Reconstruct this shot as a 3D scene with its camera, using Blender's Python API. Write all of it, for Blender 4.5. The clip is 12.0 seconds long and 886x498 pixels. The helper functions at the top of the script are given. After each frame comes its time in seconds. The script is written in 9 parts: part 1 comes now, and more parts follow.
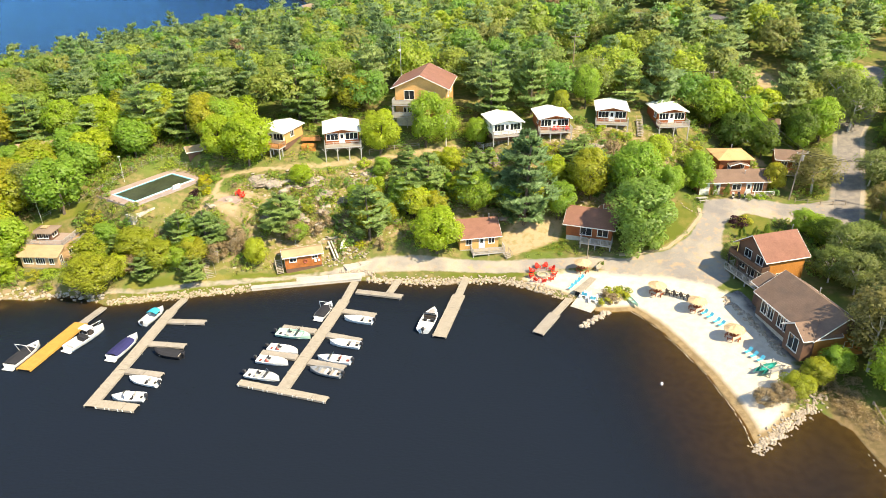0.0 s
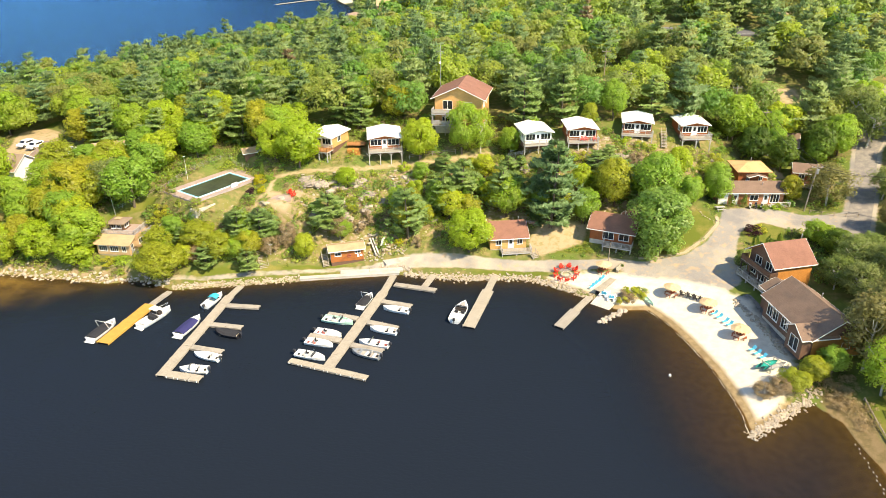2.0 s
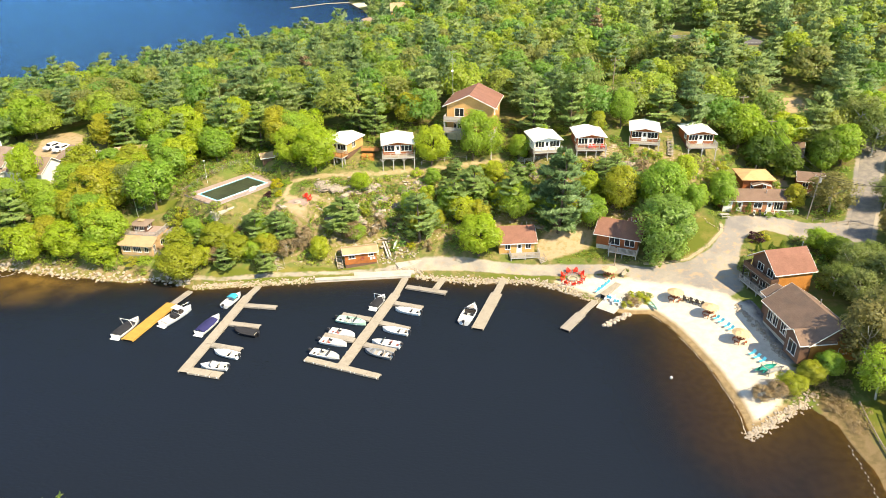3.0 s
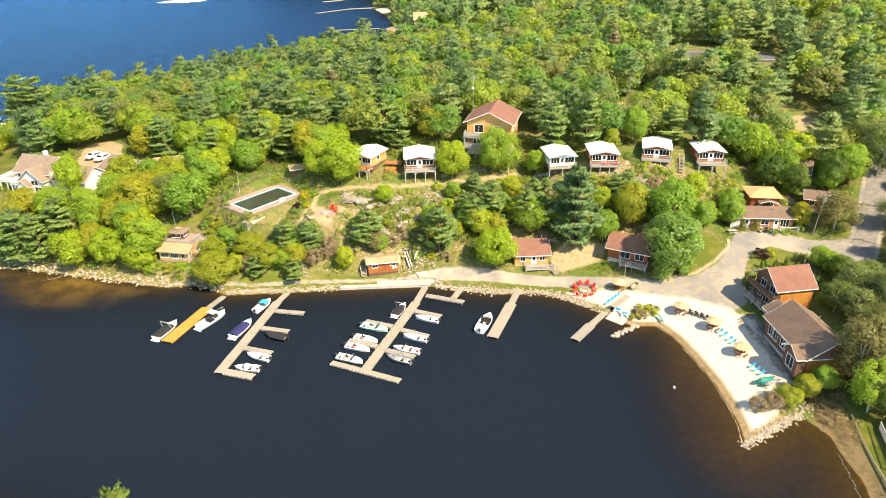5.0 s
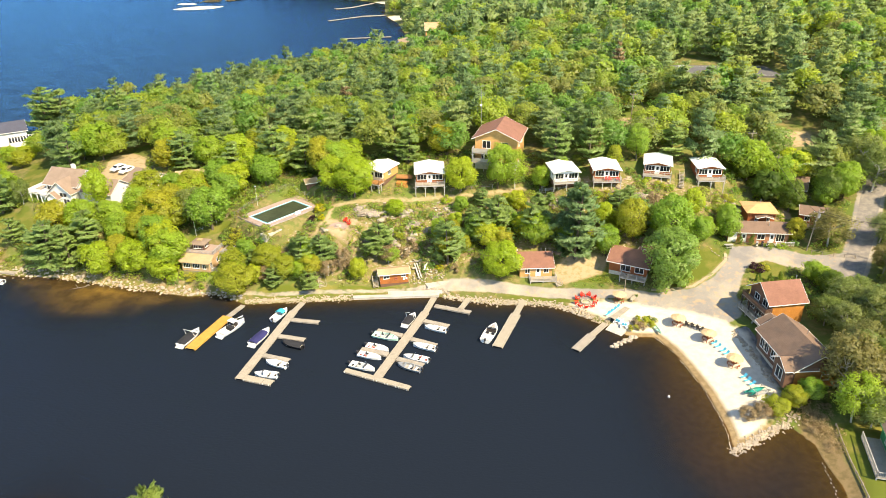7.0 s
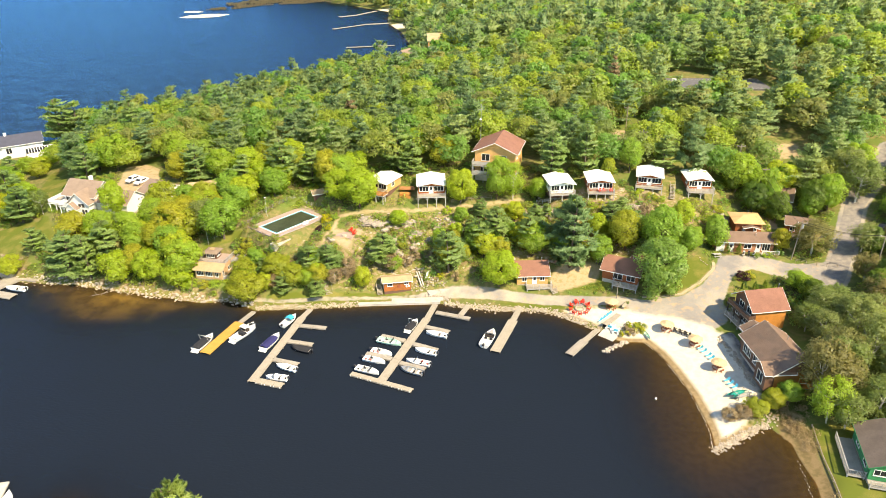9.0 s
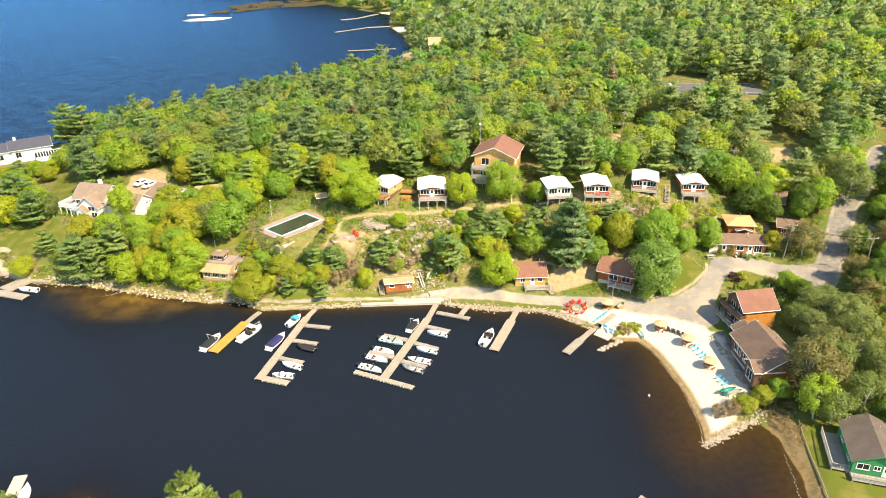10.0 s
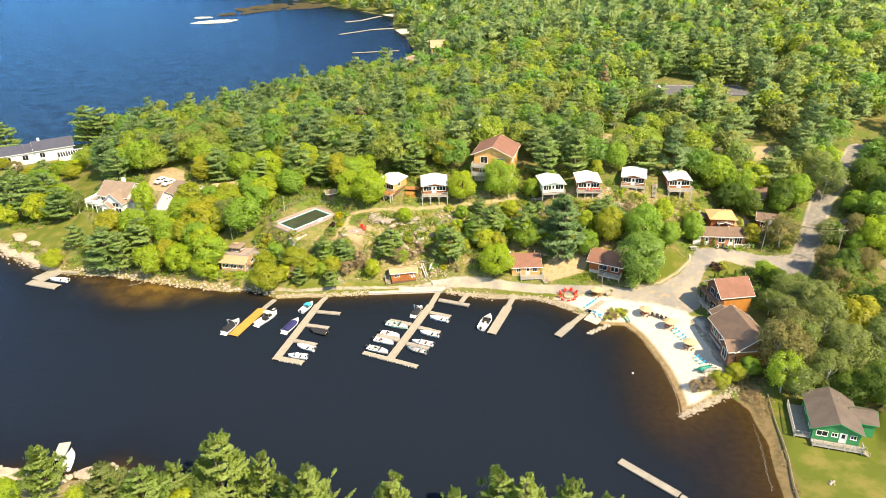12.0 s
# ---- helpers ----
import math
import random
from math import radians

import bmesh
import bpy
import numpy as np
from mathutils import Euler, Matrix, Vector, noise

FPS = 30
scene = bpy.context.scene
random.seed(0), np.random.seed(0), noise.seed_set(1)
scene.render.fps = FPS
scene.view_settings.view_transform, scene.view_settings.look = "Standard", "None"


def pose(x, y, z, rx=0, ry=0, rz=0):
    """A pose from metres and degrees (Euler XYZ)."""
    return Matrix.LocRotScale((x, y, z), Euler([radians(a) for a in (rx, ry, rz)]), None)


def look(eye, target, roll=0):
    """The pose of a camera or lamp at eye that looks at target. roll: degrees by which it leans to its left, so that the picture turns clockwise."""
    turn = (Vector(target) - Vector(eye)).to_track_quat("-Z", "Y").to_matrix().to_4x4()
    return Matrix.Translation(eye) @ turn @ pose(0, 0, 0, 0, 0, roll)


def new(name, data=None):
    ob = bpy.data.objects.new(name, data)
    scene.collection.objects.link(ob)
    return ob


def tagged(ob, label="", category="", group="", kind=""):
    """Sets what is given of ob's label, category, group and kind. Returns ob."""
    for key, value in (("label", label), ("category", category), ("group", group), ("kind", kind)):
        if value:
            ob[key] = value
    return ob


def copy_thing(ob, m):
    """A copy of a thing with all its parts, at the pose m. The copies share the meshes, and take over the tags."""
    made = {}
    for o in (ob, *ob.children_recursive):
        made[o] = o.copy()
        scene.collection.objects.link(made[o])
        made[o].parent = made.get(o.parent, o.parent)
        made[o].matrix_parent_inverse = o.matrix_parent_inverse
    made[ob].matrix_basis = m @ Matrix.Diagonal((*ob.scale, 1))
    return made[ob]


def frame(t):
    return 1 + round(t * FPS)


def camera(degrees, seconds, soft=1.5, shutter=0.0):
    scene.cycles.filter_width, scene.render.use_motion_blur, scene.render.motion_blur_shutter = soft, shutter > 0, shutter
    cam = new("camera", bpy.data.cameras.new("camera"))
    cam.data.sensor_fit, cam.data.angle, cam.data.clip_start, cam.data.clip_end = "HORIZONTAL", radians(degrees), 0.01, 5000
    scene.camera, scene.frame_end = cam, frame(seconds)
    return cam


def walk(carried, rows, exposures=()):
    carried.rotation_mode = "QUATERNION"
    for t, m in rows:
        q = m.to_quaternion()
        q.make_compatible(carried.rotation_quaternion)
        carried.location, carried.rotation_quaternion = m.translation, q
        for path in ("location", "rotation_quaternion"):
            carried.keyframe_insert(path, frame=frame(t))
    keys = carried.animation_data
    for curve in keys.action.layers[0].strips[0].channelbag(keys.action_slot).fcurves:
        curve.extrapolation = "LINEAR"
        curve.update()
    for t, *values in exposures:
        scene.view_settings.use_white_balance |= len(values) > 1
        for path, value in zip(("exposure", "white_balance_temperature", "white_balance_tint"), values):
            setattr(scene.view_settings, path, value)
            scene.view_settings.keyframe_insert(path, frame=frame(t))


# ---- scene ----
cam = camera(65.5, 12.0, soft=0.75)
PATH = [
    (0, (-0.111, -2.874, 58.741), (-0.128, -1.087, 57.843), -0.8),
    (0.5, (-0.109, -5.681, 59.807), (-0.15, -3.893, 58.91), -0.7),
    (1, (-0.035, -8.267, 60.88), (-0.1, -6.479, 59.985), -0.6),
    (1.5, (0.321, -10.647, 61.892), (0.228, -8.859, 61.0), -0.6),
    (2, (0.46, -12.833, 62.993), (0.344, -11.047, 62.102), -0.6),
    (2.5, (0.508, -14.71, 64.093), (0.376, -12.924, 63.203), -0.5),
    (3, (0.725, -16.425, 65.35), (0.578, -14.639, 64.462), -0.5),
    (5, (1.281, -22.145, 70.885), (1.08, -20.365, 69.996), -0.4),
    (5.5, (1.549, -23.429, 72.276), (1.332, -21.65, 71.387), -0.4),
    (6, (1.873, -24.691, 73.668), (1.645, -22.914, 72.78), -0.4),
    (6.5, (1.992, -25.954, 74.948), (1.763, -24.176, 74.061), -0.4),
    (7, (2.263, -27.25, 76.202), (2.033, -25.472, 75.316), -0.5),
    (9, (3.553, -33.324, 80.922), (3.314, -31.544, 80.043), -0.6),
    (9.5, (3.84, -35.128, 82.124), (3.6, -33.347, 81.245), -0.6),
    (10, (4.302, -37.274, 83.163), (4.059, -35.493, 82.286), -0.7),
    (10.5, (4.688, -39.64, 84.267), (4.443, -37.86, 83.389), -0.7),
    (11, (5.066, -42.329, 85.247), (4.821, -40.55, 84.368), -0.8),
    (11.5, (5.712, -45.445, 86.218), (5.463, -43.666, 85.338), -0.8),
    (12, (6.225, -49.166, 87.032), (5.974, -47.387, 86.153), -0.9),
]
walk(cam, [(t, look(eye, target, roll)) for t, eye, target, roll in PATH], [(0, 1.1, 8250, 8), (12, 1.12, 8600, 8)])

# ---- light ----
SUN_TO = Vector((0.80, -0.60, 1.10)).normalized()
sun = new("sun", bpy.data.lights.new("sun", "SUN"))
sun.data.energy, sun.data.angle, sun.data.color = 4.25, radians(0.53), (1.0, 0.925, 0.79)
sun.matrix_world = look(SUN_TO * 300, (0, 0, 0))
world = bpy.data.worlds.new("sky")
scene.world = world
world.use_nodes = True
wn = world.node_tree.nodes
sky = wn.new("ShaderNodeTexSky")
sky.sky_type, sky.sun_disc = "NISHITA", False
sky.sun_elevation, sky.sun_rotation = math.asin(SUN_TO.z), math.atan2(SUN_TO.x, SUN_TO.y)
sky.altitude, sky.air_density, sky.dust_density, sky.ozone_density = 250, 0.7, 0.0, 2.0
wn["Background"].inputs["Strength"].default_value = 0.195
world.node_tree.links.new(sky.outputs[0], wn["Background"].inputs["Color"])


# ---- materials ----
def links(m):
    return m.node_tree.links.new


def material(name, colour, rough=0.7, metal=0.0, vary=0.15, grain=8.0, bump=0.15, coarse=None, spec=0.3, per_object=0.0, dirt=None, dirt_scale=0.6, dirt_amount=0.5):
    """A surface with two scales of colour change, fine relief and, where dirt is given, stains of that colour."""
    m = bpy.data.materials.new(name)
    m.use_nodes = True
    n, link = m.node_tree.nodes, links(m)
    b = n["Principled BSDF"]
    b.inputs["Roughness"].default_value, b.inputs["Metallic"].default_value = rough, metal
    b.inputs["Specular IOR Level"].default_value = spec
    geo = n.new("ShaderNodeNewGeometry")
    fine, wide = n.new("ShaderNodeTexNoise"), n.new("ShaderNodeTexNoise")
    fine.inputs["Scale"].default_value, fine.inputs["Detail"].default_value = grain, 3
    wide.inputs["Scale"].default_value, wide.inputs["Detail"].default_value = (coarse or grain / 9), 3
    for t in (fine, wide):
        link(geo.outputs["Position"], t.inputs["Vector"])
    add = n.new("ShaderNodeMath")
    add.operation = "ADD"
    link(fine.outputs["Fac"], add.inputs[0]), link(wide.outputs["Fac"], add.inputs[1])
    last = add.outputs[0]
    if per_object:
        info = n.new("ShaderNodeObjectInfo")
        more = n.new("ShaderNodeMath")
        more.operation = "MULTIPLY_ADD"
        link(info.outputs["Random"], more.inputs[0])
        more.inputs[1].default_value = per_object
        link(last, more.inputs[2])
        last = more.outputs[0]
    span = n.new("ShaderNodeMapRange")
    link(last, span.inputs["Value"])
    span.inputs["From Min"].default_value, span.inputs["From Max"].default_value = 0.6, 1.4 + per_object
    span.inputs["To Min"].default_value, span.inputs["To Max"].default_value = 1 - vary, 1 + vary
    mul = n.new("ShaderNodeVectorMath")
    mul.operation = "SCALE"
    mul.inputs[0].default_value = colour
    link(span.outputs[0], mul.inputs["Scale"])
    out = mul.outputs[0]
    if dirt:
        stain = n.new("ShaderNodeTexNoise")
        stain.inputs["Scale"].default_value, stain.inputs["Detail"].default_value = dirt_scale, 5
        link(geo.outputs["Position"], stain.inputs["Vector"])
        cut = n.new("ShaderNodeMapRange")
        link(stain.outputs["Fac"], cut.inputs["Value"])
        cut.inputs["From Min"].default_value, cut.inputs["From Max"].default_value = 0.5, 0.72
        cut.inputs["To Max"].default_value = dirt_amount
        mix = n.new("ShaderNodeMix")
        mix.data_type = "RGBA"
        link(cut.outputs[0], mix.inputs["Factor"]), link(out, mix.inputs["A"])
        mix.inputs["B"].default_value = (*dirt, 1)
        out = mix.outputs["Result"]
    link(out, b.inputs["Base Color"])
    if bump:
        relief = n.new("ShaderNodeBump")
        relief.inputs["Strength"].default_value, relief.inputs["Distance"].default_value = bump, 0.05
        link(fine.outputs["Fac"], relief.inputs["Height"]), link(relief.outputs[0], b.inputs["Normal"])
    return m


def boards(name, colour, pitch, axis="Z", vary=0.2, rough=0.75, depth=0.4, dirt=None):
    """Clapboards, roof courses or planks: a saw profile along an axis of the object, with grain."""
    m = material(name, colour, rough, vary=vary, grain=5, bump=0, dirt=dirt)
    n, link = m.node_tree.nodes, links(m)
    co, sep = n.new("ShaderNodeTexCoord"), n.new("ShaderNodeSeparateXYZ")
    link(co.outputs["Object"], sep.inputs[0])
    div = n.new("ShaderNodeMath")
    div.operation = "DIVIDE"
    link(sep.outputs[axis], div.inputs[0])
    div.inputs[1].default_value = pitch
    saw = n.new("ShaderNodeMath")
    saw.operation = "FRACT"
    link(div.outputs[0], saw.inputs[0])
    relief = n.new("ShaderNodeBump")
    relief.inputs["Strength"].default_value, relief.inputs["Distance"].default_value = depth, 0.03
    link(saw.outputs[0], relief.inputs["Height"])
    link(relief.outputs[0], n["Principled BSDF"].inputs["Normal"])
    return m


def foliage(name, low, high, tone=False, through_leaf=0.66, extra=None):
    """Leaves: colour between low and high from tree to tree, lighter and darker from leaf to leaf, some light passing through."""
    m = bpy.data.materials.new(name)
    m.use_nodes = True
    n, link = m.node_tree.nodes, links(m)
    n.remove(n["Principled BSDF"])
    if tone:
        src = n.new("ShaderNodeAttribute")
        src.attribute_name = "tone"
        fac = src.outputs["Fac"]
    else:
        fac = n.new("ShaderNodeObjectInfo").outputs["Random"]
    mix = n.new("ShaderNodeMix")
    mix.data_type = "RGBA"
    sharp = n.new("ShaderNodeMapRange")
    sharp.interpolation_type = "SMOOTHSTEP"
    sharp.inputs["From Min"].default_value, sharp.inputs["From Max"].default_value = 0.2, 0.8
    link(fac, sharp.inputs["Value"]), link(sharp.outputs[0], mix.inputs["Factor"])
    mix.inputs["A"].default_value, mix.inputs["B"].default_value = (*low, 1), (*high, 1)
    colour = mix.outputs["Result"]
    if extra:
        some = n.new("ShaderNodeMapRange")
        scaled = n.new("ShaderNodeMath")
        scaled.operation = "PINGPONG"
        link(fac, scaled.inputs[0])
        scaled.inputs[1].default_value = 0.12
        link(scaled.outputs[0], some.inputs["Value"])
        some.inputs["From Min"].default_value, some.inputs["From Max"].default_value = 0.07, 0.12
        more = n.new("ShaderNodeMix")
        more.data_type = "RGBA"
        link(some.outputs[0], more.inputs["Factor"]), link(colour, more.inputs["A"])
        more.inputs["B"].default_value = (*extra, 1)
        colour = more.outputs["Result"]
    geo = n.new("ShaderNodeNewGeometry")
    span = n.new("ShaderNodeMapRange")
    link(geo.outputs["Random Per Island"], span.inputs["Value"])
    span.inputs["To Min"].default_value, span.inputs["To Max"].default_value = 0.76, 1.26
    mul = n.new("ShaderNodeVectorMath")
    mul.operation = "SCALE"
    link(colour, mul.inputs[0]), link(span.outputs[0], mul.inputs["Scale"])
    diff, trans, both = n.new("ShaderNodeBsdfDiffuse"), n.new("ShaderNodeBsdfTranslucent"), n.new("ShaderNodeMixShader")
    link(mul.outputs[0], diff.inputs["Color"]), link(mul.outputs[0], trans.inputs["Color"])
    both.inputs[0].default_value = through_leaf
    link(diff.outputs[0], both.inputs[1]), link(trans.outputs[0], both.inputs[2])
    gloss, top = n.new("ShaderNodeBsdfGlossy"), n.new("ShaderNodeMixShader")
    gloss.inputs["Roughness"].default_value = 0.5
    top.inputs[0].default_value = 0.03
    link(both.outputs[0], top.inputs[1]), link(gloss.outputs[0], top.inputs[2])
    link(top.outputs[0], n["Material Output"].inputs["Surface"])
    return m


M = dict(
    bark=material("bark", (0.13, 0.1, 0.075), 0.9, grain=14, vary=0.35, bump=0.6),
    birch=material("pale_bark", (0.5, 0.47, 0.42), 0.85, grain=10, vary=0.3, dirt=(0.08, 0.07, 0.06), dirt_scale=4),
    leaf_yellow=foliage("spring_leaves", (0.566, 0.625, 0.065), (0.472, 0.602, 0.059)),
    leaf_green=foliage("green_leaves", (0.336, 0.516, 0.078), (0.432, 0.576, 0.072)),
    leaf_olive=foliage("olive_leaves", (0.531, 0.519, 0.059), (0.46, 0.507, 0.059)),
    leaf_soft=foliage("soft_leaves", (0.28, 0.448, 0.101), (0.336, 0.482, 0.112)),
    leaf_pale=foliage("young_leaves", (0.336, 0.392, 0.123), (0.28, 0.358, 0.101)),
    leaf_brown=foliage("brownish_leaves", (0.34, 0.3, 0.11), (0.29, 0.3, 0.1)),
    # bushes' own dark green; on eastern trees, shade put into leaf colour
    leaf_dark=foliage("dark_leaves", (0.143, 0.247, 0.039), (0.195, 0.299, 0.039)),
    needle_sunny=foliage("sunlit_pine_needles", (0.33, 0.455, 0.12), (0.39, 0.5, 0.13), through_leaf=0.58),
    needle=foliage("pine_needles", (0.336, 0.48, 0.168), (0.408, 0.54, 0.18), through_leaf=0.64),
    needle_blue=foliage("spruce_needles", (0.187, 0.319, 0.132), (0.22, 0.352, 0.143), through_leaf=0.5),
    far_leaf=foliage("far_leaves", (0.448, 0.54, 0.081), (0.253, 0.448, 0.098), tone=True, extra=(0.38, 0.39, 0.13), through_leaf=0.68),
    far_needle=foliage("far_needles", (0.276, 0.402, 0.172), (0.38, 0.483, 0.184), tone=True, through_leaf=0.66),
    leaf_blossom=foliage("blossom_and_leaves", (0.345, 0.402, 0.138), (0.276, 0.356, 0.092)),
    twig=foliage("dry_twigs", (0.3, 0.22, 0.12), (0.36, 0.27, 0.15), through_leaf=0.3),
    plank=material("weathered_planks", (0.385, 0.335, 0.265), 0.85, grain=6, coarse=0.9, vary=0.28, dirt=(0.2, 0.17, 0.13), dirt_scale=0.9, dirt_amount=0.5),
    plank_grey=material("grey_planks", (0.34, 0.3, 0.25), 0.85, grain=6, vary=0.25),
    plank_new=material("fresh_pine_planks", (0.52, 0.285, 0.065), 0.7, grain=6, coarse=1.2, vary=0.2),
    plank_red=material("stained_deck_planks", (0.42, 0.2, 0.08), 0.75, grain=5, vary=0.25),
    roof_red=boards("red_brown_shingles", (0.245, 0.118, 0.085), 0.25, "Y", 0.22, 0.9, dirt=(0.2, 0.1, 0.07)),
    roof_brown=boards("brown_shingles", (0.2, 0.13, 0.095), 0.25, "Y", 0.22, 0.9, dirt=(0.13, 0.1, 0.08)),
    roof_tan=boards("tan_shingles", (0.44, 0.31, 0.18), 0.25, "Y", 0.2, 0.9, dirt=(0.3, 0.2, 0.12)),
    roof_umber=boards("umber_shingles", (0.26, 0.19, 0.145), 0.25, "Y", 0.2, 0.9),
    roof_gold=boards("golden_shingles", (0.6, 0.36, 0.17), 0.25, "Y", 0.18, 0.9, dirt=(0.36, 0.2, 0.1)),
    roof_grey=boards("slate_grey_shingles", (0.075, 0.078, 0.105), 0.25, "Y", 0.2, 0.9),
    roof_darkbrown=boards("weathered_brown_shingles", (0.14, 0.108, 0.09), 0.25, "Y", 0.2, 0.9, dirt=(0.1, 0.08, 0.07)),
    roof_white=boards("white_sheet_metal", (0.78, 0.8, 0.82), 0.4, "X", 0.08, 0.45, 0.25, dirt=(0.55, 0.56, 0.56)),
    log_orange=boards("orange_stained_siding", (0.5, 0.21, 0.055), 0.2, "Z", 0.2, 0.65, 0.6),
    log_red=boards("red_brown_siding", (0.33, 0.1, 0.035), 0.2, "Z", 0.2, 0.65, 0.6),
    log_gold=boards("golden_siding", (0.6, 0.34, 0.13), 0.2, "Z", 0.18, 0.65, 0.6),
    log_rust=boards("rust_brown_siding", (0.37, 0.125, 0.035), 0.2, "Z", 0.25, 0.65, 0.6, dirt=(0.16, 0.06, 0.03)),
    log_tan=boards("tan_stained_siding", (0.56, 0.37, 0.21), 0.2, "Z", 0.18, 0.65, 0.6),
    log_brown=boards("dark_brown_siding", (0.15, 0.085, 0.06), 0.18, "Z", 0.2, 0.7, 0.5),
    brick=boards("orange_brick_wall", (0.42, 0.19, 0.1), 0.08, "Z", 0.25, 0.85, 0.3),
    white_siding=boards("white_siding", (0.78, 0.77, 0.73), 0.15, "Z", 0.08, 0.6, 0.4),
    green_siding=boards("green_siding", (0.035, 0.25, 0.1), 0.15, "Z", 0.12, 0.6, 0.4),
    trim=material("white_paint", (0.78, 0.77, 0.74), 0.55, grain=10, vary=0.06, bump=0.05),
    trim_grey=material("grey_stain", (0.4, 0.38, 0.36), 0.75, grain=8, vary=0.15),
    trim_dark=material("dark_paint", (0.05, 0.04, 0.035), 0.6, grain=10, vary=0.15),
    concrete=material("concrete", (0.5, 0.46, 0.4), 0.9, grain=3, vary=0.18, dirt=(0.3, 0.27, 0.22)),
    stone=material("granite", (0.4, 0.34, 0.27), 0.9, grain=3, coarse=0.5, vary=0.3, bump=0.5, per_object=0.6, dirt=(0.24, 0.2, 0.17), dirt_scale=1.4, dirt_amount=0.6),
    foam=material("pale_foam", (0.62, 0.55, 0.42), 0.7, grain=8, vary=0.2),
    stone_mixed=material("mixed_granite", (0.4, 0.325, 0.225), 0.9, grain=1.3, coarse=0.6, vary=0.5, bump=0.5, dirt=(0.2, 0.17, 0.14), dirt_scale=1.7, dirt_amount=0.7),
    kerb=material("tan_concrete", (0.44, 0.355, 0.24), 0.9, grain=4, vary=0.15),
    ledge=material("pink_bedrock", (0.46, 0.36, 0.27), 0.9, grain=2.5, coarse=0.35, vary=0.35, bump=0.7, dirt=(0.25, 0.22, 0.17), dirt_scale=0.7, dirt_amount=0.7),
    rock=material("bedrock", (0.3, 0.25, 0.205), 0.9, grain=3, coarse=0.6, vary=0.6, bump=1.0, dirt=(0.2, 0.19, 0.13), dirt_scale=0.8, dirt_amount=0.8),
    hull=material("white_gelcoat", (0.8, 0.8, 0.78), 0.25, grain=6, vary=0.04, bump=0, spec=0.5),
    hull_green=material("pale_green_gelcoat", (0.42, 0.66, 0.55), 0.3, grain=6, vary=0.05, bump=0, spec=0.5),
    hull_dark=material("black_gelcoat", (0.02, 0.02, 0.024), 0.3, grain=6, vary=0.1, bump=0, spec=0.5),
    boat_liner=material("off_white_liner", (0.66, 0.64, 0.6), 0.5, grain=8, vary=0.1, dirt=(0.4, 0.37, 0.32), dirt_scale=2.0, dirt_amount=0.5),
    boat_floor=material("boat_floor", (0.36, 0.33, 0.3), 0.7, grain=8, vary=0.12),
    cover_blue=material("navy_canvas", (0.03, 0.03, 0.11), 0.85, grain=9, vary=0.15),
    cover_black=material("black_canvas", (0.028, 0.028, 0.032), 0.85, grain=9, vary=0.2),
    cover_aqua=material("aqua_canvas", (0.02, 0.42, 0.55), 0.8, grain=9, vary=0.12),
    seat_red=material("red_vinyl", (0.32, 0.08, 0.07), 0.5, grain=9, vary=0.12),
    motor=material("outboard_black", (0.03, 0.03, 0.035), 0.35, grain=9, vary=0.1, bump=0, spec=0.5),
    chrome=material("brushed_metal", (0.6, 0.6, 0.6), 0.3, metal=1.0, grain=20, vary=0.08, bump=0),
    steel=material("galvanised_metal", (0.42, 0.43, 0.44), 0.5, metal=0.6, grain=9, vary=0.12),
    red=material("red_painted_wood", (0.72, 0.035, 0.02), 0.5, grain=9, vary=0.12),
    black=material("black_painted_wood", (0.03, 0.028, 0.028), 0.6, grain=9, vary=0.15),
    turquoise=material("turquoise_fabric", (0.07, 0.42, 0.58), 0.7, grain=9, vary=0.1),
    teal=material("teal_paint", (0.01, 0.3, 0.26), 0.4, grain=8, vary=0.1),
    thatch=material("straw_thatch", (0.6, 0.43, 0.25), 0.95, grain=18, coarse=2.5, vary=0.3, bump=0.7),
    redwood=material("red_stained_wood", (0.3, 0.1, 0.05), 0.7, grain=9, vary=0.2),
    pool_blue=material("pool_coping_blue", (0.19, 0.5, 0.6), 0.5, grain=6, vary=0.1),
    pool_cover=material("pool_cover", (0.045, 0.055, 0.03), 0.5, grain=2.5, coarse=0.35, vary=0.5, bump=0.1),
    wall_mauve=material("mauve_block_wall", (0.34, 0.28, 0.27), 0.9, grain=4, vary=0.2, dirt=(0.22, 0.18, 0.16)),
    paver=material("pink_pavers", (0.36, 0.27, 0.23), 0.85, grain=5, vary=0.22),
    grass=material("lawn_grass", (0.13, 0.2, 0.02), 0.9, grain=9, coarse=0.35, vary=0.35, bump=0.5, dirt=(0.27, 0.2, 0.07), dirt_scale=0.25, dirt_amount=0.5),
    wire=material("black_cable", (0.03, 0.03, 0.03), 0.6, grain=9, bump=0),
    pole=material("weathered_pole", (0.3, 0.25, 0.2), 0.9, grain=7, vary=0.25),
    car_white=material("white_car_paint", (0.8, 0.8, 0.8), 0.25, grain=4, vary=0.03, bump=0, spec=0.6),
    car_dark=material("dark_car_paint", (0.03, 0.035, 0.05), 0.25, grain=4, vary=0.05, bump=0, spec=0.6),
    rubber=material("black_rubber", (0.02, 0.02, 0.02), 0.8, grain=9, vary=0.1),
    yellow=material("yellow_paint", (0.75, 0.55, 0.03), 0.5, grain=8, vary=0.1),
    asphalt=material("old_asphalt", (0.13, 0.125, 0.13), 0.9, grain=6, coarse=0.4, vary=0.25),
)


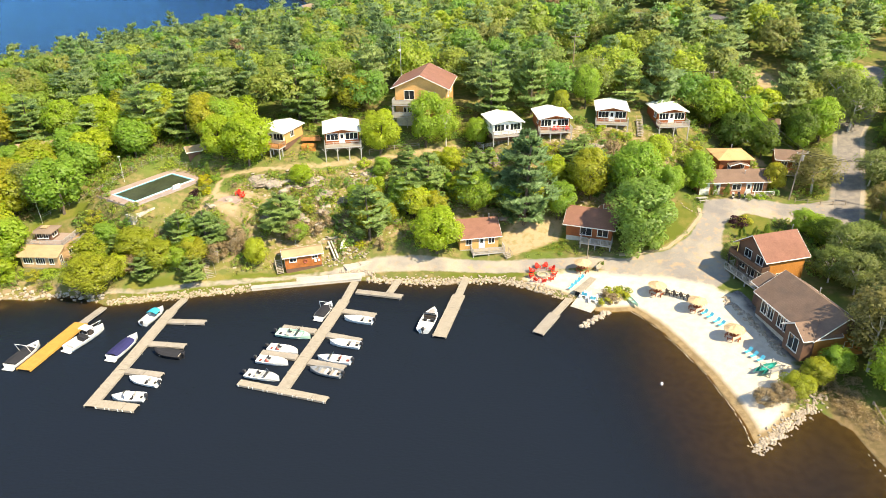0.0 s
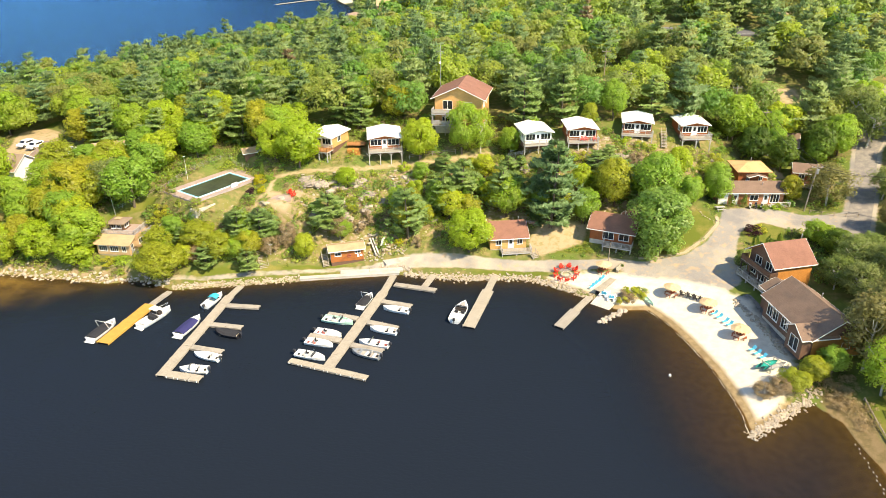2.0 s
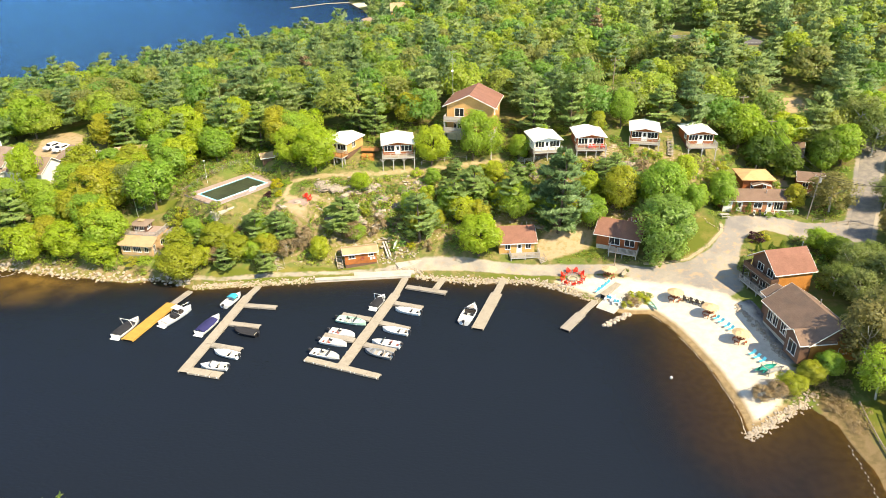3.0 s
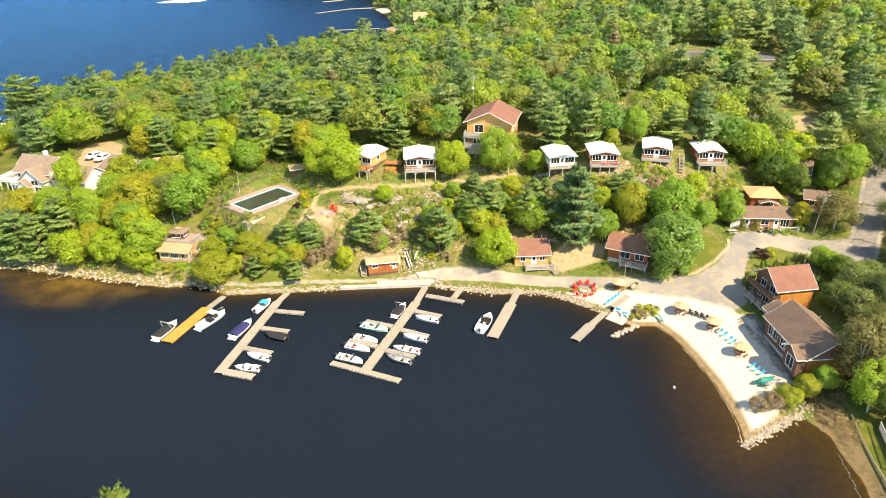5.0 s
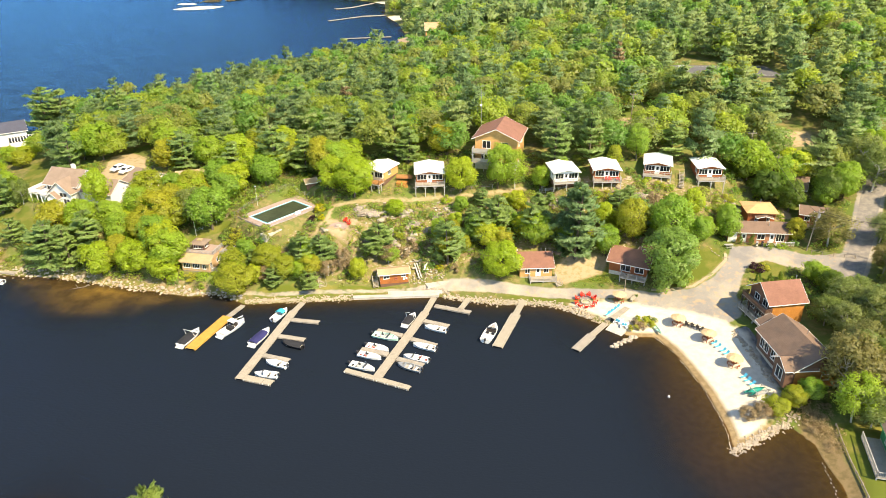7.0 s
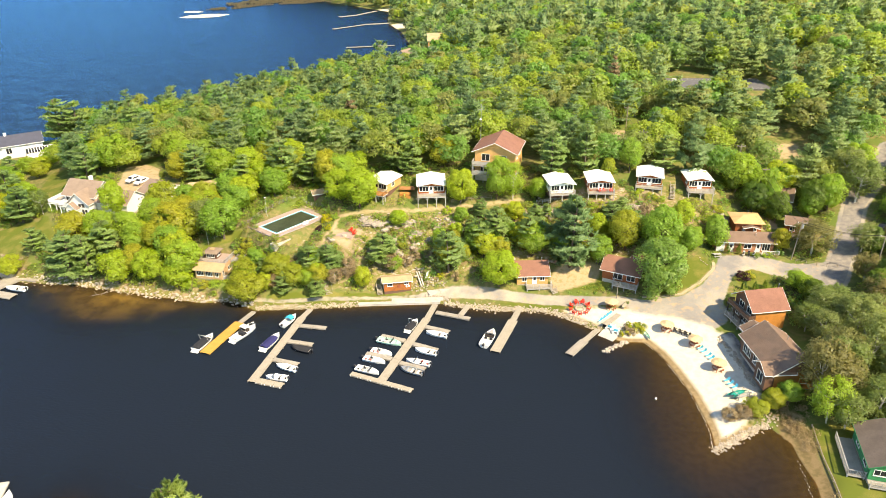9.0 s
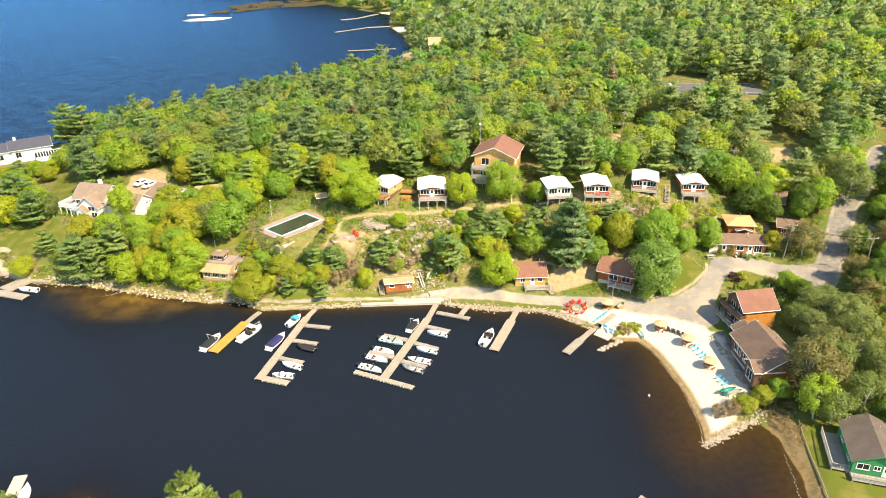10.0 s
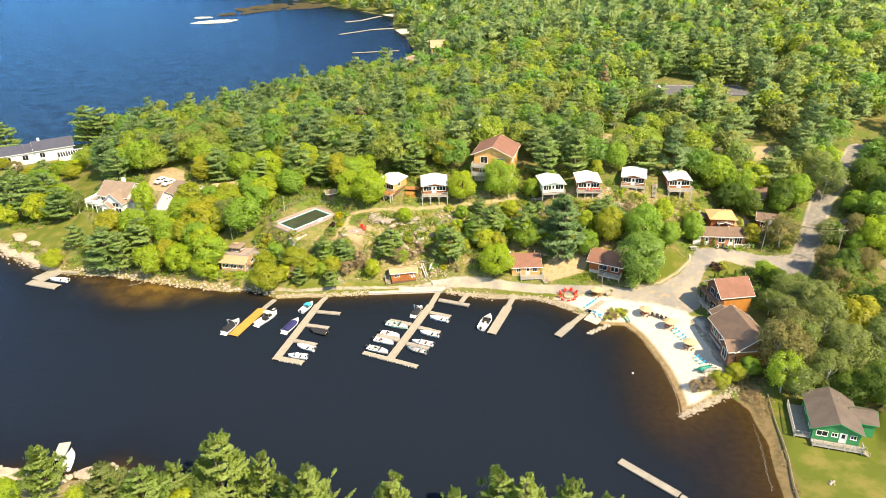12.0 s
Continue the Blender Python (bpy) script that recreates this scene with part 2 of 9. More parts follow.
def glass():
    m = bpy.data.materials.new("window_glass")
    m.use_nodes = True
    b = m.node_tree.nodes["Principled BSDF"]
    b.inputs["Base Color"].default_value, b.inputs["Roughness"].default_value = (0.02, 0.024, 0.028, 1), 0.05
    b.inputs["Specular IOR Level"].default_value = 0.6
    return m


M["glass"] = glass()


def ground_material():
    """Forest floor, rock, lawn, gravel and sand, laid out by distances to their edges, with ragged borders."""
    m = bpy.data.materials.new("ground")
    m.use_nodes = True
    n, link = m.node_tree.nodes, links(m)
    b = n["Principled BSDF"]
    b.inputs["Roughness"].default_value, b.inputs["Specular IOR Level"].default_value = 0.92, 0.15
    geo = n.new("ShaderNodeNewGeometry")

    def noise_of(scale, detail=4):
        t = n.new("ShaderNodeTexNoise")
        t.inputs["Scale"].default_value, t.inputs["Detail"].default_value = scale, detail
        link(geo.outputs["Position"], t.inputs["Vector"])
        return t.outputs["Fac"]

    def blend(a, c, fac):
        x = n.new("ShaderNodeMix")
        x.data_type = "RGBA"
        link(fac, x.inputs["Factor"])
        for side, v in (("A", a), ("B", c)):
            if isinstance(v, tuple):
                x.inputs[side].default_value = (*v, 1)
            else:
                link(v, x.inputs[side])
        return x.outputs["Result"]

    def ramp(v, lo, hi):
        x = n.new("ShaderNodeMapRange")
        link(v, x.inputs["Value"])
        x.inputs["From Min"].default_value, x.inputs["From Max"].default_value = lo, hi
        return x.outputs[0]

    def zone(name, ragged, soft):
        a = n.new("ShaderNodeAttribute")
        a.attribute_name = name
        x = n.new("ShaderNodeMath")
        x.operation = "MULTIPLY_ADD"
        link(mid, x.inputs[0])
        x.inputs[1].default_value = ragged
        link(a.outputs["Fac"], x.inputs[2])
        return ramp(x.outputs[0], 0.5 + ragged * 0.5 - soft, 0.5 + ragged * 0.5 + soft)

    fine, mid, wide = noise_of(7), noise_of(0.9), noise_of(0.14)
    floor = blend((0.14, 0.15, 0.045), (0.26, 0.2, 0.09), ramp(mid, 0.42, 0.65))
    floor = blend(floor, (0.12, 0.16, 0.035), ramp(wide, 0.45, 0.62))
    rocky = blend((0.3, 0.22, 0.13), (0.18, 0.17, 0.05), ramp(mid, 0.4, 0.54))
    rocky = blend(rocky, (0.46, 0.38, 0.3), ramp(noise_of(1.6), 0.6, 0.68))
    lawn = blend((0.118, 0.142, 0.024), (0.23, 0.197, 0.056), ramp(noise_of(0.25, 5), 0.47, 0.66))
    lawn = blend(lawn, (0.105, 0.132, 0.018), ramp(fine, 0.5, 0.7))
    earth = blend((0.42, 0.31, 0.19), (0.3, 0.245, 0.12), ramp(mid, 0.5, 0.66))
    gravel = blend((0.4, 0.35, 0.28), (0.29, 0.265, 0.24), ramp(wide, 0.4, 0.6))
    gravel = blend(gravel, (0.46, 0.33, 0.21), ramp(mid, 0.52, 0.72))
    gravel = blend(gravel, (0.24, 0.222, 0.21), ramp(noise_of(0.2, 6), 0.5, 0.68))
    # grey paving toned down, the hall's shade partly put into its colour
    patio = blend((0.2, 0.19, 0.185), (0.13, 0.125, 0.12), ramp(noise_of(1.8), 0.45, 0.55))
    tar = blend((0.22, 0.2, 0.185), (0.3, 0.265, 0.23), ramp(mid, 0.4, 0.65))
    sand = blend((0.67, 0.6, 0.49), (0.59, 0.51, 0.4), ramp(mid, 0.4, 0.7))
    damp = blend((0.24, 0.17, 0.09), (0.33, 0.24, 0.13), ramp(mid, 0.4, 0.6))
    bed = blend((0.118, 0.098, 0.058), (0.094, 0.078, 0.046), ramp(mid, 0.42, 0.62))
    bank = blend((0.22, 0.155, 0.08), (0.16, 0.12, 0.055), ramp(mid, 0.42, 0.58))
    shoal = blend((0.5, 0.4, 0.17), (0.24, 0.19, 0.085), ramp(noise_of(0.2, 5), 0.42, 0.6))
    out = floor
    for layer, name, ragged, soft in ((rocky, "rocky", 0.9, 0.1), (lawn, "lawn", 0.35, 0.06), (earth, "earth", 0.4, 0.08), (gravel, "gravel", 0.2, 0.05), (patio, "patio", 0.05, 0.02),
                                      (tar, "tar", 0.08, 0.02), (sand, "sand", 0.55, 0.16), (damp, "damp", 0.1, 0.1), (bank, "bank", 0.5, 0.15), (bed, "bed", 0.05, 0.06), (shoal, "shoal", 0.6, 0.3)):
        out = blend(out, layer, zone(name, ragged, soft))
    grain = n.new("ShaderNodeMapRange")
    link(fine, grain.inputs["Value"])
    grain.inputs["To Min"].default_value, grain.inputs["To Max"].default_value = 0.78, 1.2
    mul = n.new("ShaderNodeVectorMath")
    mul.operation = "SCALE"
    link(out, mul.inputs[0]), link(grain.outputs[0], mul.inputs["Scale"])
    link(mul.outputs[0], b.inputs["Base Color"])
    relief = n.new("ShaderNodeBump")
    relief.inputs["Strength"].default_value, relief.inputs["Distance"].default_value = 0.5, 0.12
    link(fine, relief.inputs["Height"]), link(relief.outputs[0], b.inputs["Normal"])
    return m


def water_material():
    """Tea-brown lake water: the bed shows where it is shallow, ripples on top, gloss by Fresnel, sky blue put into
    gloss and murk colours.
    """
    m = bpy.data.materials.new("lake_water")
    m.use_nodes = True
    n, link = m.node_tree.nodes, links(m)
    n.remove(n["Principled BSDF"])
    geo = n.new("ShaderNodeNewGeometry")
    depth = n.new("ShaderNodeAttribute")
    depth.attribute_name = "depth"
    clear, murk, body = n.new("ShaderNodeBsdfTransparent"), n.new("ShaderNodeBsdfDiffuse"), n.new("ShaderNodeMixShader")
    # murk is bluish: part of the sky's reflection is put into it
    clear.inputs["Color"].default_value, murk.inputs["Color"].default_value = (0.74, 0.63, 0.45, 1), (0.0124, 0.0172, 0.0252, 1)
    link(depth.outputs["Fac"], body.inputs[0]), link(clear.outputs[0], body.inputs[1]), link(murk.outputs[0], body.inputs[2])
    ripple, swell = n.new("ShaderNodeTexNoise"), n.new("ShaderNodeTexNoise")
    ripple.inputs["Scale"].default_value, ripple.inputs["Detail"].default_value = 2.6, 3
    swell.inputs["Scale"].default_value, swell.inputs["Detail"].default_value = 0.12, 2
    stretch = n.new("ShaderNodeVectorMath")
    stretch.operation = "MULTIPLY"
    stretch.inputs[1].default_value = (0.5, 1.0, 1)
    link(geo.outputs["Position"], stretch.inputs[0])
    link(stretch.outputs[0], ripple.inputs["Vector"]), link(geo.outputs["Position"], swell.inputs["Vector"])
    rise = n.new("ShaderNodeMath")
    rise.operation = "MULTIPLY"
    link(ripple.outputs["Fac"], rise.inputs[0]), link(swell.outputs["Fac"], rise.inputs[1])
    relief = n.new("ShaderNodeBump")
    relief.inputs["Strength"].default_value, relief.inputs["Distance"].default_value = 0.6, 0.5
    link(rise.outputs[0], relief.inputs["Height"])
    gloss, edge, top = n.new("ShaderNodeBsdfGlossy"), n.new("ShaderNodeFresnel"), n.new("ShaderNodeMixShader")
    # gloss tinted deep blue, painting in the colour of the reflected sky
    gloss.inputs["Color"].default_value = (0.078, 0.265, 0.52, 1)
    gloss.inputs["Roughness"].default_value, edge.inputs["IOR"].default_value = 0.2, 1.22
    link(relief.outputs[0], gloss.inputs["Normal"]), link(relief.outputs[0], edge.inputs["Normal"])
    link(edge.outputs[0], top.inputs[0]), link(body.outputs[0], top.inputs[1]), link(gloss.outputs[0], top.inputs[2])
    link(top.outputs[0], n["Material Output"].inputs["Surface"])
    return m


# ---- helpers of this scene ----
def part(name, bm, mat, parent=None, label=""):
    """Links a bmesh as one mesh object under a thing or a part."""
    me = bpy.data.meshes.new(name)
    bm.to_mesh(me)
    bm.free()
    me.materials.append(M[mat] if isinstance(mat, str) else mat)
    ob = new(name, me)
    if parent is not None:
        ob.parent = parent
    return tagged(ob, label) if label else ob


def thing(name, x, y, z, yaw, label, category, group="", kind=""):
    ob = new(name)
    ob.empty_display_size = 0.3
    ob.matrix_basis = pose(x, y, z, 0, 0, yaw)
    return tagged(ob, label, category, group, kind)


def box(bm, x0, x1, y0, y1, z0, z1, m=None):
    """A box between the given limits, moved by m."""
    vs = [Vector((x, y, z)) for z in (z0, z1) for x, y in ((x0, y0), (x1, y0), (x1, y1), (x0, y1))]
    vs = [bm.verts.new(m @ v if m else v) for v in vs]
    for f in ((3, 2, 1, 0), (4, 5, 6, 7), (0, 1, 5, 4), (1, 2, 6, 5), (2, 3, 7, 6), (3, 0, 4, 7)):
        bm.faces.new([vs[i] for i in f])
    return bm


def boxes(*limits):
    bm = bmesh.new()
    for b in limits:
        box(bm, *b)
    return bm


def rod(bm, a, b, r0, r1=None, sides=6):
    """A round bar from a to b, tapering from r0 to r1."""
    a, b = Vector(a), Vector(b)
    r1 = r0 if r1 is None else r1
    way = (b - a).normalized()
    u = way.orthogonal().normalized()
    v = way.cross(u)
    rings = []
    for c, r in ((a, r0), (b, r1)):
        rings.append([bm.verts.new(c + r * (math.cos(2 * math.pi * i / sides) * u + math.sin(2 * math.pi * i / sides) * v)) for i in range(sides)])
    for i in range(sides):
        j = (i + 1) % sides
        bm.faces.new((rings[0][i], rings[0][j], rings[1][j], rings[1][i]))
    bm.faces.new(rings[0][::-1]), bm.faces.new(rings[1])
    return bm


def rods(*bars):
    bm = bmesh.new()
    for b in bars:
        rod(bm, *b)
    return bm


def tube(bm, pts, r, sides=4):
    """One continuous thin tube along a line of points."""
    rings = []
    for i, p in enumerate(pts):
        way = (pts[min(i + 1, len(pts) - 1)] - pts[max(i - 1, 0)]).normalized()
        u = way.orthogonal().normalized()
        v = way.cross(u)
        rings.append([bm.verts.new(p + r * (math.cos(2 * math.pi * k / sides) * u + math.sin(2 * math.pi * k / sides) * v)) for k in range(sides)])
    for a, b in zip(rings, rings[1:]):
        for k in range(sides):
            bm.faces.new((a[k], a[(k + 1) % sides], b[(k + 1) % sides], b[k]))
    return bm


def prism(bm, outline, y0, y1):
    """An outline in x and z drawn out along y."""
    a, b = [bm.verts.new((x, y0, z)) for x, z in outline], [bm.verts.new((x, y1, z)) for x, z in outline]
    bm.faces.new(a), bm.faces.new(b[::-1])
    for i in range(len(a)):
        j = (i + 1) % len(a)
        bm.faces.new((a[j], a[i], b[i], b[j]))
    return bm


def pierced(bm, length, z0, z1, thick, holes, m=None):
    """A wall along x from 0 to length with holes (x0, x1, z0, z1) through it."""
    xs = sorted({0, length, *[v for h in holes for v in h[:2]]})
    zs = sorted({z0, z1, *[v for h in holes for v in h[2:4]]})
    for xa, xb in zip(xs, xs[1:]):
        for za, zb in zip(zs, zs[1:]):
            if not any(h[0] <= (xa + xb) / 2 <= h[1] and h[2] <= (za + zb) / 2 <= h[3] for h in holes):
                box(bm, xa, xb, 0, thick, za, zb, m)
    bmesh.ops.remove_doubles(bm, verts=bm.verts, dist=1e-4)
    return bm


# ---- lie of the land ----
# shoreline of the bay, from the west round to the camera's side
BAY_NORTH = [(-900, 190), (-300, 150), (-200, 128), (-146, 111), (-133, 105), (-121, 100.8), (-105, 100.8), (-88, 98.6),
             (-76, 97), (-70, 96), (-64.7, 98), (-56.5, 94.3), (-45, 96.7), (-33.4, 98.8), (-23, 100.6), (-15.4, 102.2),
             (-9.4, 101.3), (-3.5, 100.6), (3.3, 101.1), (8.2, 101.3), (13, 99.3), (17.7, 96.2), (21.5, 93.3), (24, 91)]
BAY_EAST = [(26.5, 91), (29.3, 91.3), (31.7, 87.2), (33.6, 81.8), (35.5, 75), (36.5, 68.9), (36.8, 64), (36.6, 60.6),
            (39.5, 62.2), (43.5, 65.3), (47, 67.4), (49.6, 63), (50.4, 54), (49.9, 47), (49.4, 41), (48, 33)]
BAY_SOUTH = [(38, 25), (20, 22), (0, 23), (-20, 25), (-35, 27), (-50, 30.5), (-58, 32), (-65, 34.5), (-69.5, 30.5), (-78, 31.5),
             (-90, 29), (-140, 20), (-900, -60)]
# shoreline of the wide lake behind the wooded neck
LAKE = [(-900, 260), (-330, 215), (-250, 205), (-190, 208), (-160, 222), (-135, 240), (-118, 262), (-100, 295), (-80, 322),
        (-66, 352), (-66, 395), (-80, 436), (-97, 495), (-117, 541), (-130, 610), (-197, 671), (-272, 746), (-420, 800), (-700, 1100),
        (-1500, 2300), (-2600, 2300), (-2600, 260)]
# heights of the ground at places round the bay
WEST = [(-146, 120, 2.5), (-121, 114, 5.5), (-112, 122, 9), (-97, 125, 12), (-115, 144, 13), (-150, 168, 6), (-186, 196, 2),
        (-100, 190, 13), (-90, 108, 4.5), (-71, 102, 3.2), (-74, 116, 9), (-57, 118, 11), (-47, 121, 11.2), (-39, 115, 10.3), (-48, 106, 6.5), (-52, 100, 1.6)]
MIDDLE = [(-30, 128, 13.8), (-15, 131, 13.6), (-20, 113, 5), (-30, 106, 2), (-40, 100, 1.1), (-6, 143, 19), (5, 135, 13.6), (0, 104, 1.4),
          (5, 111, 2.2), (12, 123, 9.5), (12, 129.5, 15.4), (21, 131.5, 16.0), (34, 135.5, 16.8), (46, 134, 14.9), (42, 142, 17.8), (15, 142, 17.2), (-26, 140, 16.5), (20, 115, 3.6), (26, 112, 3.6), (14, 105, 1.6)]
EAST = [(43, 121, 7.6), (55, 118, 7), (65, 121, 7), (56, 130, 9), (62, 142, 11.5), (86, 138, 14), (90, 155, 18), (40, 108, 4.2), (52, 104, 4), (47, 95, 2.5),
        (53, 80, 2), (38, 90, 1.4), (30, 96, 1.2), (22, 97, 1.1), (42, 74, 1.1), (75, 105, 6), (70, 75, 4), (53, 62, 1.1), (54, 45, 1.1), (64, 50, 1.3), (95, 60, 5)]
AFAR = [(54, 206, 28), (85, 209, 28), (0, 175, 21), (40, 165, 21), (-50, 165, 17), (0, 230, 20), (-60, 230, 12), (-40, 290, 14), (60, 300, 30),
        (160, 220, 32), (160, 140, 20), (0, 480, 14), (200, 480, 40), (0, 900, 25), (500, 300, 40), (600, 1200, 60), (-60, 18, 3), (0, 8, 4), (60, 15, 3), (150, 20, 8)]


def shore_distance(x, y, poly):
    """Signed distance to a closed shoreline: positive outside it, negative in the water."""
    p = np.array(poly, float)
    q = np.roll(p, -1, 0)
    best, inside = np.full(x.shape, 1e9), np.zeros(x.shape, bool)
    for (ax, ay), (bx, by) in zip(p, q):
        ex, ey = bx - ax, by - ay
        f = np.clip(((x - ax) * ex + (y - ay) * ey) / (ex * ex + ey * ey), 0, 1)
        best = np.minimum(best, np.hypot(x - ax - f * ex, y - ay - f * ey))
        if ey != 0:
            inside ^= ((ay > y) != (by > y)) & (x < ex * (y - ay) / ey + ax)
    return np.where(inside, -best, best)


KNOWN = np.array(WEST + MIDDLE + EAST + AFAR, float)
_r = np.hypot(KNOWN[:, None, 0] - KNOWN[None, :, 0], KNOWN[:, None, 1] - KNOWN[None, :, 1])
_n = len(KNOWN)
_a = np.block([[_r, np.ones((_n, 1))], [np.ones((1, _n)), np.zeros((1, 1))]])
WEIGHTS = np.linalg.solve(_a, np.append(KNOWN[:, 2], 0))


# levelled places: x, y, turn, half sizes, height
PADS = [(-71, 105.6, -4, 3.4, 3.4, 2.7), (-55.4, 119.3, 57.5, 9.2, 5.6, 11.05), (-39.6, 114.6, 0, 3.2, 3.0, 10.4), (-109.5, 126.5, -8, 15, 6, 9.3), (55, 124.5, 2, 7.5, 4, 7.3), (62.5, 59, -9, 7, 7.5, 1.1), (-176, 173, 40, 20, 8, 6.3), (64.5, 208.5, 4, 16.5, 9, 27.95)]


def smooth(a, b, v):
    s = np.clip((v - a) / (b - a), 0, 1)
    return s * s * (3 - 2 * s)


def shore(x, y):
    return np.minimum(shore_distance(x, y, BAY_NORTH + BAY_EAST + BAY_SOUTH), shore_distance(x, y, LAKE))


def ground(x, y):
    """Height of the ground, of the lake bed where it is below 0."""
    x, y = np.asarray(x, float), np.asarray(y, float)
    base = np.full(x.shape, WEIGHTS[-1])
    for (kx, ky, _), w in zip(KNOWN, WEIGHTS):
        base = base + w * np.hypot(x - kx, y - ky)
    base = np.clip(base, 0.5, 70)
    d = shore(x, y)
    land = np.minimum(base, 0.45) * smooth(0, 2.2, d) + np.maximum(base - 0.45, 0) * smooth(0.5, 8 + np.clip((y - 250) * 0.2, 0, 60), d)
    for px, py, turn, half_x, half_y, pz in PADS:
        c, s = math.cos(math.radians(turn)), math.sin(math.radians(turn))
        u, v = np.abs((x - px) * c + (y - py) * s) - half_x, np.abs((y - py) * c - (x - px) * s) - half_y
        f = 1 - smooth(0.0, 2.6, np.maximum(u, v))
        land = land * (1 - f) + pz * f
    flat = np.exp(-((x - 38) ** 2 + (y - 76) ** 2) / 560) + np.exp(-((x - 46) ** 2 + (y - 48) ** 2) / 620) + 1.12 * np.exp(-((x + 92) ** 2 + (y - 92) ** 2) / 300)
    bed = np.maximum(d * (0.15 - 0.11 * np.clip(flat, 0, 1.06)), -6)
    return np.where(d > 0, land, bed)


def height(x, y):
    return float(ground(np.array([x]), np.array([y]))[0])


# ---- ground and water ----
def inside(x, y, poly):
    """Distance to the edge of an area, positive inside it."""
    return -shore_distance(x, y, poly)


def along(x, y, line, width):
    """The same for a way of a given width along a line."""
    best = np.full(x.shape, 1e9)
    for (ax, ay), (bx, by) in zip(line, line[1:]):
        ex, ey = bx - ax, by - ay
        f = np.clip(((x - ax) * ex + (y - ay) * ey) / (ex * ex + ey * ey), 0, 1)
        best = np.minimum(best, np.hypot(x - ax - f * ex, y - ay - f * ey))
    return width / 2 - best


ROAD = [(69, 107), (72.5, 112.5), (77.6, 122.5), (84.5, 138), (89, 144.5), (95, 152), (98, 158), (103, 166)]
LANE = [(32, 102.5), (25, 104.6), (15, 104.6), (5.5, 105.2), (-5, 105.6), (-13, 105.6), (-19, 103.6)]
SHORE_PATH = [(-20.7, 103.6), (-26, 102.7), (-32, 101.7), (-36, 101.0), (-42.4, 100.0), (-46, 99.1), (-52.3, 97.9), (-58, 97.8)]
POOL_PATH = [(-41, 114), (-44, 118), (-44, 122), (-38, 124.2), (-28, 125.8), (-17.5, 128.7), (-6, 131.4), (2, 134)]
LOT = [(24, 98.5), (28, 103.5), (33, 105), (38.5, 105.6), (43, 109), (47, 114.5), (49, 119.5), (57, 120.3), (66, 118), (71, 118), (76, 120), (73, 110.5), (66.5, 110.5),
       (60, 113.2), (55.5, 115.2), (51, 113), (48.6, 108), (47.5, 103.5), (46.5, 97), (42, 93.5), (36, 97)]
BEACH = [(24.5, 90), (22, 95.5), (13.2, 100.4), (13.2, 102.0), (20, 102.3), (25.5, 101.4), (30, 100), (36, 98.5), (42, 96), (46, 91.5), (46.4, 82), (47.5, 74.5), (45, 69.5), (40, 63), (36, 58), (30, 62), (28, 85)]
LAWNS = [[(33.5, 105.8), (38.5, 106.6), (43, 110.5), (46.6, 115), (45.5, 119.5), (41, 118), (36, 112)],
         [(-2, 103.9), (5, 103.5), (14, 103.5), (23, 103.6), (24, 102.8), (20, 102.4), (13, 102.0), (4, 102.2), (-2, 102.4)],
         [(53, 67), (52.6, 54), (51.5, 43), (50, 20), (95, 20), (95, 45), (76, 60), (60, 68)],
         [(-153, 121.5), (-140, 119.8), (-132.6, 123.5), (-124, 121.5), (-116, 114.5), (-119, 109.5), (-124.5, 107), (-130.5, 109.6), (-140, 114.5), (-151, 117.5)],
         [(-150, 160), (-146, 163.5), (-132, 140), (-129.5, 131), (-134.5, 133.5), (-144, 146)],
         [(-77, 110.5), (-66.5, 113.5), (-65, 117), (-72, 116)],
         [(50, 113.5), (55.5, 116), (59, 113.8), (58, 108), (52, 107.5)],
         [(-55, 96.4), (-45, 98.0), (-34, 100.2), (-24, 102.4), (-24, 104.2), (-34, 103), (-42, 101.8), (-55, 100)],
         [(10, 108), (23, 108.5), (24, 113), (16, 115), (11, 113)]]
EARTHS = [[(9.5, 108), (12, 107.6), (20, 111.5), (22, 116.5), (13, 117), (9.5, 112)], [(-113, 128), (-101, 128), (-98, 134), (-104, 146), (-112, 152), (-117, 150), (-113, 140)],
          [(-36, 117), (-45, 118), (-46, 112), (-38, 110)], [(24, 164), (34, 163), (35, 171), (25, 172)], [(69, 160), (79, 161), (79, 168), (70, 168)],
          [(93, 230), (102, 230), (104, 246), (95, 248)], [(-134, 180), (-124, 180), (-122, 192), (-136, 190)], [(58, 131), (66, 132), (64, 137), (58, 137)]]
PATIO = [(44.2, 92.5), (46.6, 93.5), (49, 84), (48.7, 75.5), (46.6, 75.5), (46.2, 84)]
KERB = [(30, 105.6), (33.5, 105.5), (38.6, 106.3), (43.1, 110.1), (46.9, 114.9), (47.2, 117)]
BANK = [(50, 34), (52.2, 44), (52.8, 56), (53, 67), (49, 69), (46, 60), (46, 40)]
ROCKS = [[(-52, 103), (-46, 101.5), (-20, 106), (-10, 110), (8, 115), (30, 118), (42, 124), (54, 134), (40, 136), (22, 137), (0, 132), (-28, 124.5), (-40, 120), (-52, 112)],
         [(-150, 104), (-126, 100), (-118, 104), (-124, 109), (-140, 114), (-152, 118)], [(-106, 98), (-76, 95), (-58, 95), (-60, 100), (-80, 101), (-106, 104)],
         [(-95, 24), (-40, 24), (-40, 33), (-95, 36)]]


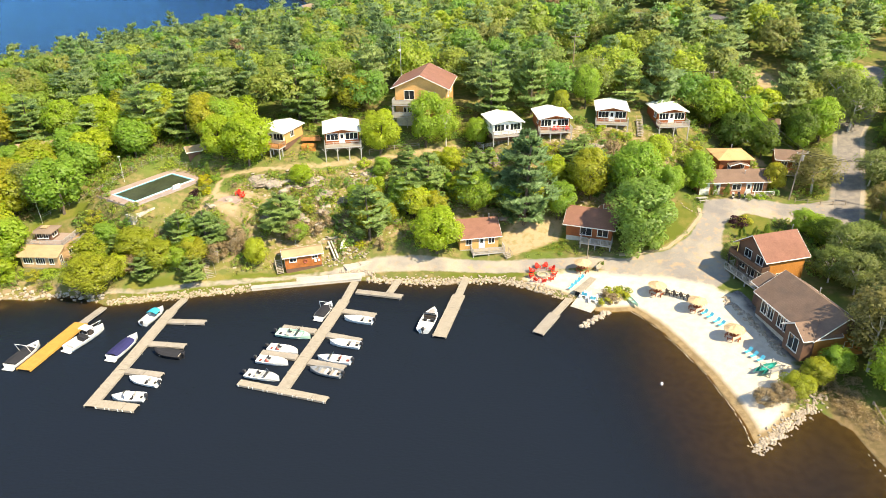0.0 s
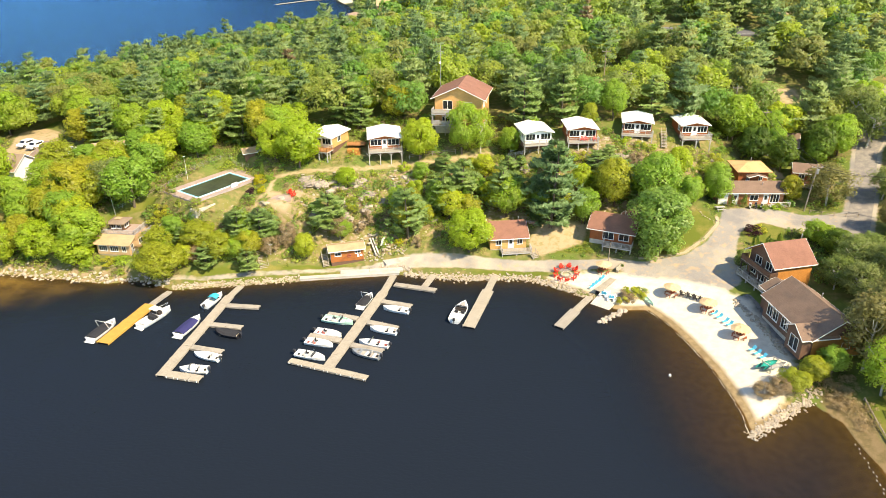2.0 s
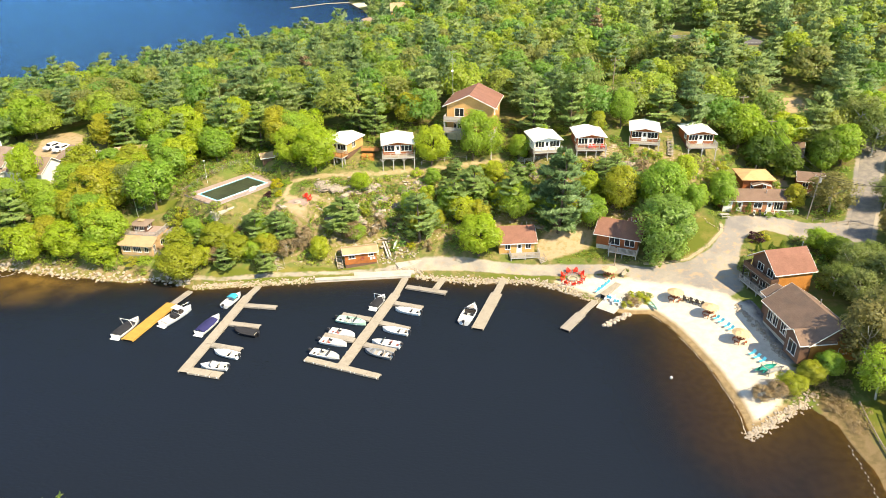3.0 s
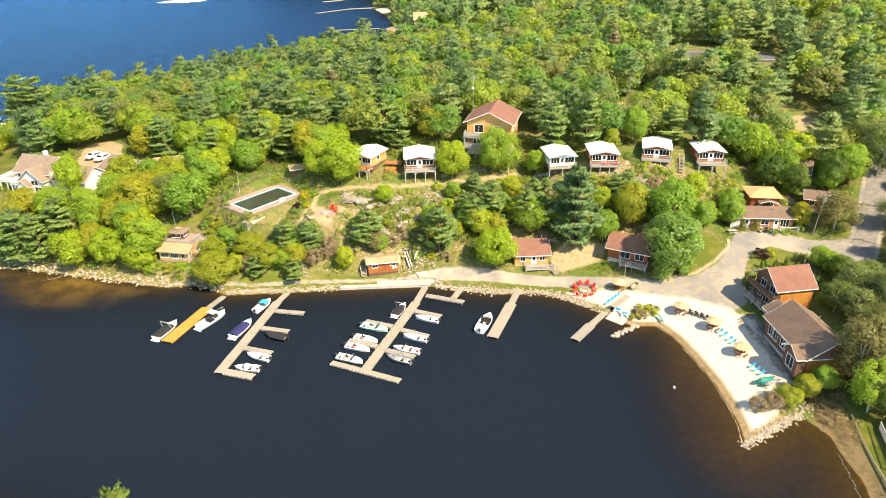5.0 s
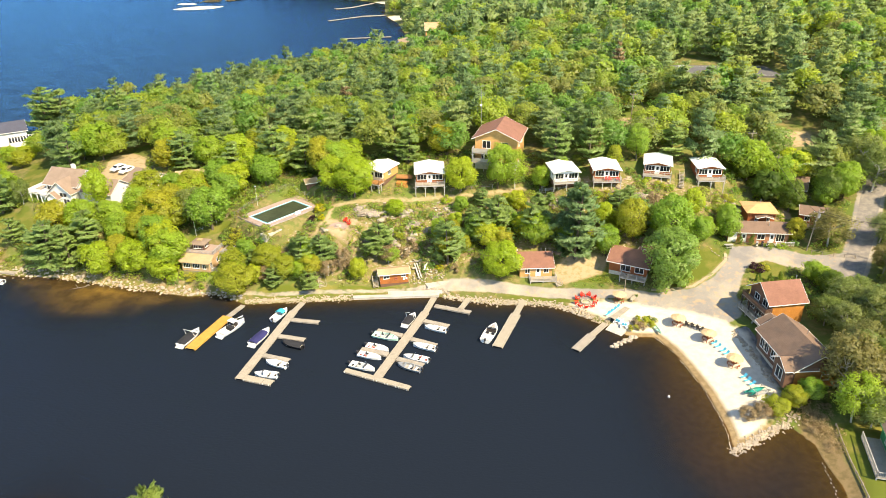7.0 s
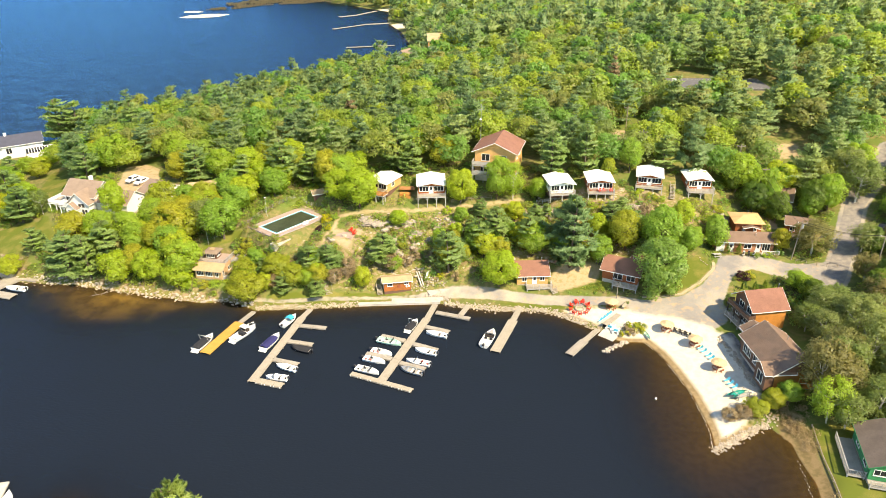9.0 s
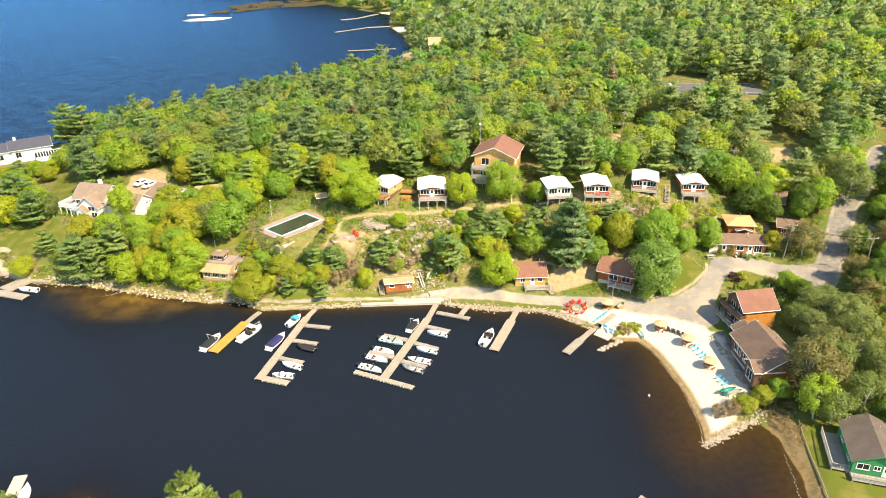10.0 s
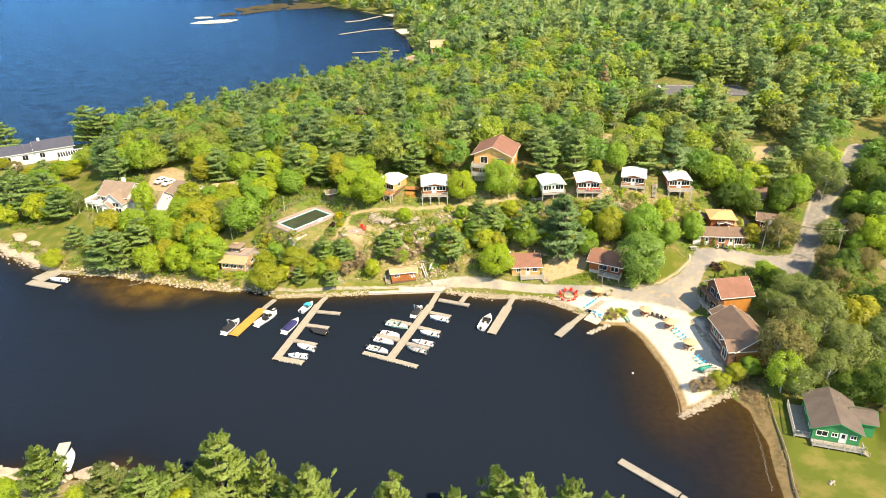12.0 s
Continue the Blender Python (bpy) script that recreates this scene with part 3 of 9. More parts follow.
def spaced(lo, hi, step, grow, far):
    inner = list(np.arange(lo, hi, step))
    left, right, s = [], [], step
    a, b = inner[0], inner[-1]
    while b < far or a > -far:
        s = min(s * grow, 4.0) if abs(b) < 620 else s * 1.35
        b += s
        right.append(b)
        a -= s
        left.append(a)
    return np.array(left[::-1] + inner + right)


GX, GY = spaced(-148, 106, 1.05, 1.12, 2500), spaced(24, 160, 1.05, 1.12, 2500)
GX, GY = GX[np.abs(GX) < 3000], GY[(GY > -60) & (GY < 3500)]
XX, YY = np.meshgrid(GX, GY)
HH = ground(XX, YY)
DD = shore(XX, YY)


def nearest_of(polys):
    return np.max([inside(XX, YY, p) for p in polys], axis=0)


ZONES = dict(rocky=nearest_of(ROCKS), lawn=nearest_of(LAWNS), earth=np.max([nearest_of(EARTHS), along(XX, YY, KERB, 0.8), along(XX, YY, POOL_PATH, 1.1)], axis=0),
             gravel=np.max([inside(XX, YY, LOT), along(XX, YY, ROAD, 5.8), along(XX, YY, LANE, 3.2), along(XX, YY, SHORE_PATH, 1.1)], axis=0),
             tar=along(XX, YY, ROAD, 4.2), patio=inside(XX, YY, PATIO), shoal=inside(XX, YY, [(-113, 99), (-88, 97.5), (-74, 94.5), (-79, 88), (-98, 86), (-112, 91)]), sand=np.maximum(inside(XX, YY, BEACH), 3 - np.minimum(np.hypot(XX + 103, YY - 522), np.hypot(XX + 133, YY - 614)) / 4), bed=-DD - 0.15, damp=np.where(inside(XX, YY, BEACH) > -1, 1.25 - DD, -2), bank=inside(XX, YY, BANK))


def rough_ground():
    """Ledges and hummocks on the rocky slopes, small swells elsewhere."""
    out = np.zeros(HH.shape)
    near = (XX > -150) & (XX < 108) & (YY > 24) & (YY < 162) & (DD > 0.6)
    for i, j in zip(*np.nonzero(near)):
        v = Vector((XX[i, j] * 0.22, YY[i, j] * 0.22, 0))
        a = min(max(ZONES["rocky"][i, j] / 2, 0), 1)
        built = max(ZONES["gravel"][i, j], ZONES["sand"][i, j], ZONES["tar"][i, j], ZONES["lawn"][i, j])
        if built > -0.5:
            continue
        out[i, j] = noise.fractal(v, 0.9, 2.1, 3) * (0.15 + 0.75 * a)
    return out


HH = np.where(DD > 0.6, np.maximum(HH + rough_ground(), 0.12), HH)


def sheet(name, xx, yy, zz, keep, attributes, mat, label, category):
    """A grid as one mesh with its attributes."""
    rows, cols = xx.shape
    idx = np.arange(rows * cols).reshape(rows, cols)
    quads = np.stack([idx[:-1, :-1], idx[:-1, 1:], idx[1:, 1:], idx[1:, :-1]], -1)[keep]
    used = np.unique(quads)
    remap = np.full(rows * cols, -1)
    remap[used] = np.arange(len(used))
    me = bpy.data.meshes.new(name)
    me.vertices.add(len(used))
    me.vertices.foreach_set("co", np.stack([xx, yy, zz], -1).reshape(-1, 3)[used].astype(np.float32).ravel())
    me.loops.add(quads.size)
    me.loops.foreach_set("vertex_index", remap[quads].astype(np.int32).ravel())
    me.polygons.add(len(quads))
    me.polygons.foreach_set("loop_start", np.arange(0, quads.size, 4, dtype=np.int32))
    me.polygons.foreach_set("use_smooth", np.ones(len(quads), bool))
    me.update(calc_edges=True)
    for key, values in attributes.items():
        a = me.attributes.new(key, "FLOAT", "POINT")
        a.data.foreach_set("value", values.reshape(-1)[used].astype(np.float32))
    me.materials.append(mat)
    return tagged(new(name, me), label, category, kind="structure")


sheet("ground", XX, YY, HH, np.ones((XX.shape[0] - 1, XX.shape[1] - 1), bool), {k: np.clip(0.5 + v / 4, 0, 1) for k, v in ZONES.items()},
      ground_material(), "hilly wooded shore with rock, lawn, gravel lot and pale sand beach", "ground")
WET = (HH < 0.4) & (DD < 4)
WET = WET[:-1, :-1] | WET[1:, :-1] | WET[:-1, 1:] | WET[1:, 1:]
sheet("water", XX, YY, np.zeros(XX.shape), WET, {"depth": 1 - np.exp(np.minimum(HH, 0) * 1.9)}, water_material(),
      "calm dark brown lake water, shallow and amber by the beach", "lake")


# ---- trees ----
RNG = np.random.default_rng(7)


def cloud_mesh(name, centres, normals, sizes, mat, rng, tone=None, points=None):
    """Small three-cornered leaves at centres, tilted about normals and shaded along them, as one mesh; slender sprays along points where given."""
    n = len(centres)
    soft = normals / np.maximum(np.linalg.norm(normals, axis=1, keepdims=True), 1e-6)
    nor = soft + rng.normal(size=(n, 3)) * 0.42
    nor /= np.maximum(np.linalg.norm(nor, axis=1, keepdims=True), 1e-6)
    any_way = rng.normal(size=(n, 3))
    u = np.cross(nor, any_way)
    u /= np.maximum(np.linalg.norm(u, axis=1, keepdims=True), 1e-6)
    v = np.cross(nor, u)
    s = sizes[:, None]
    bend = nor * s * 0.22
    if points is not None:
        v = points / np.maximum(np.linalg.norm(points, axis=1, keepdims=True), 1e-6)
        u = np.cross(v, nor)
        u /= np.maximum(np.linalg.norm(u, axis=1, keepdims=True), 1e-6)
        co = np.stack([centres - u * s * 0.27 - v * s * 0.3, centres + u * s * 0.27 - v * s * 0.35, centres + v * s * 0.95], 1).reshape(-1, 3)
    else:
        co = np.stack([centres - u * s * 0.6 - bend, centres + u * s * 0.55 - v * s * 0.25, centres + v * s * 0.62 - bend], 1).reshape(-1, 3)
    me = bpy.data.meshes.new(name)
    me.vertices.add(n * 3)
    me.vertices.foreach_set("co", co.astype(np.float32).ravel())
    me.loops.add(n * 3)
    me.loops.foreach_set("vertex_index", np.arange(n * 3, dtype=np.int32))
    me.polygons.add(n)
    me.polygons.foreach_set("loop_start", np.arange(0, n * 3, 3, dtype=np.int32))
    me.update(calc_edges=True)
    if tone is not None:
        a = me.attributes.new("tone", "FLOAT", "POINT")
        a.data.foreach_set("value", np.repeat(tone, 3).astype(np.float32))
    me.materials.append(mat)
    me.normals_split_custom_set(np.repeat(soft, 3, axis=0).astype(np.float32))
    return me


def broad_points(rng, count, lobes=16, size=0.11, open_=0.0, low=-0.95):
    """Leaves of a broad crown: lobes heaped on an uneven dome. Unit tree: 1 high, crown radius 0.36."""
    k = lobes
    th = rng.uniform(0, 2 * math.pi, k)
    up = rng.uniform(low, 1, k)
    ring = np.sqrt(np.clip(1 - up ** 2 * 0.9, 0, 1)) * rng.uniform(0.45, 0.78, k)
    c = np.stack([ring * np.cos(th) * 0.36, ring * np.sin(th) * 0.36, 0.54 + up * 0.32], 1)
    r = rng.uniform(0.09, 0.155, k) * (1.1 - 0.25 * np.abs(up))
    which = rng.integers(0, k, count)
    d = rng.normal(size=(count, 3))
    d[:, 2] += 0.35
    d /= np.linalg.norm(d, axis=1, keepdims=True)
    depth = 1 - np.abs(rng.normal(0, 0.16 + open_, count))
    p = c[which] + d * (r[which] * depth)[:, None]
    out = (p - np.array([0, 0, 0.5])) * np.array([2.2, 2.2, 2.0])
    nor = d * 0.75 + out * 0.45 + np.array([0, 0, 0.25]) + rng.normal(size=(count, 3)) * 0.16
    return p, nor, size * rng.uniform(0.6, 1.25, count)


def pine_points(rng, count, levels=13, size=0.085, low=0.16, slim=1.0, loose=0.2, swept=0.16, tufts=6):
    """Sprays of needles on whorls of nearly level limbs, ragged and narrowing upwards. Unit tree: 1 high, radius about 0.28."""
    p, nor = [], []
    limbs = []
    for i in range(levels):
        z = low + (1 - low) * (i + 0.4 * rng.random()) / levels
        f = (z - low) / (1.03 - low)
        reach = 0.29 * slim * (1 - f ** 1.5) ** 0.9 * (0.65 + 0.35 * min(1, f * 3)) * rng.uniform(0.7, 1.1) + 0.035
        for _ in range(rng.integers(4, 7)):
            a = rng.uniform(0, 2 * math.pi)
            limbs.append((z + rng.normal(0, 0.014), a, reach * rng.uniform(0.5, 1.2)))
    weight = np.array([l[2] + 0.03 for l in limbs])
    pick = rng.choice(len(limbs), count, p=weight / weight.sum())
    L = np.array(limbs)[pick]
    tuft = rng.integers(0, tufts, count)
    seat = rng.uniform(0.25, 1.0, (len(limbs), tufts)) ** 0.7
    aside = rng.normal(0, 0.3, (len(limbs), tufts)) * (0.3 + seat)
    f = np.clip(seat[pick, tuft] + rng.normal(0, loose * 0.5, count), 0.05, 1.15)
    side = (aside[pick, tuft] + rng.normal(0, loose, count)) * L[:, 2]
    ca, sa = np.cos(L[:, 1]), np.sin(L[:, 1])
    x, y = ca * f * L[:, 2] - sa * side, sa * f * L[:, 2] + ca * side
    z = L[:, 0] + swept * f * f * L[:, 2] + rng.normal(0, 0.007, count)
    p = np.stack([x, y, z], 1)
    nor = np.stack([ca * 0.55, sa * 0.55, np.full(count, 0.8)], 1) + rng.normal(size=(count, 3)) * 0.22
    points = np.stack([ca, sa, np.full(count, 0.15 + 2.2 * swept)], 1) + rng.normal(size=(count, 3)) * 0.55
    return p, nor, size * rng.uniform(0.6, 1.25, count), limbs, points


def trunk_mesh(name, rng, mat, limbs=None, broad=True, girth=0.018):
    bm = bmesh.new()
    bend = rng.normal(0, 0.012, 2)
    top = 0.62 if broad else 0.97
    at = lambda z: Vector((bend[0] * z * 3, bend[1] * z * 3, z))
    steps = [-0.04, 0.16, 0.38, top]
    for a, b in zip(steps, steps[1:]):
        rod(bm, at(a), at(b), girth * (1.1 - a), girth * (1.1 - b) if b < top else girth * 0.3, 6)
    if broad:
        for i in range(8):
            a, z = rng.uniform(0, 6.28), rng.uniform(0.25, 0.55)
            out = Vector((math.cos(a), math.sin(a), 0)) * rng.uniform(0.14, 0.27)
            rod(bm, at(z), at(z) + out * 0.55 + Vector((0, 0, 0.09)), girth * 0.5, girth * 0.3, 4)
            rod(bm, at(z) + out * 0.55 + Vector((0, 0, 0.09)), at(z) + out + Vector((0, 0, 0.24)), girth * 0.3, girth * 0.1, 4)
    else:
        for z, a, reach in limbs[::2]:
            rod(bm, at(z), at(z) + Vector((math.cos(a) * reach * 0.8, math.sin(a) * reach * 0.8, 0.03)), girth * 0.28, girth * 0.08, 3)
    me = bpy.data.meshes.new(name)
    bm.to_mesh(me)
    bm.free()
    me.materials.append(mat)
    return me


BROAD, FINE, PINES, SPARSE, SPRUCE, NEAR = [], [], [], [], [], []
for i in range(7):
    p, nor, s = broad_points(RNG, 6200, lobes=int(RNG.integers(36, 58)), size=0.037)
    BROAD.append((trunk_mesh("trunk", RNG, M["bark"]), cloud_mesh("crown", p, nor, s, M["leaf_green"], RNG)))
for i in range(5):
    p, nor, s = broad_points(RNG, 9600, lobes=int(RNG.integers(44, 66)), size=0.03)
    FINE.append((trunk_mesh("trunk", RNG, M["bark"]), cloud_mesh("crown", p, nor, s, M["leaf_green"], RNG)))
for i in range(6):
    p, nor, s, limbs, way = pine_points(RNG, 7200, levels=int(RNG.integers(9, 13)), size=0.043, loose=0.12, tufts=8)
    PINES.append((trunk_mesh("trunk", RNG, M["bark"], limbs, False), cloud_mesh("crown", p, nor, s, M["needle"], RNG, points=way)))
for i in range(3):
    p, nor, s = broad_points(RNG, 5400, lobes=44, size=0.028, open_=0.25)
    SPARSE.append((trunk_mesh("trunk", RNG, M["birch"], girth=0.015), cloud_mesh("crown", p, nor, s, M["leaf_pale"], RNG)))
for i in range(4):
    p, nor, s, limbs, way = pine_points(RNG, 26000, levels=int(RNG.integers(9, 12)), size=0.03, low=0.12, slim=1.25, loose=0.11, swept=0.36, tufts=9)
    NEAR.append((trunk_mesh("trunk", RNG, M["bark"], limbs, False), cloud_mesh("crown", p, nor, s, M["needle"], RNG, points=way)))

for i in range(2):
    p, nor, s, limbs, way = pine_points(RNG, 15000, levels=17, size=0.034, low=0.04, loose=0.13)
    SPRUCE.append((trunk_mesh("trunk", RNG, M["bark"], limbs, False), cloud_mesh("crown", p, nor, s, M["needle"], RNG, points=way)))

KINDS = dict(  # shapes, leaf, own height to crown radius, label
    maple=(BROAD, "leaf_green", 0.36, "broad-leaved tree in fresh green leaf"),
    bright=(BROAD, "leaf_yellow", 0.36, "round maple in bright yellow-green spring leaf"),
    yellow=(BROAD, "leaf_yellow", 0.36, "broad maple in yellow-green spring leaf"),
    olive=(BROAD, "leaf_olive", 0.36, "broad-leaved tree with olive-brown young leaves"),
    olive_maple=(BROAD, "leaf_olive", 0.36, "round maple with olive-gold young leaves"),
    dark=(BROAD, "leaf_dark", 0.36, "leafy tree with shade put into its dark green leaves"),
    pale=(SPARSE, "leaf_pale", 0.36, "tall thin-leaved tree with pale grey-green crown"),
    pale_maple=(BROAD, "leaf_soft", 0.36, "large spreading tree with soft green leaves beside the cottage"),
    birch=(SPARSE, "leaf_green", 0.36, "slim birch with pale trunk and thin leaves"),
    blossom=(SPARSE, "leaf_blossom", 0.36, "tree with pale silvery blossom and leaves"),
    bushy=(SPARSE, "leaf_brown", 0.36, "wide bushy tree with brownish young leaves"),
    twiggy=(SPARSE, "twig", 0.36, "leafless grey-brown shrub on the bank"),
    pine=(PINES, "needle", 0.27, "white pine with level blue-green boughs"),
    spruce=(SPRUCE, "needle_blue", 0.24, "tall dark spruce with drooping boughs"),
    near_pine=(NEAR, "needle_sunny", 0.27, "tall white pine with long needles on the near shore"),
    dead_pine=(PINES, "twig", 0.27, "bare grey dead pine in the hill woods"),
    grey_pine=(NEAR, "leaf_pale", 0.27, "dying grey pine on the near shore"),
)


def plant(kind, x, y, high, radius, seed, fine=False):
    shapes, leaf, slim, label = KINDS[kind]
    shapes = FINE if fine and shapes is BROAD else shapes
    rng = random.Random(seed)
    tm, cm = shapes[rng.randrange(len(shapes))]
    z = height(x, y)
    base = new("tree")
    base.empty_display_size = 0.3
    wide = radius / slim
    base.matrix_basis = Matrix.LocRotScale((x, y, z - 0.1), Euler((rng.uniform(-0.05, 0.05), rng.uniform(-0.05, 0.05), rng.uniform(0, 6.28))), (wide, wide, high))
    tagged(base, label, "tree", "trees of the shore")
    trunk, crown = new("trunk", tm), new("crown", cm)
    trunk.parent = crown.parent = base
    crown.material_slots[0].link = "OBJECT"
    crown.material_slots[0].material = M[leaf]


SLOPE_TREES = [
    ("pine", -4.4, 119.0, 10.5, 4),
    ("maple", 5.0, 117.4, 9.5, 3.8),
    ("maple", 21.0, 116.6, 8, 3.2),
    ("yellow", -28.2, 121.2, 4.5, 2.6),
    ("maple", -27.5, 109.8, 4, 2.3),
    ("pine", -42.6, 105.4, 7.5, 3.2),
    ("yellow", -45.0, 102.8, 6, 2.0),
    ("pale_maple", 33.8, 106.8, 14, 6.4),
    ("maple", 35.0, 118.5, 13, 5),
    ("olive", 27.1, 119.5, 11, 4.2),
    ("yellow", -2.3, 107.9, 9.6, 4.8),
    ("spruce", 14.0, 115.3, 18.5, 4.6),
    ("pine", 3.6, 118.4, 10, 3.5),
    ("pine", 7.1, 118.9, 8, 3),
    ("pine", -14.5, 110.7, 11, 4),
    ("pine", -30.5, 111.0, 8, 3.8),
    ("bright", -33.8, 104.3, 6, 2.3),
    ("twiggy", -37.6, 106.0, 5, 2.3),
    ("twiggy", -28.0, 109.5, 5, 2.4),
    ("twiggy", -40.5, 103.6, 4.5, 2.2),
    ("olive_maple", -59.2, 97.1, 8.5, 4.6),
    ("olive", -54.1, 102.9, 7, 3.5),
    ("pine", -46.6, 104.7, 7, 2.8),
    ("olive", -44.3, 102.6, 6, 3.0),
    ("olive", -50.0, 101.9, 6, 3.2),
    ("maple", 11.9, 116.8, 7, 2.6),
    ("maple", 20.4, 116.7, 7, 2.2),
    ("maple", 41.1, 118.7, 8, 2.5),
    ("pine", -8.0, 116.8, 9, 3.6),
    ("maple", 5.5, 119.6, 7, 2.6),
]
CABIN_TREES = [
    ("dead_pine", 29.0, 196.0, 15, 2.6),
    ("dead_pine", -52.0, 168.0, 14, 2.6),
    ("yellow", -13.8, 130.5, 10, 4.2),
    ("maple", -4.6, 132.8, 12.5, 4.0),
    ("maple", 5.8, 134.2, 6.5, 2.8),
    ("birch", -0.5, 133.4, 11.5, 3.6),
    ("yellow", -39.2, 125.6, 11.5, 5.0),
    ("yellow", -45.0, 127.8, 10, 4),
    ("maple", -39.2, 159.0, 9, 3.6),
    ("yellow", -28.4, 150.3, 10, 4),
    ("yellow", -21.1, 153.8, 9, 3.5),
    ("pine", 17.9, 142.8, 14, 3.6),
    ("maple", 29.6, 143.6, 10, 3.2),
    ("maple", 10.9, 138.2, 5, 2.2),
    ("olive", 23.7, 140.7, 6, 2),
    ("maple", 48.5, 122.4, 9, 3),
    ("maple", 48.9, 127.1, 8, 2.5),
    ("dark", 73.8, 136.6, 10, 3.6),
    ("maple", 78.0, 137.4, 10.5, 4.0),
    ("birch", 65.3, 141.7, 11, 2.6),
    ("pale", 85.1, 139.7, 13, 5.5),
    ("bushy", 70.0, 121.2, 9.5, 5.6),
    ("olive", 63.5, 122.9, 6.5, 2.4),
]
EAST_TREES = [
    ("blossom", 64.3, 96.7, 9, 4.2),
    ("blossom", 66.7, 94.4, 8, 3.8),
    ("blossom", 60.5, 93.5, 7, 3.4),
    ("blossom", 62.6, 89.6, 8, 3.6),
    ("pale", 67.2, 92.7, 9, 4),
    ("bushy", 55.8, 72.4, 14, 5.2),
    ("birch", 56.2, 67.6, 10.5, 3.8),
    ("bushy", 61.1, 78.9, 11.5, 4.8),
    ("maple", 51.3, 72.1, 5, 2.4),
    ("twiggy", 40.2, 67.3, 2.6, 1.8),
    ("twiggy", 42.3, 67.8, 3.2, 2.0),
    ("olive", 45.0, 69.0, 4.0, 2.3),
    ("olive", 48.2, 71.0, 4.5, 2.2),
    ("maple", 62.5, 108.4, 5, 2.5),
    ("maple", 64.0, 106.2, 5, 2.4),
    ("dark", 64.6, 103.3, 6, 2.6),
    ("blossom", 47.9, 102.8, 3, 1.2),
]
# the dark kinds carry the eastern shade in their leaf colour
EAST_LATE = [
    ("pale", 68.9, 72.7, 12, 5.2),
    ("pale", 76.3, 74.5, 12, 5),
    ("bushy", 58.4, 72.3, 11, 4.8),
    ("pale", 58.8, 66.5, 8.5, 3.8),
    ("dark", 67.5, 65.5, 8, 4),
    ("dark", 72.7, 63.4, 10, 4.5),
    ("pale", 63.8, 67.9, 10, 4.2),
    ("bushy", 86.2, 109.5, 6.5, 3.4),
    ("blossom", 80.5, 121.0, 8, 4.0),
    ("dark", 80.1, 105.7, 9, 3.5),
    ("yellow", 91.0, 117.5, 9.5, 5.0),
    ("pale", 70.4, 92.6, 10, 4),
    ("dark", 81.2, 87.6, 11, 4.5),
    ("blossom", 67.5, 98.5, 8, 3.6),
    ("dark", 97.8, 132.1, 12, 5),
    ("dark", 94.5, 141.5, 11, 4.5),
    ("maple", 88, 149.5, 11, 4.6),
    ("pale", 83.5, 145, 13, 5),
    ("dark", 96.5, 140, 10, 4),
    ("pale", 60.5, 75.5, 12, 4.6),
    ("pale", 67, 80, 13, 5),
    ("olive", 74, 82, 12, 4.8),
    ("pale", 80, 78, 13, 5),
]
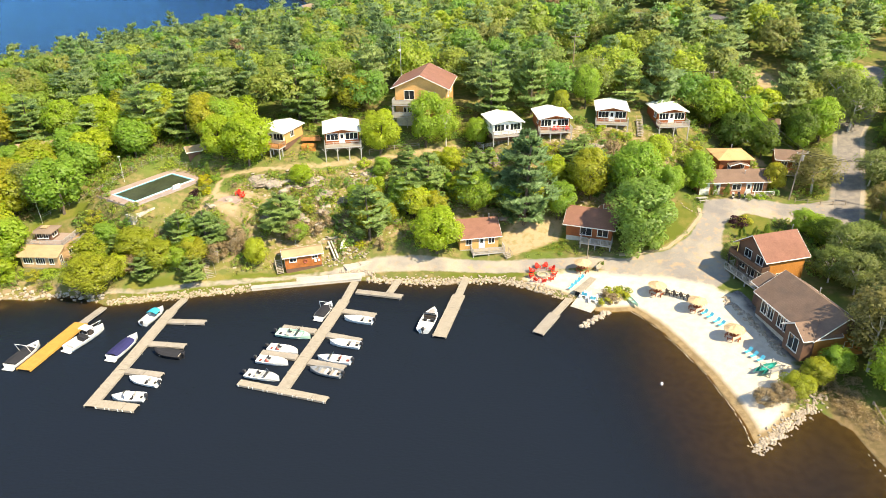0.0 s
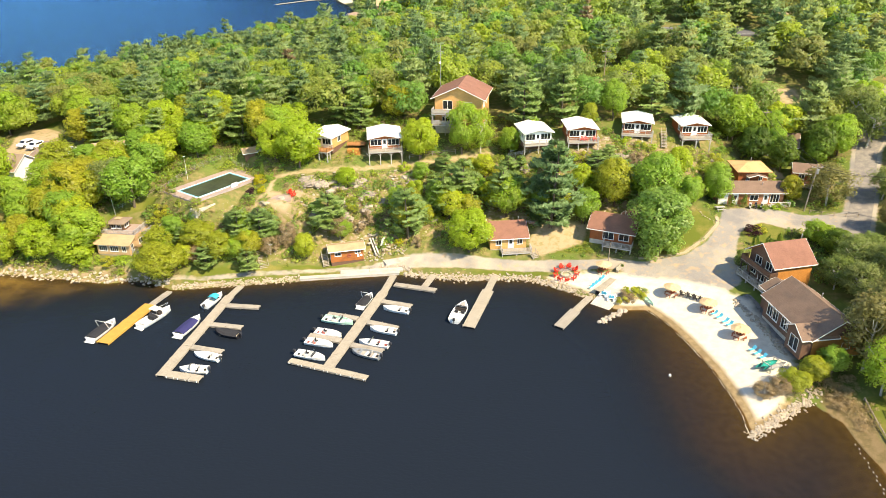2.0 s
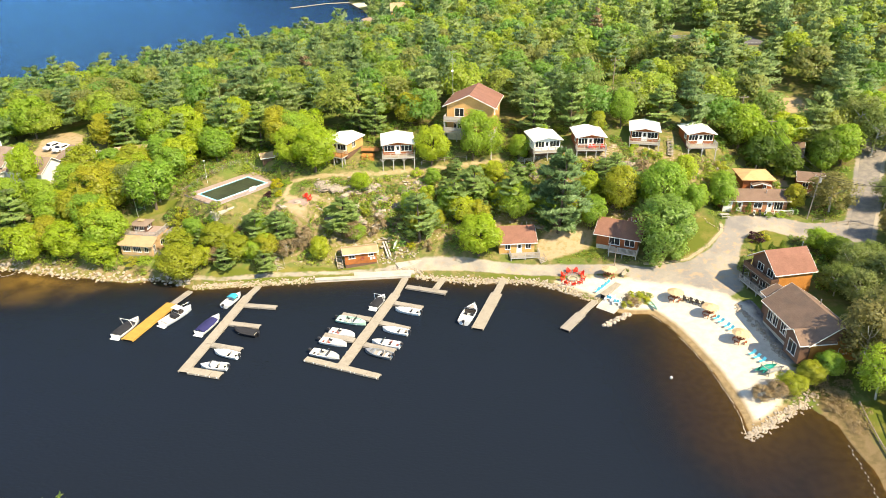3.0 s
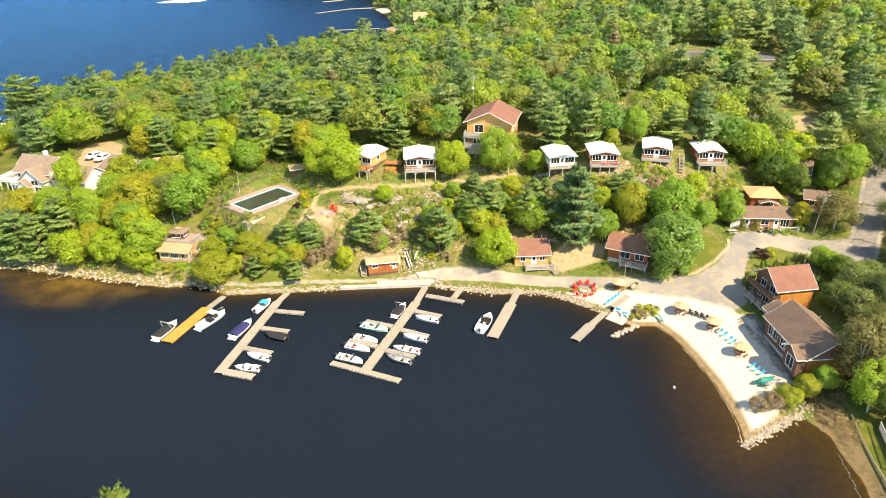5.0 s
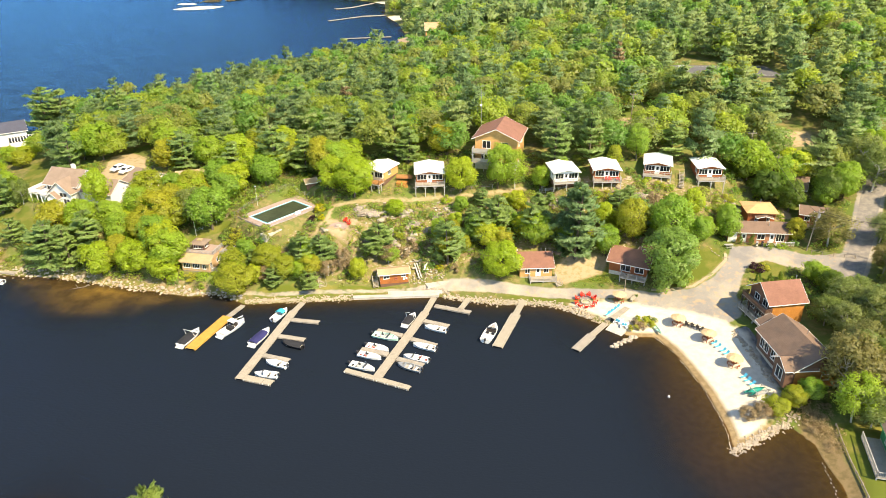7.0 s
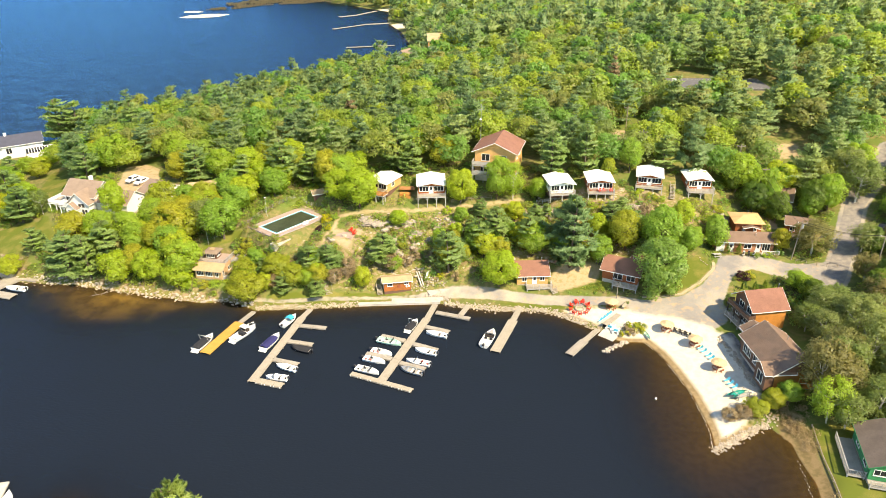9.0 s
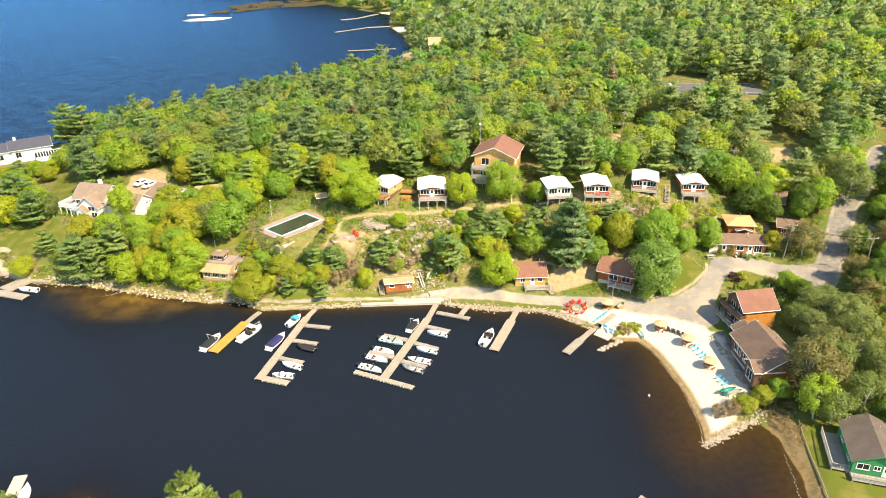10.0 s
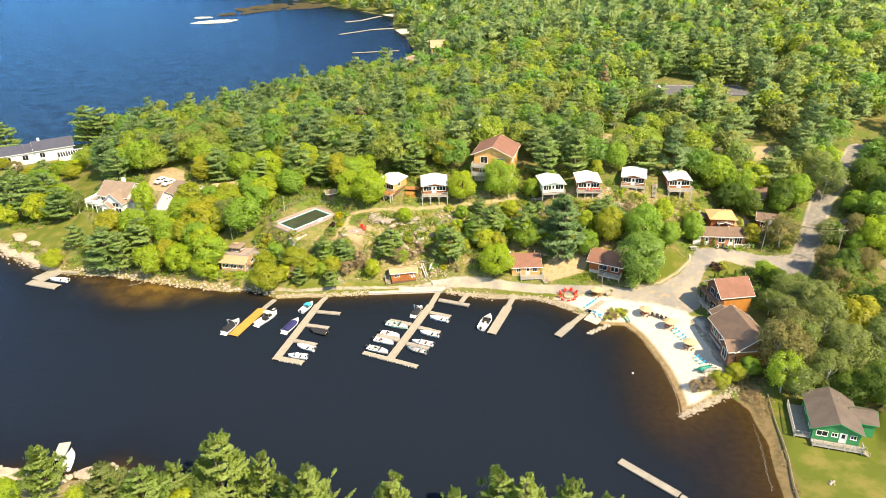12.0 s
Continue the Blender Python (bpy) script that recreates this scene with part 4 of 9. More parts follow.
WEST_TREES = [
    ("olive", -80.5, 114.0, 9, 4.2),
    ("maple", -90.5, 117.5, 9, 4.2),
    ("maple", -82.5, 107.5, 9.5, 4.4),
    ("yellow", -70.0, 126.5, 9, 4.2),
    ("yellow", -77.8, 100.6, 7, 3.8),
    ("olive", -61.8, 102.4, 6.5, 3.4),
    ("maple", -95.5, 113.0, 8.5, 4),
    ("pine", -98.0, 106.0, 11, 4.2),
    ("bright", -103.4, 120.6, 11, 3.6),
    ("pine", -102.2, 116.2, 5, 2.5),
    ("pine", -133.6, 123.5, 10.5, 4.4),
    ("pine", -119.2, 108.1, 7, 2.8),
    ("pine", -107.5, 103.5, 12, 5),
    ("yellow", -122.8, 103.0, 6, 3.2),
    ("yellow", -93.5, 101.1, 10, 4.5),
    ("yellow", -85.7, 101.9, 9, 4),
    ("pine", -101.8, 103.1, 11, 3.6),
    ("olive", -85.4, 109.3, 10, 4),
    ("maple", -77, 103.3, 10, 4.6),
    ("yellow", -141.5, 125.0, 9.5, 4.8),
    ("pine", -148.5, 128.5, 14, 5.6),
    ("pine", -143, 131.5, 13, 5),
    ("maple", -137, 130, 9, 4.5),
    ("pine", -155, 131, 13, 5.2),
    ("yellow", -152, 124, 8, 4.2),
    ("pine", -204, 192, 14, 5.5),
    ("maple", -128, 153, 10, 5),
    ("olive", -132, 160, 9, 4.5),
    ("maple", -96, 145, 10, 4.6),
    ("olive", -93, 138, 9, 4.2),
    ("yellow", -80, 106, 9, 4.2),
    ("maple", -118.6, 148.3, 12, 5.4),
    ("maple", -141.5, 164.5, 11.5, 6),
    ("pine", -172.7, 199.2, 17, 6),
    ("pine", -164.9, 196.6, 16, 5.6),
    ("pine", -145.9, 185.9, 12, 4),
    ("pine", -130.7, 181.0, 16, 5.2),
    ("olive", -90.0, 121.4, 10, 4.6),
    ("olive", -73.9, 118.6, 8, 3.6),
    ("maple", -78.2, 102.2, 6, 2.8),
    ("yellow", -62.5, 101.5, 5, 2.6),
    ("twiggy", -54.5, 100.8, 4.5, 2.2),
    ("maple", -70.6, 123.4, 9, 3.8),
    ("yellow", -68.6, 133.5, 9, 4.2),
    ("olive", -82.5, 118.5, 8.5, 4),
    ("maple", -74.5, 128, 9.5, 4.2),
    ("olive", -79.8, 124, 8.5, 4),
    ("maple", -63.5, 130.5, 9, 4),
    ("maple", -84.5, 123.0, 8, 4),
    ("yellow", -79.5, 122.5, 8, 4),
    ("yellow", -172, 152, 6, 3.5),
    ("maple", -164, 155, 6, 3.6),
    ("olive", -180, 150, 6, 3.6),
    ("olive", -182.5, 162.0, 4.5, 3.4),
    ("bushy", -176.5, 161.0, 5, 3.4),
    ("olive", -171.0, 161.5, 5, 3.6),
    ("pine", -166.0, 161.5, 7, 3.0),
    ("maple", -160.5, 162.5, 6, 3.4),
    ("yellow", -155.0, 163.0, 5.5, 3.2),
    ("maple", -157.0, 170.0, 7, 3.4),
    ("pine", -172.0, 153.0, 8, 3.4),
    ("maple", -158.0, 151.0, 7, 3.8),
    ("olive", -152.0, 156.5, 6, 3.4),
    ("pine", -160.5, 144.5, 8, 3.6),
    ("bright", -152.0, 146.0, 6.5, 3.4),
]
SHORE_PINES = [
    ("near_pine", -69.6, 24.6, 10.6, 2.5),
    ("grey_pine", -56.7, 22.4, 10.4, 3.1),
    ("near_pine", -49.8, 21.1, 11.4, 3.4),
    ("near_pine", -39.9, 27.1, 15.6, 3.9),
    ("near_pine", -47.7, 25.7, 10, 2.0),
    ("near_pine", -34.1, 28.2, 12.6, 2.1),
    ("near_pine", -24.5, 23.5, 14.7, 2.9),
    ("near_pine", -28.9, 25.6, 10, 2),
    ("near_pine", -12.7, 22.5, 15.3, 2.8),
    ("near_pine", -3.3, 23.0, 13.8, 2.5),
    ("near_pine", 3.3, 25.0, 15.8, 3.2),
    ("near_pine", 6.6, 24.2, 15.8, 3.2),
    ("near_pine", 13.5, 24.5, 15.9, 2.9),
    ("near_pine", 18.5, 23.7, 15, 2.4),
    ("yellow", -75.0, 21.9, 6, 2.5),
    ("yellow", -45.0, 22.5, 6, 3),
    ("yellow", -61.9, 22.3, 5, 3),
]

for k, (x0, x1, y0, y1, n) in enumerate(((-14, 46, 113, 127, 46), (-62, -42, 100, 108.5, 26), (-28, 0, 108, 118, 8), (56, 74, 126, 148, 10), (78, 96, 118, 135, 8))):
    rnd = random.Random(k)
    spots = []
    for _ in range(n * 6):
        x, y = rnd.uniform(x0, x1), rnd.uniform(y0, y1)
        if len(spots) >= n or any(math.hypot(x - a, y - b) < 3.0 for a, b, *_ in spots):
            continue
        px, py = np.array([x]), np.array([y])
        if any(math.hypot(x - a, y - b) < reach for a, b, reach in ((5.4, 113, 6.5), (25.3, 113.5, 6.5), (15, 112, 5.5), (-25.7, 106, 5), (-20, 109.5, 3.5), (54, 124, 9), (61, 124, 6), (57, 130, 6), (69, 131, 5), (-41, 103, 3), (-39.6, 114.6, 4), (-56.5, 111.5, 6.5), (86.3, 126.2, 6.5), (71.5, 139.5, 4))):
            continue
        if inside(px, py, LAWNS[0])[0] > -1.5 or inside(px, py, LOT)[0] > -2.5 or along(px, py, ROAD, 8)[0] > 0 or along(px, py, POOL_PATH, 4)[0] > 0:
            continue
        u = rnd.random()
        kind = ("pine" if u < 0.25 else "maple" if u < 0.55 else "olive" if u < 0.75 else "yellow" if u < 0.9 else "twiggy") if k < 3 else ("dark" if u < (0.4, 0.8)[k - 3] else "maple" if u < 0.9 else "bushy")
        high = rnd.uniform(3.8, 6.6) if k == 1 else rnd.uniform(4.0, 7.5) if k < 3 else rnd.uniform(7, 10)
        spots.append((x, y, kind, high))
    for x, y, kind, high in spots:
        plant(kind, x, y, high, high * rnd.uniform(0.32, 0.48), f"s{x:.2f}")
for rows in (SLOPE_TREES, CABIN_TREES, EAST_TREES, EAST_LATE, WEST_TREES, SHORE_PINES):
    for i, (kind, x, y, high, radius) in enumerate(rows):
        plant(kind, x, y, high, radius, f"{kind}{i}{x}", rows in (SLOPE_TREES, CABIN_TREES, EAST_TREES, EAST_LATE))

# open ground that the woods leave free, and gaps cut so the camera sees far houses and court
OPEN = [
    [(-62, 94), (-60, 99), (-45, 101), (-32, 104), (-20, 107), (0, 108), (12, 112), (20, 112), (32, 108), (36, 112), (44, 120), (46, 123), (66, 123), (72, 125),
     (79, 136), (88, 150), (98, 165), (108, 180), (114, 176), (104, 155), (92, 140), (84, 125), (76, 112), (70, 106), (62, 106), (62, 94), (60, 76), (50, 72), (46, 60), (-60, 80)],
    [(-64, 99), (-78, 98), (-76, 107), (-67, 111.5), (-67.5, 119), (-56, 132.5), (-51, 132.5), (-44, 129), (-41, 139), (-14, 139.5), (-12, 150), (4, 151.5), (6, 138), (27, 139.5), (29, 143), (51, 143.5), (56, 138), (66, 143), (76, 138), (72, 122), (40, 110), (-60, 97)],
    [(-150, 106), (-118, 104), (-108, 113), (-94, 116), (-92, 128), (-99, 141), (-113, 143), (-124, 136), (-131, 146), (-126, 124), (-146, 122)],
    [(-210, 170), (-180, 157), (-162, 165), (-148, 172), (-148, 184), (-166, 200), (-205, 200)], [(-152, 161), (-145, 164), (-130, 141), (-128, 131), (-136, 132), (-145, 146)], [(46, 192), (84, 191), (83, 216.5), (46, 217.5)],
    [(46, 15), (80, 15), (82, 45), (72, 66), (50, 72)], [(80, 98), (98, 98), (98, 114), (80, 114)], [(-88, 124), (-76, 124), (-76, 134), (-88, 134)],
    EARTHS[3], EARTHS[4], EARTHS[5], EARTHS[6], [(-60, 318), (-44, 318), (-44, 346), (-60, 346)], [(-71, 296), (-54, 296), (-54, 324), (-71, 324)],
    [(-112, 500), (-94, 500), (-86, 524), (-108, 532)], [(-140, 588), (-120, 590), (-116, 612), (-136, 616)],
    [(24, 157), (36, 157), (36, 172), (24, 172)], [(68, 156), (80, 156), (80, 168), (68, 168)], [(92, 226), (104, 226), (104, 248), (93, 248)],
]


def scatter(x0, x1, y0, y1, step, margin):
    gx, gy = np.meshgrid(np.arange(x0, x1, step), np.arange(y0, y1, step))
    gx = (gx + RNG.uniform(-0.62, 0.62, gx.shape) * step).ravel()
    gy = (gy + RNG.uniform(-0.62, 0.62, gy.shape) * step).ravel()
    ok = (shore(gx, gy) > 2.0)
    for p in OPEN:
        ok &= inside(gx, gy, p) < -margin
    ok &= along(gx, gy, ROAD, 7.5) < np.where(gy > 150, 9, -1)
    return gx[ok], gy[ok]


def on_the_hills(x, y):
    """The wedge of land that the camera looks over, widening inland; woods are scattered only there."""
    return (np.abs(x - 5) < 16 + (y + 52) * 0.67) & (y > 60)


placed = np.array([(r[1], r[2]) for rows in (SLOPE_TREES, CABIN_TREES, EAST_TREES, EAST_LATE, WEST_TREES) for r in rows])
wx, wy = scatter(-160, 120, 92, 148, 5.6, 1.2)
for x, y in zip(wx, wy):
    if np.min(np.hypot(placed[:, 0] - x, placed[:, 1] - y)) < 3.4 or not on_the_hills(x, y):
        continue
    u = random.random()
    wooded = noise.noise(Vector((x * 0.03, y * 0.03, 3)))
    # east of the road, dark leaves stand in for shade
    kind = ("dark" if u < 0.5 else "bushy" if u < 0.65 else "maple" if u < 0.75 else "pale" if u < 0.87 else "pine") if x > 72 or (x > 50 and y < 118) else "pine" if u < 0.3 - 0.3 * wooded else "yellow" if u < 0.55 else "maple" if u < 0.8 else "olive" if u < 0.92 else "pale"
    high = (random.uniform(7.5, 12) if kind != "pine" else random.uniform(9, 14)) * (0.75 if x > 72 else 1.0)
    plant(kind, x, y, high, high * random.uniform(0.37, 0.47) if kind != "pine" else high * random.uniform(0.29, 0.36), f"w{x:.2f}")


def far_woods(name, x, y, per_tree, shape, tall, spread, size, mat, label):
    """Many trees of the far woods as one mesh; tone changes from tree to tree."""
    P, N, S, T, W = [], [], [], [], []
    bases = [shape(RNG, per_tree, size) for _ in range(9)]
    z = ground(x, y)
    for i in range(len(x)):
        p, nor, s, *way = bases[int(RNG.integers(0, 9))]
        a, h = RNG.uniform(0, 6.28), tall[0] + (tall[1] - tall[0]) * RNG.beta(1.7, 1.7)
        w = (h * 0.6 + tall[1] * 0.3) * RNG.uniform(*spread)
        ca, sa = math.cos(a), math.sin(a)
        q = np.stack([(p[:, 0] * ca - p[:, 1] * sa) * w + x[i], (p[:, 0] * sa + p[:, 1] * ca) * w + y[i], p[:, 2] * h + z[i]], 1)
        P.append(q), N.append(np.stack([nor[:, 0] * ca - nor[:, 1] * sa, nor[:, 0] * sa + nor[:, 1] * ca, nor[:, 2]], 1)), S.append(s * h), T.append(np.full(len(s), RNG.random()))
        for v in way:
            W.append(np.stack([v[:, 0] * ca - v[:, 1] * sa, v[:, 0] * sa + v[:, 1] * ca, v[:, 2]], 1))
    me = cloud_mesh(name, np.concatenate(P), np.concatenate(N), np.concatenate(S), mat, RNG, np.concatenate(T), np.concatenate(W) if W else None)
    tagged(new(name, me), label, "woods", kind="stuff")


broad_far = lambda rng, n, size: broad_points(rng, n, int(rng.integers(26, 42)), size, low=-0.6)


def pine_far(rng, n, size):
    p, nor, s, _, way = pine_points(rng, n, 10, size, loose=0.15)
    return p, nor, s, way


for y0, y1, step, leaves, size, name in ((148, 185, 6.2, 2100, 0.052, "hill"), (185, 300, 6.8, 860, 0.08, "ridge"), (300, 450, 8.6, 340, 0.125, "distant"), (450, 780, 10.5, 120, 0.21, "remote")):
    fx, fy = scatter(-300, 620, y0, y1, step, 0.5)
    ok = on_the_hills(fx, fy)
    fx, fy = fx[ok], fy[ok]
    conifer = RNG.random(len(fx)) < 0.36 + 0.16 * (fx > 30) + 0.4 * np.array([noise.noise(Vector((a * 0.02, b * 0.02, 1))) for a, b in zip(fx, fy)])
    k = 1.25 if y0 >= 300 else 1.0
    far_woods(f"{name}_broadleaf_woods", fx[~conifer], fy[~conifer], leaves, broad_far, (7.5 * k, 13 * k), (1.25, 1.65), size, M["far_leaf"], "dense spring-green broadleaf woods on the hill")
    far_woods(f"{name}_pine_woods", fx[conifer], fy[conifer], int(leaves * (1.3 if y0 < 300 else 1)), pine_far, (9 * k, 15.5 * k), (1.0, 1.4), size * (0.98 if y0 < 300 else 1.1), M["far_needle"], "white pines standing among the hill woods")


# ---- houses ----
def frame_ring(bm, x0, x1, z0, z1, t, y0, y1, m):
    """A closed frame round an opening as one piece."""
    rows = [[bm.verts.new(m @ Vector((x, y, z))) for x, z in ((a - e, c - e), (b + e, c - e), (b + e, d + e), (a - e, d + e))]
            for y in (y0, y1) for e in (t, 0.0) for a, b, c, d in ((x0, x1, z0, z1),)]
    of, nf, ob_, nb = rows
    for k in range(4):
        n = (k + 1) % 4
        for quad in ((of[k], of[n], nf[n], nf[k]), (ob_[n], ob_[k], nb[k], nb[n]), (of[n], of[k], ob_[k], ob_[n]), (nf[k], nf[n], nb[n], nb[k])):
            bm.faces.new(quad)
    bmesh.ops.recalc_face_normals(bm, faces=bm.faces)
    return bm


def window(parent, x, z0, z1, w, m, frame_mat="trim", bars=1):
    """A framed window in a wall's opening; m carries the wall's plane (x along it, y into it)."""
    f = part("window", frame_ring(bmesh.new(), x - w / 2, x + w / 2, z0, z1, 0.09, -0.05, 0.06, m), frame_mat, parent)
    for i in range(1, bars + 1):
        c = x - w / 2 + w * i / (bars + 1)
        part("glazing_bar", box(bmesh.new(), c - 0.035, c + 0.035, 0.0, 0.06, z0, z1, m), frame_mat, f)
    part("sill", box(bmesh.new(), x - w / 2 - 0.14, x + w / 2 + 0.14, -0.11, -0.052, z0 - 0.11, z0 - 0.05, m), frame_mat, f)
    part("pane", box(bmesh.new(), x - w / 2, x + w / 2, 0.07, 0.1, z0, z1, m), "glass", f)


def door(parent, x, z0, z1, w, m, mat="trim"):
    bm = bmesh.new()
    for a in ((x - w / 2 - 0.1, x - w / 2, z0, z1 + 0.1), (x + w / 2, x + w / 2 + 0.1, z0, z1 + 0.1), (x - w / 2, x + w / 2, z1, z1 + 0.1)):
        box(bm, a[0], a[1], -0.05, 0.06, a[2], a[3], m)
    f = part("door_frame", bm, "trim", parent)
    bm = bmesh.new()
    box(bm, x - w / 2, x + w / 2, 0.03, 0.09, z0, z1, m)
    part("door", bm, mat, f)
    bm = bmesh.new()
    box(bm, x - w * 0.28, x + w * 0.28, 0.015, 0.03, z0 + 1.0, z1 - 0.2, m)
    part("door_pane", bm, "glass", f)


def sides_of(w, d):
    """The planes of four walls seen from outside: x runs along the wall from its left end."""
    return dict(front=(pose(-w / 2, 0, 0), w), right=(pose(w / 2, 0, 0, 0, 0, 90), d), back=(pose(w / 2, d, 0, 0, 0, 180), w), left=(pose(-w / 2, d, 0, 0, 0, 270), d))


def rail(parent, pts, z, mat="trim_grey", high=0.95, solid=False, name="railing"):
    """Posts, top rail and balusters along a line of points."""
    posts, bars = bmesh.new(), bmesh.new()
    for (ax, ay), (bx, by) in zip(pts, pts[1:]):
        L = math.hypot(bx - ax, by - ay)
        n = max(1, round(L / 1.6))
        m = pose(ax, ay, z, 0, 0, math.degrees(math.atan2(by - ay, bx - ax)))
        for i in range(n + 1):
            box(posts, L * i / n - 0.05, L * i / n + 0.05, -0.05, 0.05, 0, high + 0.06, m)
        box(bars, 0, L, -0.06, 0.06, high - 0.05, high, m)
        if solid:
            k = max(1, int(L / 0.17))
            for i in range(k):
                box(bars, L * i / k + 0.01, L * i / k + 0.145, -0.018, 0.018, 0.1, high - 0.06, m)
        else:
            box(bars, 0, L, -0.03, 0.03, 0.12, 0.18, m)
            k = max(1, int(L / 0.22))
            for i in range(k):
                box(bars, L * i / k + 0.08, L * i / k + 0.12, -0.018, 0.018, 0.18, high - 0.06, m)
    p = part("railing", posts, mat, parent)
    part(name, bars, mat, p)


def platform(parent, x0, x1, y0, y1, z, low, mat="plank", post_mat="trim_grey", open_sides=("front", "left", "right"), railing="trim_grey", solid=False):
    """A timber deck on posts with a railing round its open sides."""
    bm = bmesh.new()
    k = max(2, round((y1 - y0) / 0.16))
    s = (y1 - y0) / k
    for i in range(k):
        box(bm, x0, x1, y0 + i * s + 0.006, y0 + (i + 1) * s - 0.006, z - 0.05, z)
    deck = tagged(part("decking", bm, mat, parent), kind="stuff")
    part("deck_frame", boxes((x0, x1, y0, y0 + 0.06, z - 0.28, z - 0.05), (x0, x1, y1 - 0.06, y1, z - 0.28, z - 0.05), (x0, x0 + 0.06, y0 + 0.06, y1 - 0.06, z - 0.28, z - 0.05), (x1 - 0.06, x1, y0 + 0.06, y1 - 0.06, z - 0.28, z - 0.05)), post_mat, deck)
    n = max(1, round((x1 - x0) / 2.6))
    if z - low > 0.3:
        for i in range(n + 1):
            x = x0 + 0.15 + (x1 - x0 - 0.3) * i / n
            for y in ((y0 + 0.2,) if y1 - y0 < 2.5 else (y0 + 0.2, (y0 + y1) / 2)):
                bm = bmesh.new()
                box(bm, x - 0.09, x + 0.09, y - 0.09, y + 0.09, low - 0.8, z - 0.28)
                if z - low > 1.4 and y < y0 + 0.5:
                    rod(bm, (x - 0.6, y, z - 0.3), (x, y, z - 1.0), 0.05, 0.05, 4)
                    rod(bm, (x + 0.6, y, z - 0.3), (x, y, z - 1.0), 0.05, 0.05, 4)
                part("deck_post", bm, post_mat, deck)
    if railing:
        line = []
        if "left" in open_sides:
            line.append((x0 + 0.06, y1))
        line += [(x0 + 0.06, y0 + 0.06), (x1 - 0.06, y0 + 0.06)]
        if "right" in open_sides:
            line.append((x1 - 0.06, y1))
        rail(deck, line, z, railing, solid=solid)
    return deck


def gable_roof(parent, w, d, eave, rise, ridge, over, mat, fascia="trim", front_over=None, y_off=0.0, x_off=0.0, thick=0.14):
    """Two roof slabs with fascia boards. ridge: "x" (eaves in front) or "y" (gable in front)."""
    fo = over if front_over is None else front_over
    half = (w if ridge == "y" else d) / 2
    drop = rise * over / half
    span = half + over
    bm, pieces = bmesh.new(), []

    def piece():
        pieces.append(bmesh.new())
        return pieces[-1]

    if ridge == "y":
        a, b = -fo + y_off, d + over + y_off
        for sgn in (-1, 1):
            prism(bm, [(x_off, eave + rise + thick), (x_off, eave + rise), (x_off + sgn * span, eave - drop), (x_off + sgn * span, eave - drop + thick)][:: 1 if sgn > 0 else -1], a, b)
            for y in (a - 0.04, b + 0.005):
                prism(piece(), [(x_off, eave + rise + thick), (x_off, eave + rise - 0.03), (x_off + sgn * (span + 0.02), eave - drop - 0.03), (x_off + sgn * (span + 0.02), eave - drop + thick)], y, y + 0.035)
            box(piece(), min(x_off + sgn * (span + 0.003), x_off + sgn * (span + 0.04)), max(x_off + sgn * (span + 0.003), x_off + sgn * (span + 0.04)), a, b, eave - drop - 0.03, eave - drop + thick)
        bmesh.ops.recalc_face_normals(bm, faces=bm.faces)
        for q in pieces:
            bmesh.ops.recalc_face_normals(q, faces=q.faces)
    else:
        a, b = -w / 2 - over + x_off, w / 2 + over + x_off
        turn = pose(0, 0, 0, 0, 0, 90)
        mid = d / 2 + y_off
        for sgn in (-1, 1):
            prism(bm, [(mid, eave + rise + thick), (mid, eave + rise), (mid + sgn * span, eave - drop), (mid + sgn * span, eave - drop + thick)], -b, -a)
            for y in (-b - 0.04, -a + 0.005):
                prism(piece(), [(mid, eave + rise + thick), (mid, eave + rise - 0.03), (mid + sgn * (span + 0.02), eave - drop - 0.03), (mid + sgn * (span + 0.02), eave - drop + thick)], y, y + 0.035)
            lo, hi = sorted((mid + sgn * (span + 0.003), mid + sgn * (span + 0.04)))
            box(piece(), lo, hi, -b, -a, eave - drop - 0.03, eave - drop + thick)
        for q in (bm, *pieces):
            bmesh.ops.transform(q, matrix=turn, verts=q.verts)
            bmesh.ops.recalc_face_normals(q, faces=q.faces)
    r = part("roof", bm, mat, parent)
    for q in pieces:
        part("fascia", q, fascia, r)
    return r


def walls_of(h, w, d, high, wall, openings, frame_mat="trim", low=0.0, x_off=0.0, y_off=0.0, thick=0.18, front_wall=None):
    """Four walls with real openings, each with its windows and doors. openings: side -> (x, width, sill, head, kind)."""
    for side, (m, length) in sides_of(w, d).items():
        m = pose(x_off, y_off, 0) @ m
        spec = openings.get(side, ())
        holes = [(x - ww / 2, x + ww / 2, z0, z1) for x, ww, z0, z1, _ in spec]
        trim_ends = 0.0 if side in ("front", "back") else thick
        bm = bmesh.new()
        pierced(bm, length - 2 * trim_ends, low, high, thick, [(a - trim_ends, b - trim_ends, c, e) for a, b, c, e in holes], m @ pose(trim_ends, 0, 0))
        part("wall", bm, (front_wall or wall) if side == "front" else wall, h)
        for x, ww, z0, z1, kind in spec:
            if kind == "door":
                door(h, x, z0, z1, ww, m)
            else:
                window(h, x, z0, z1, ww, m, frame_mat, bars=kind)


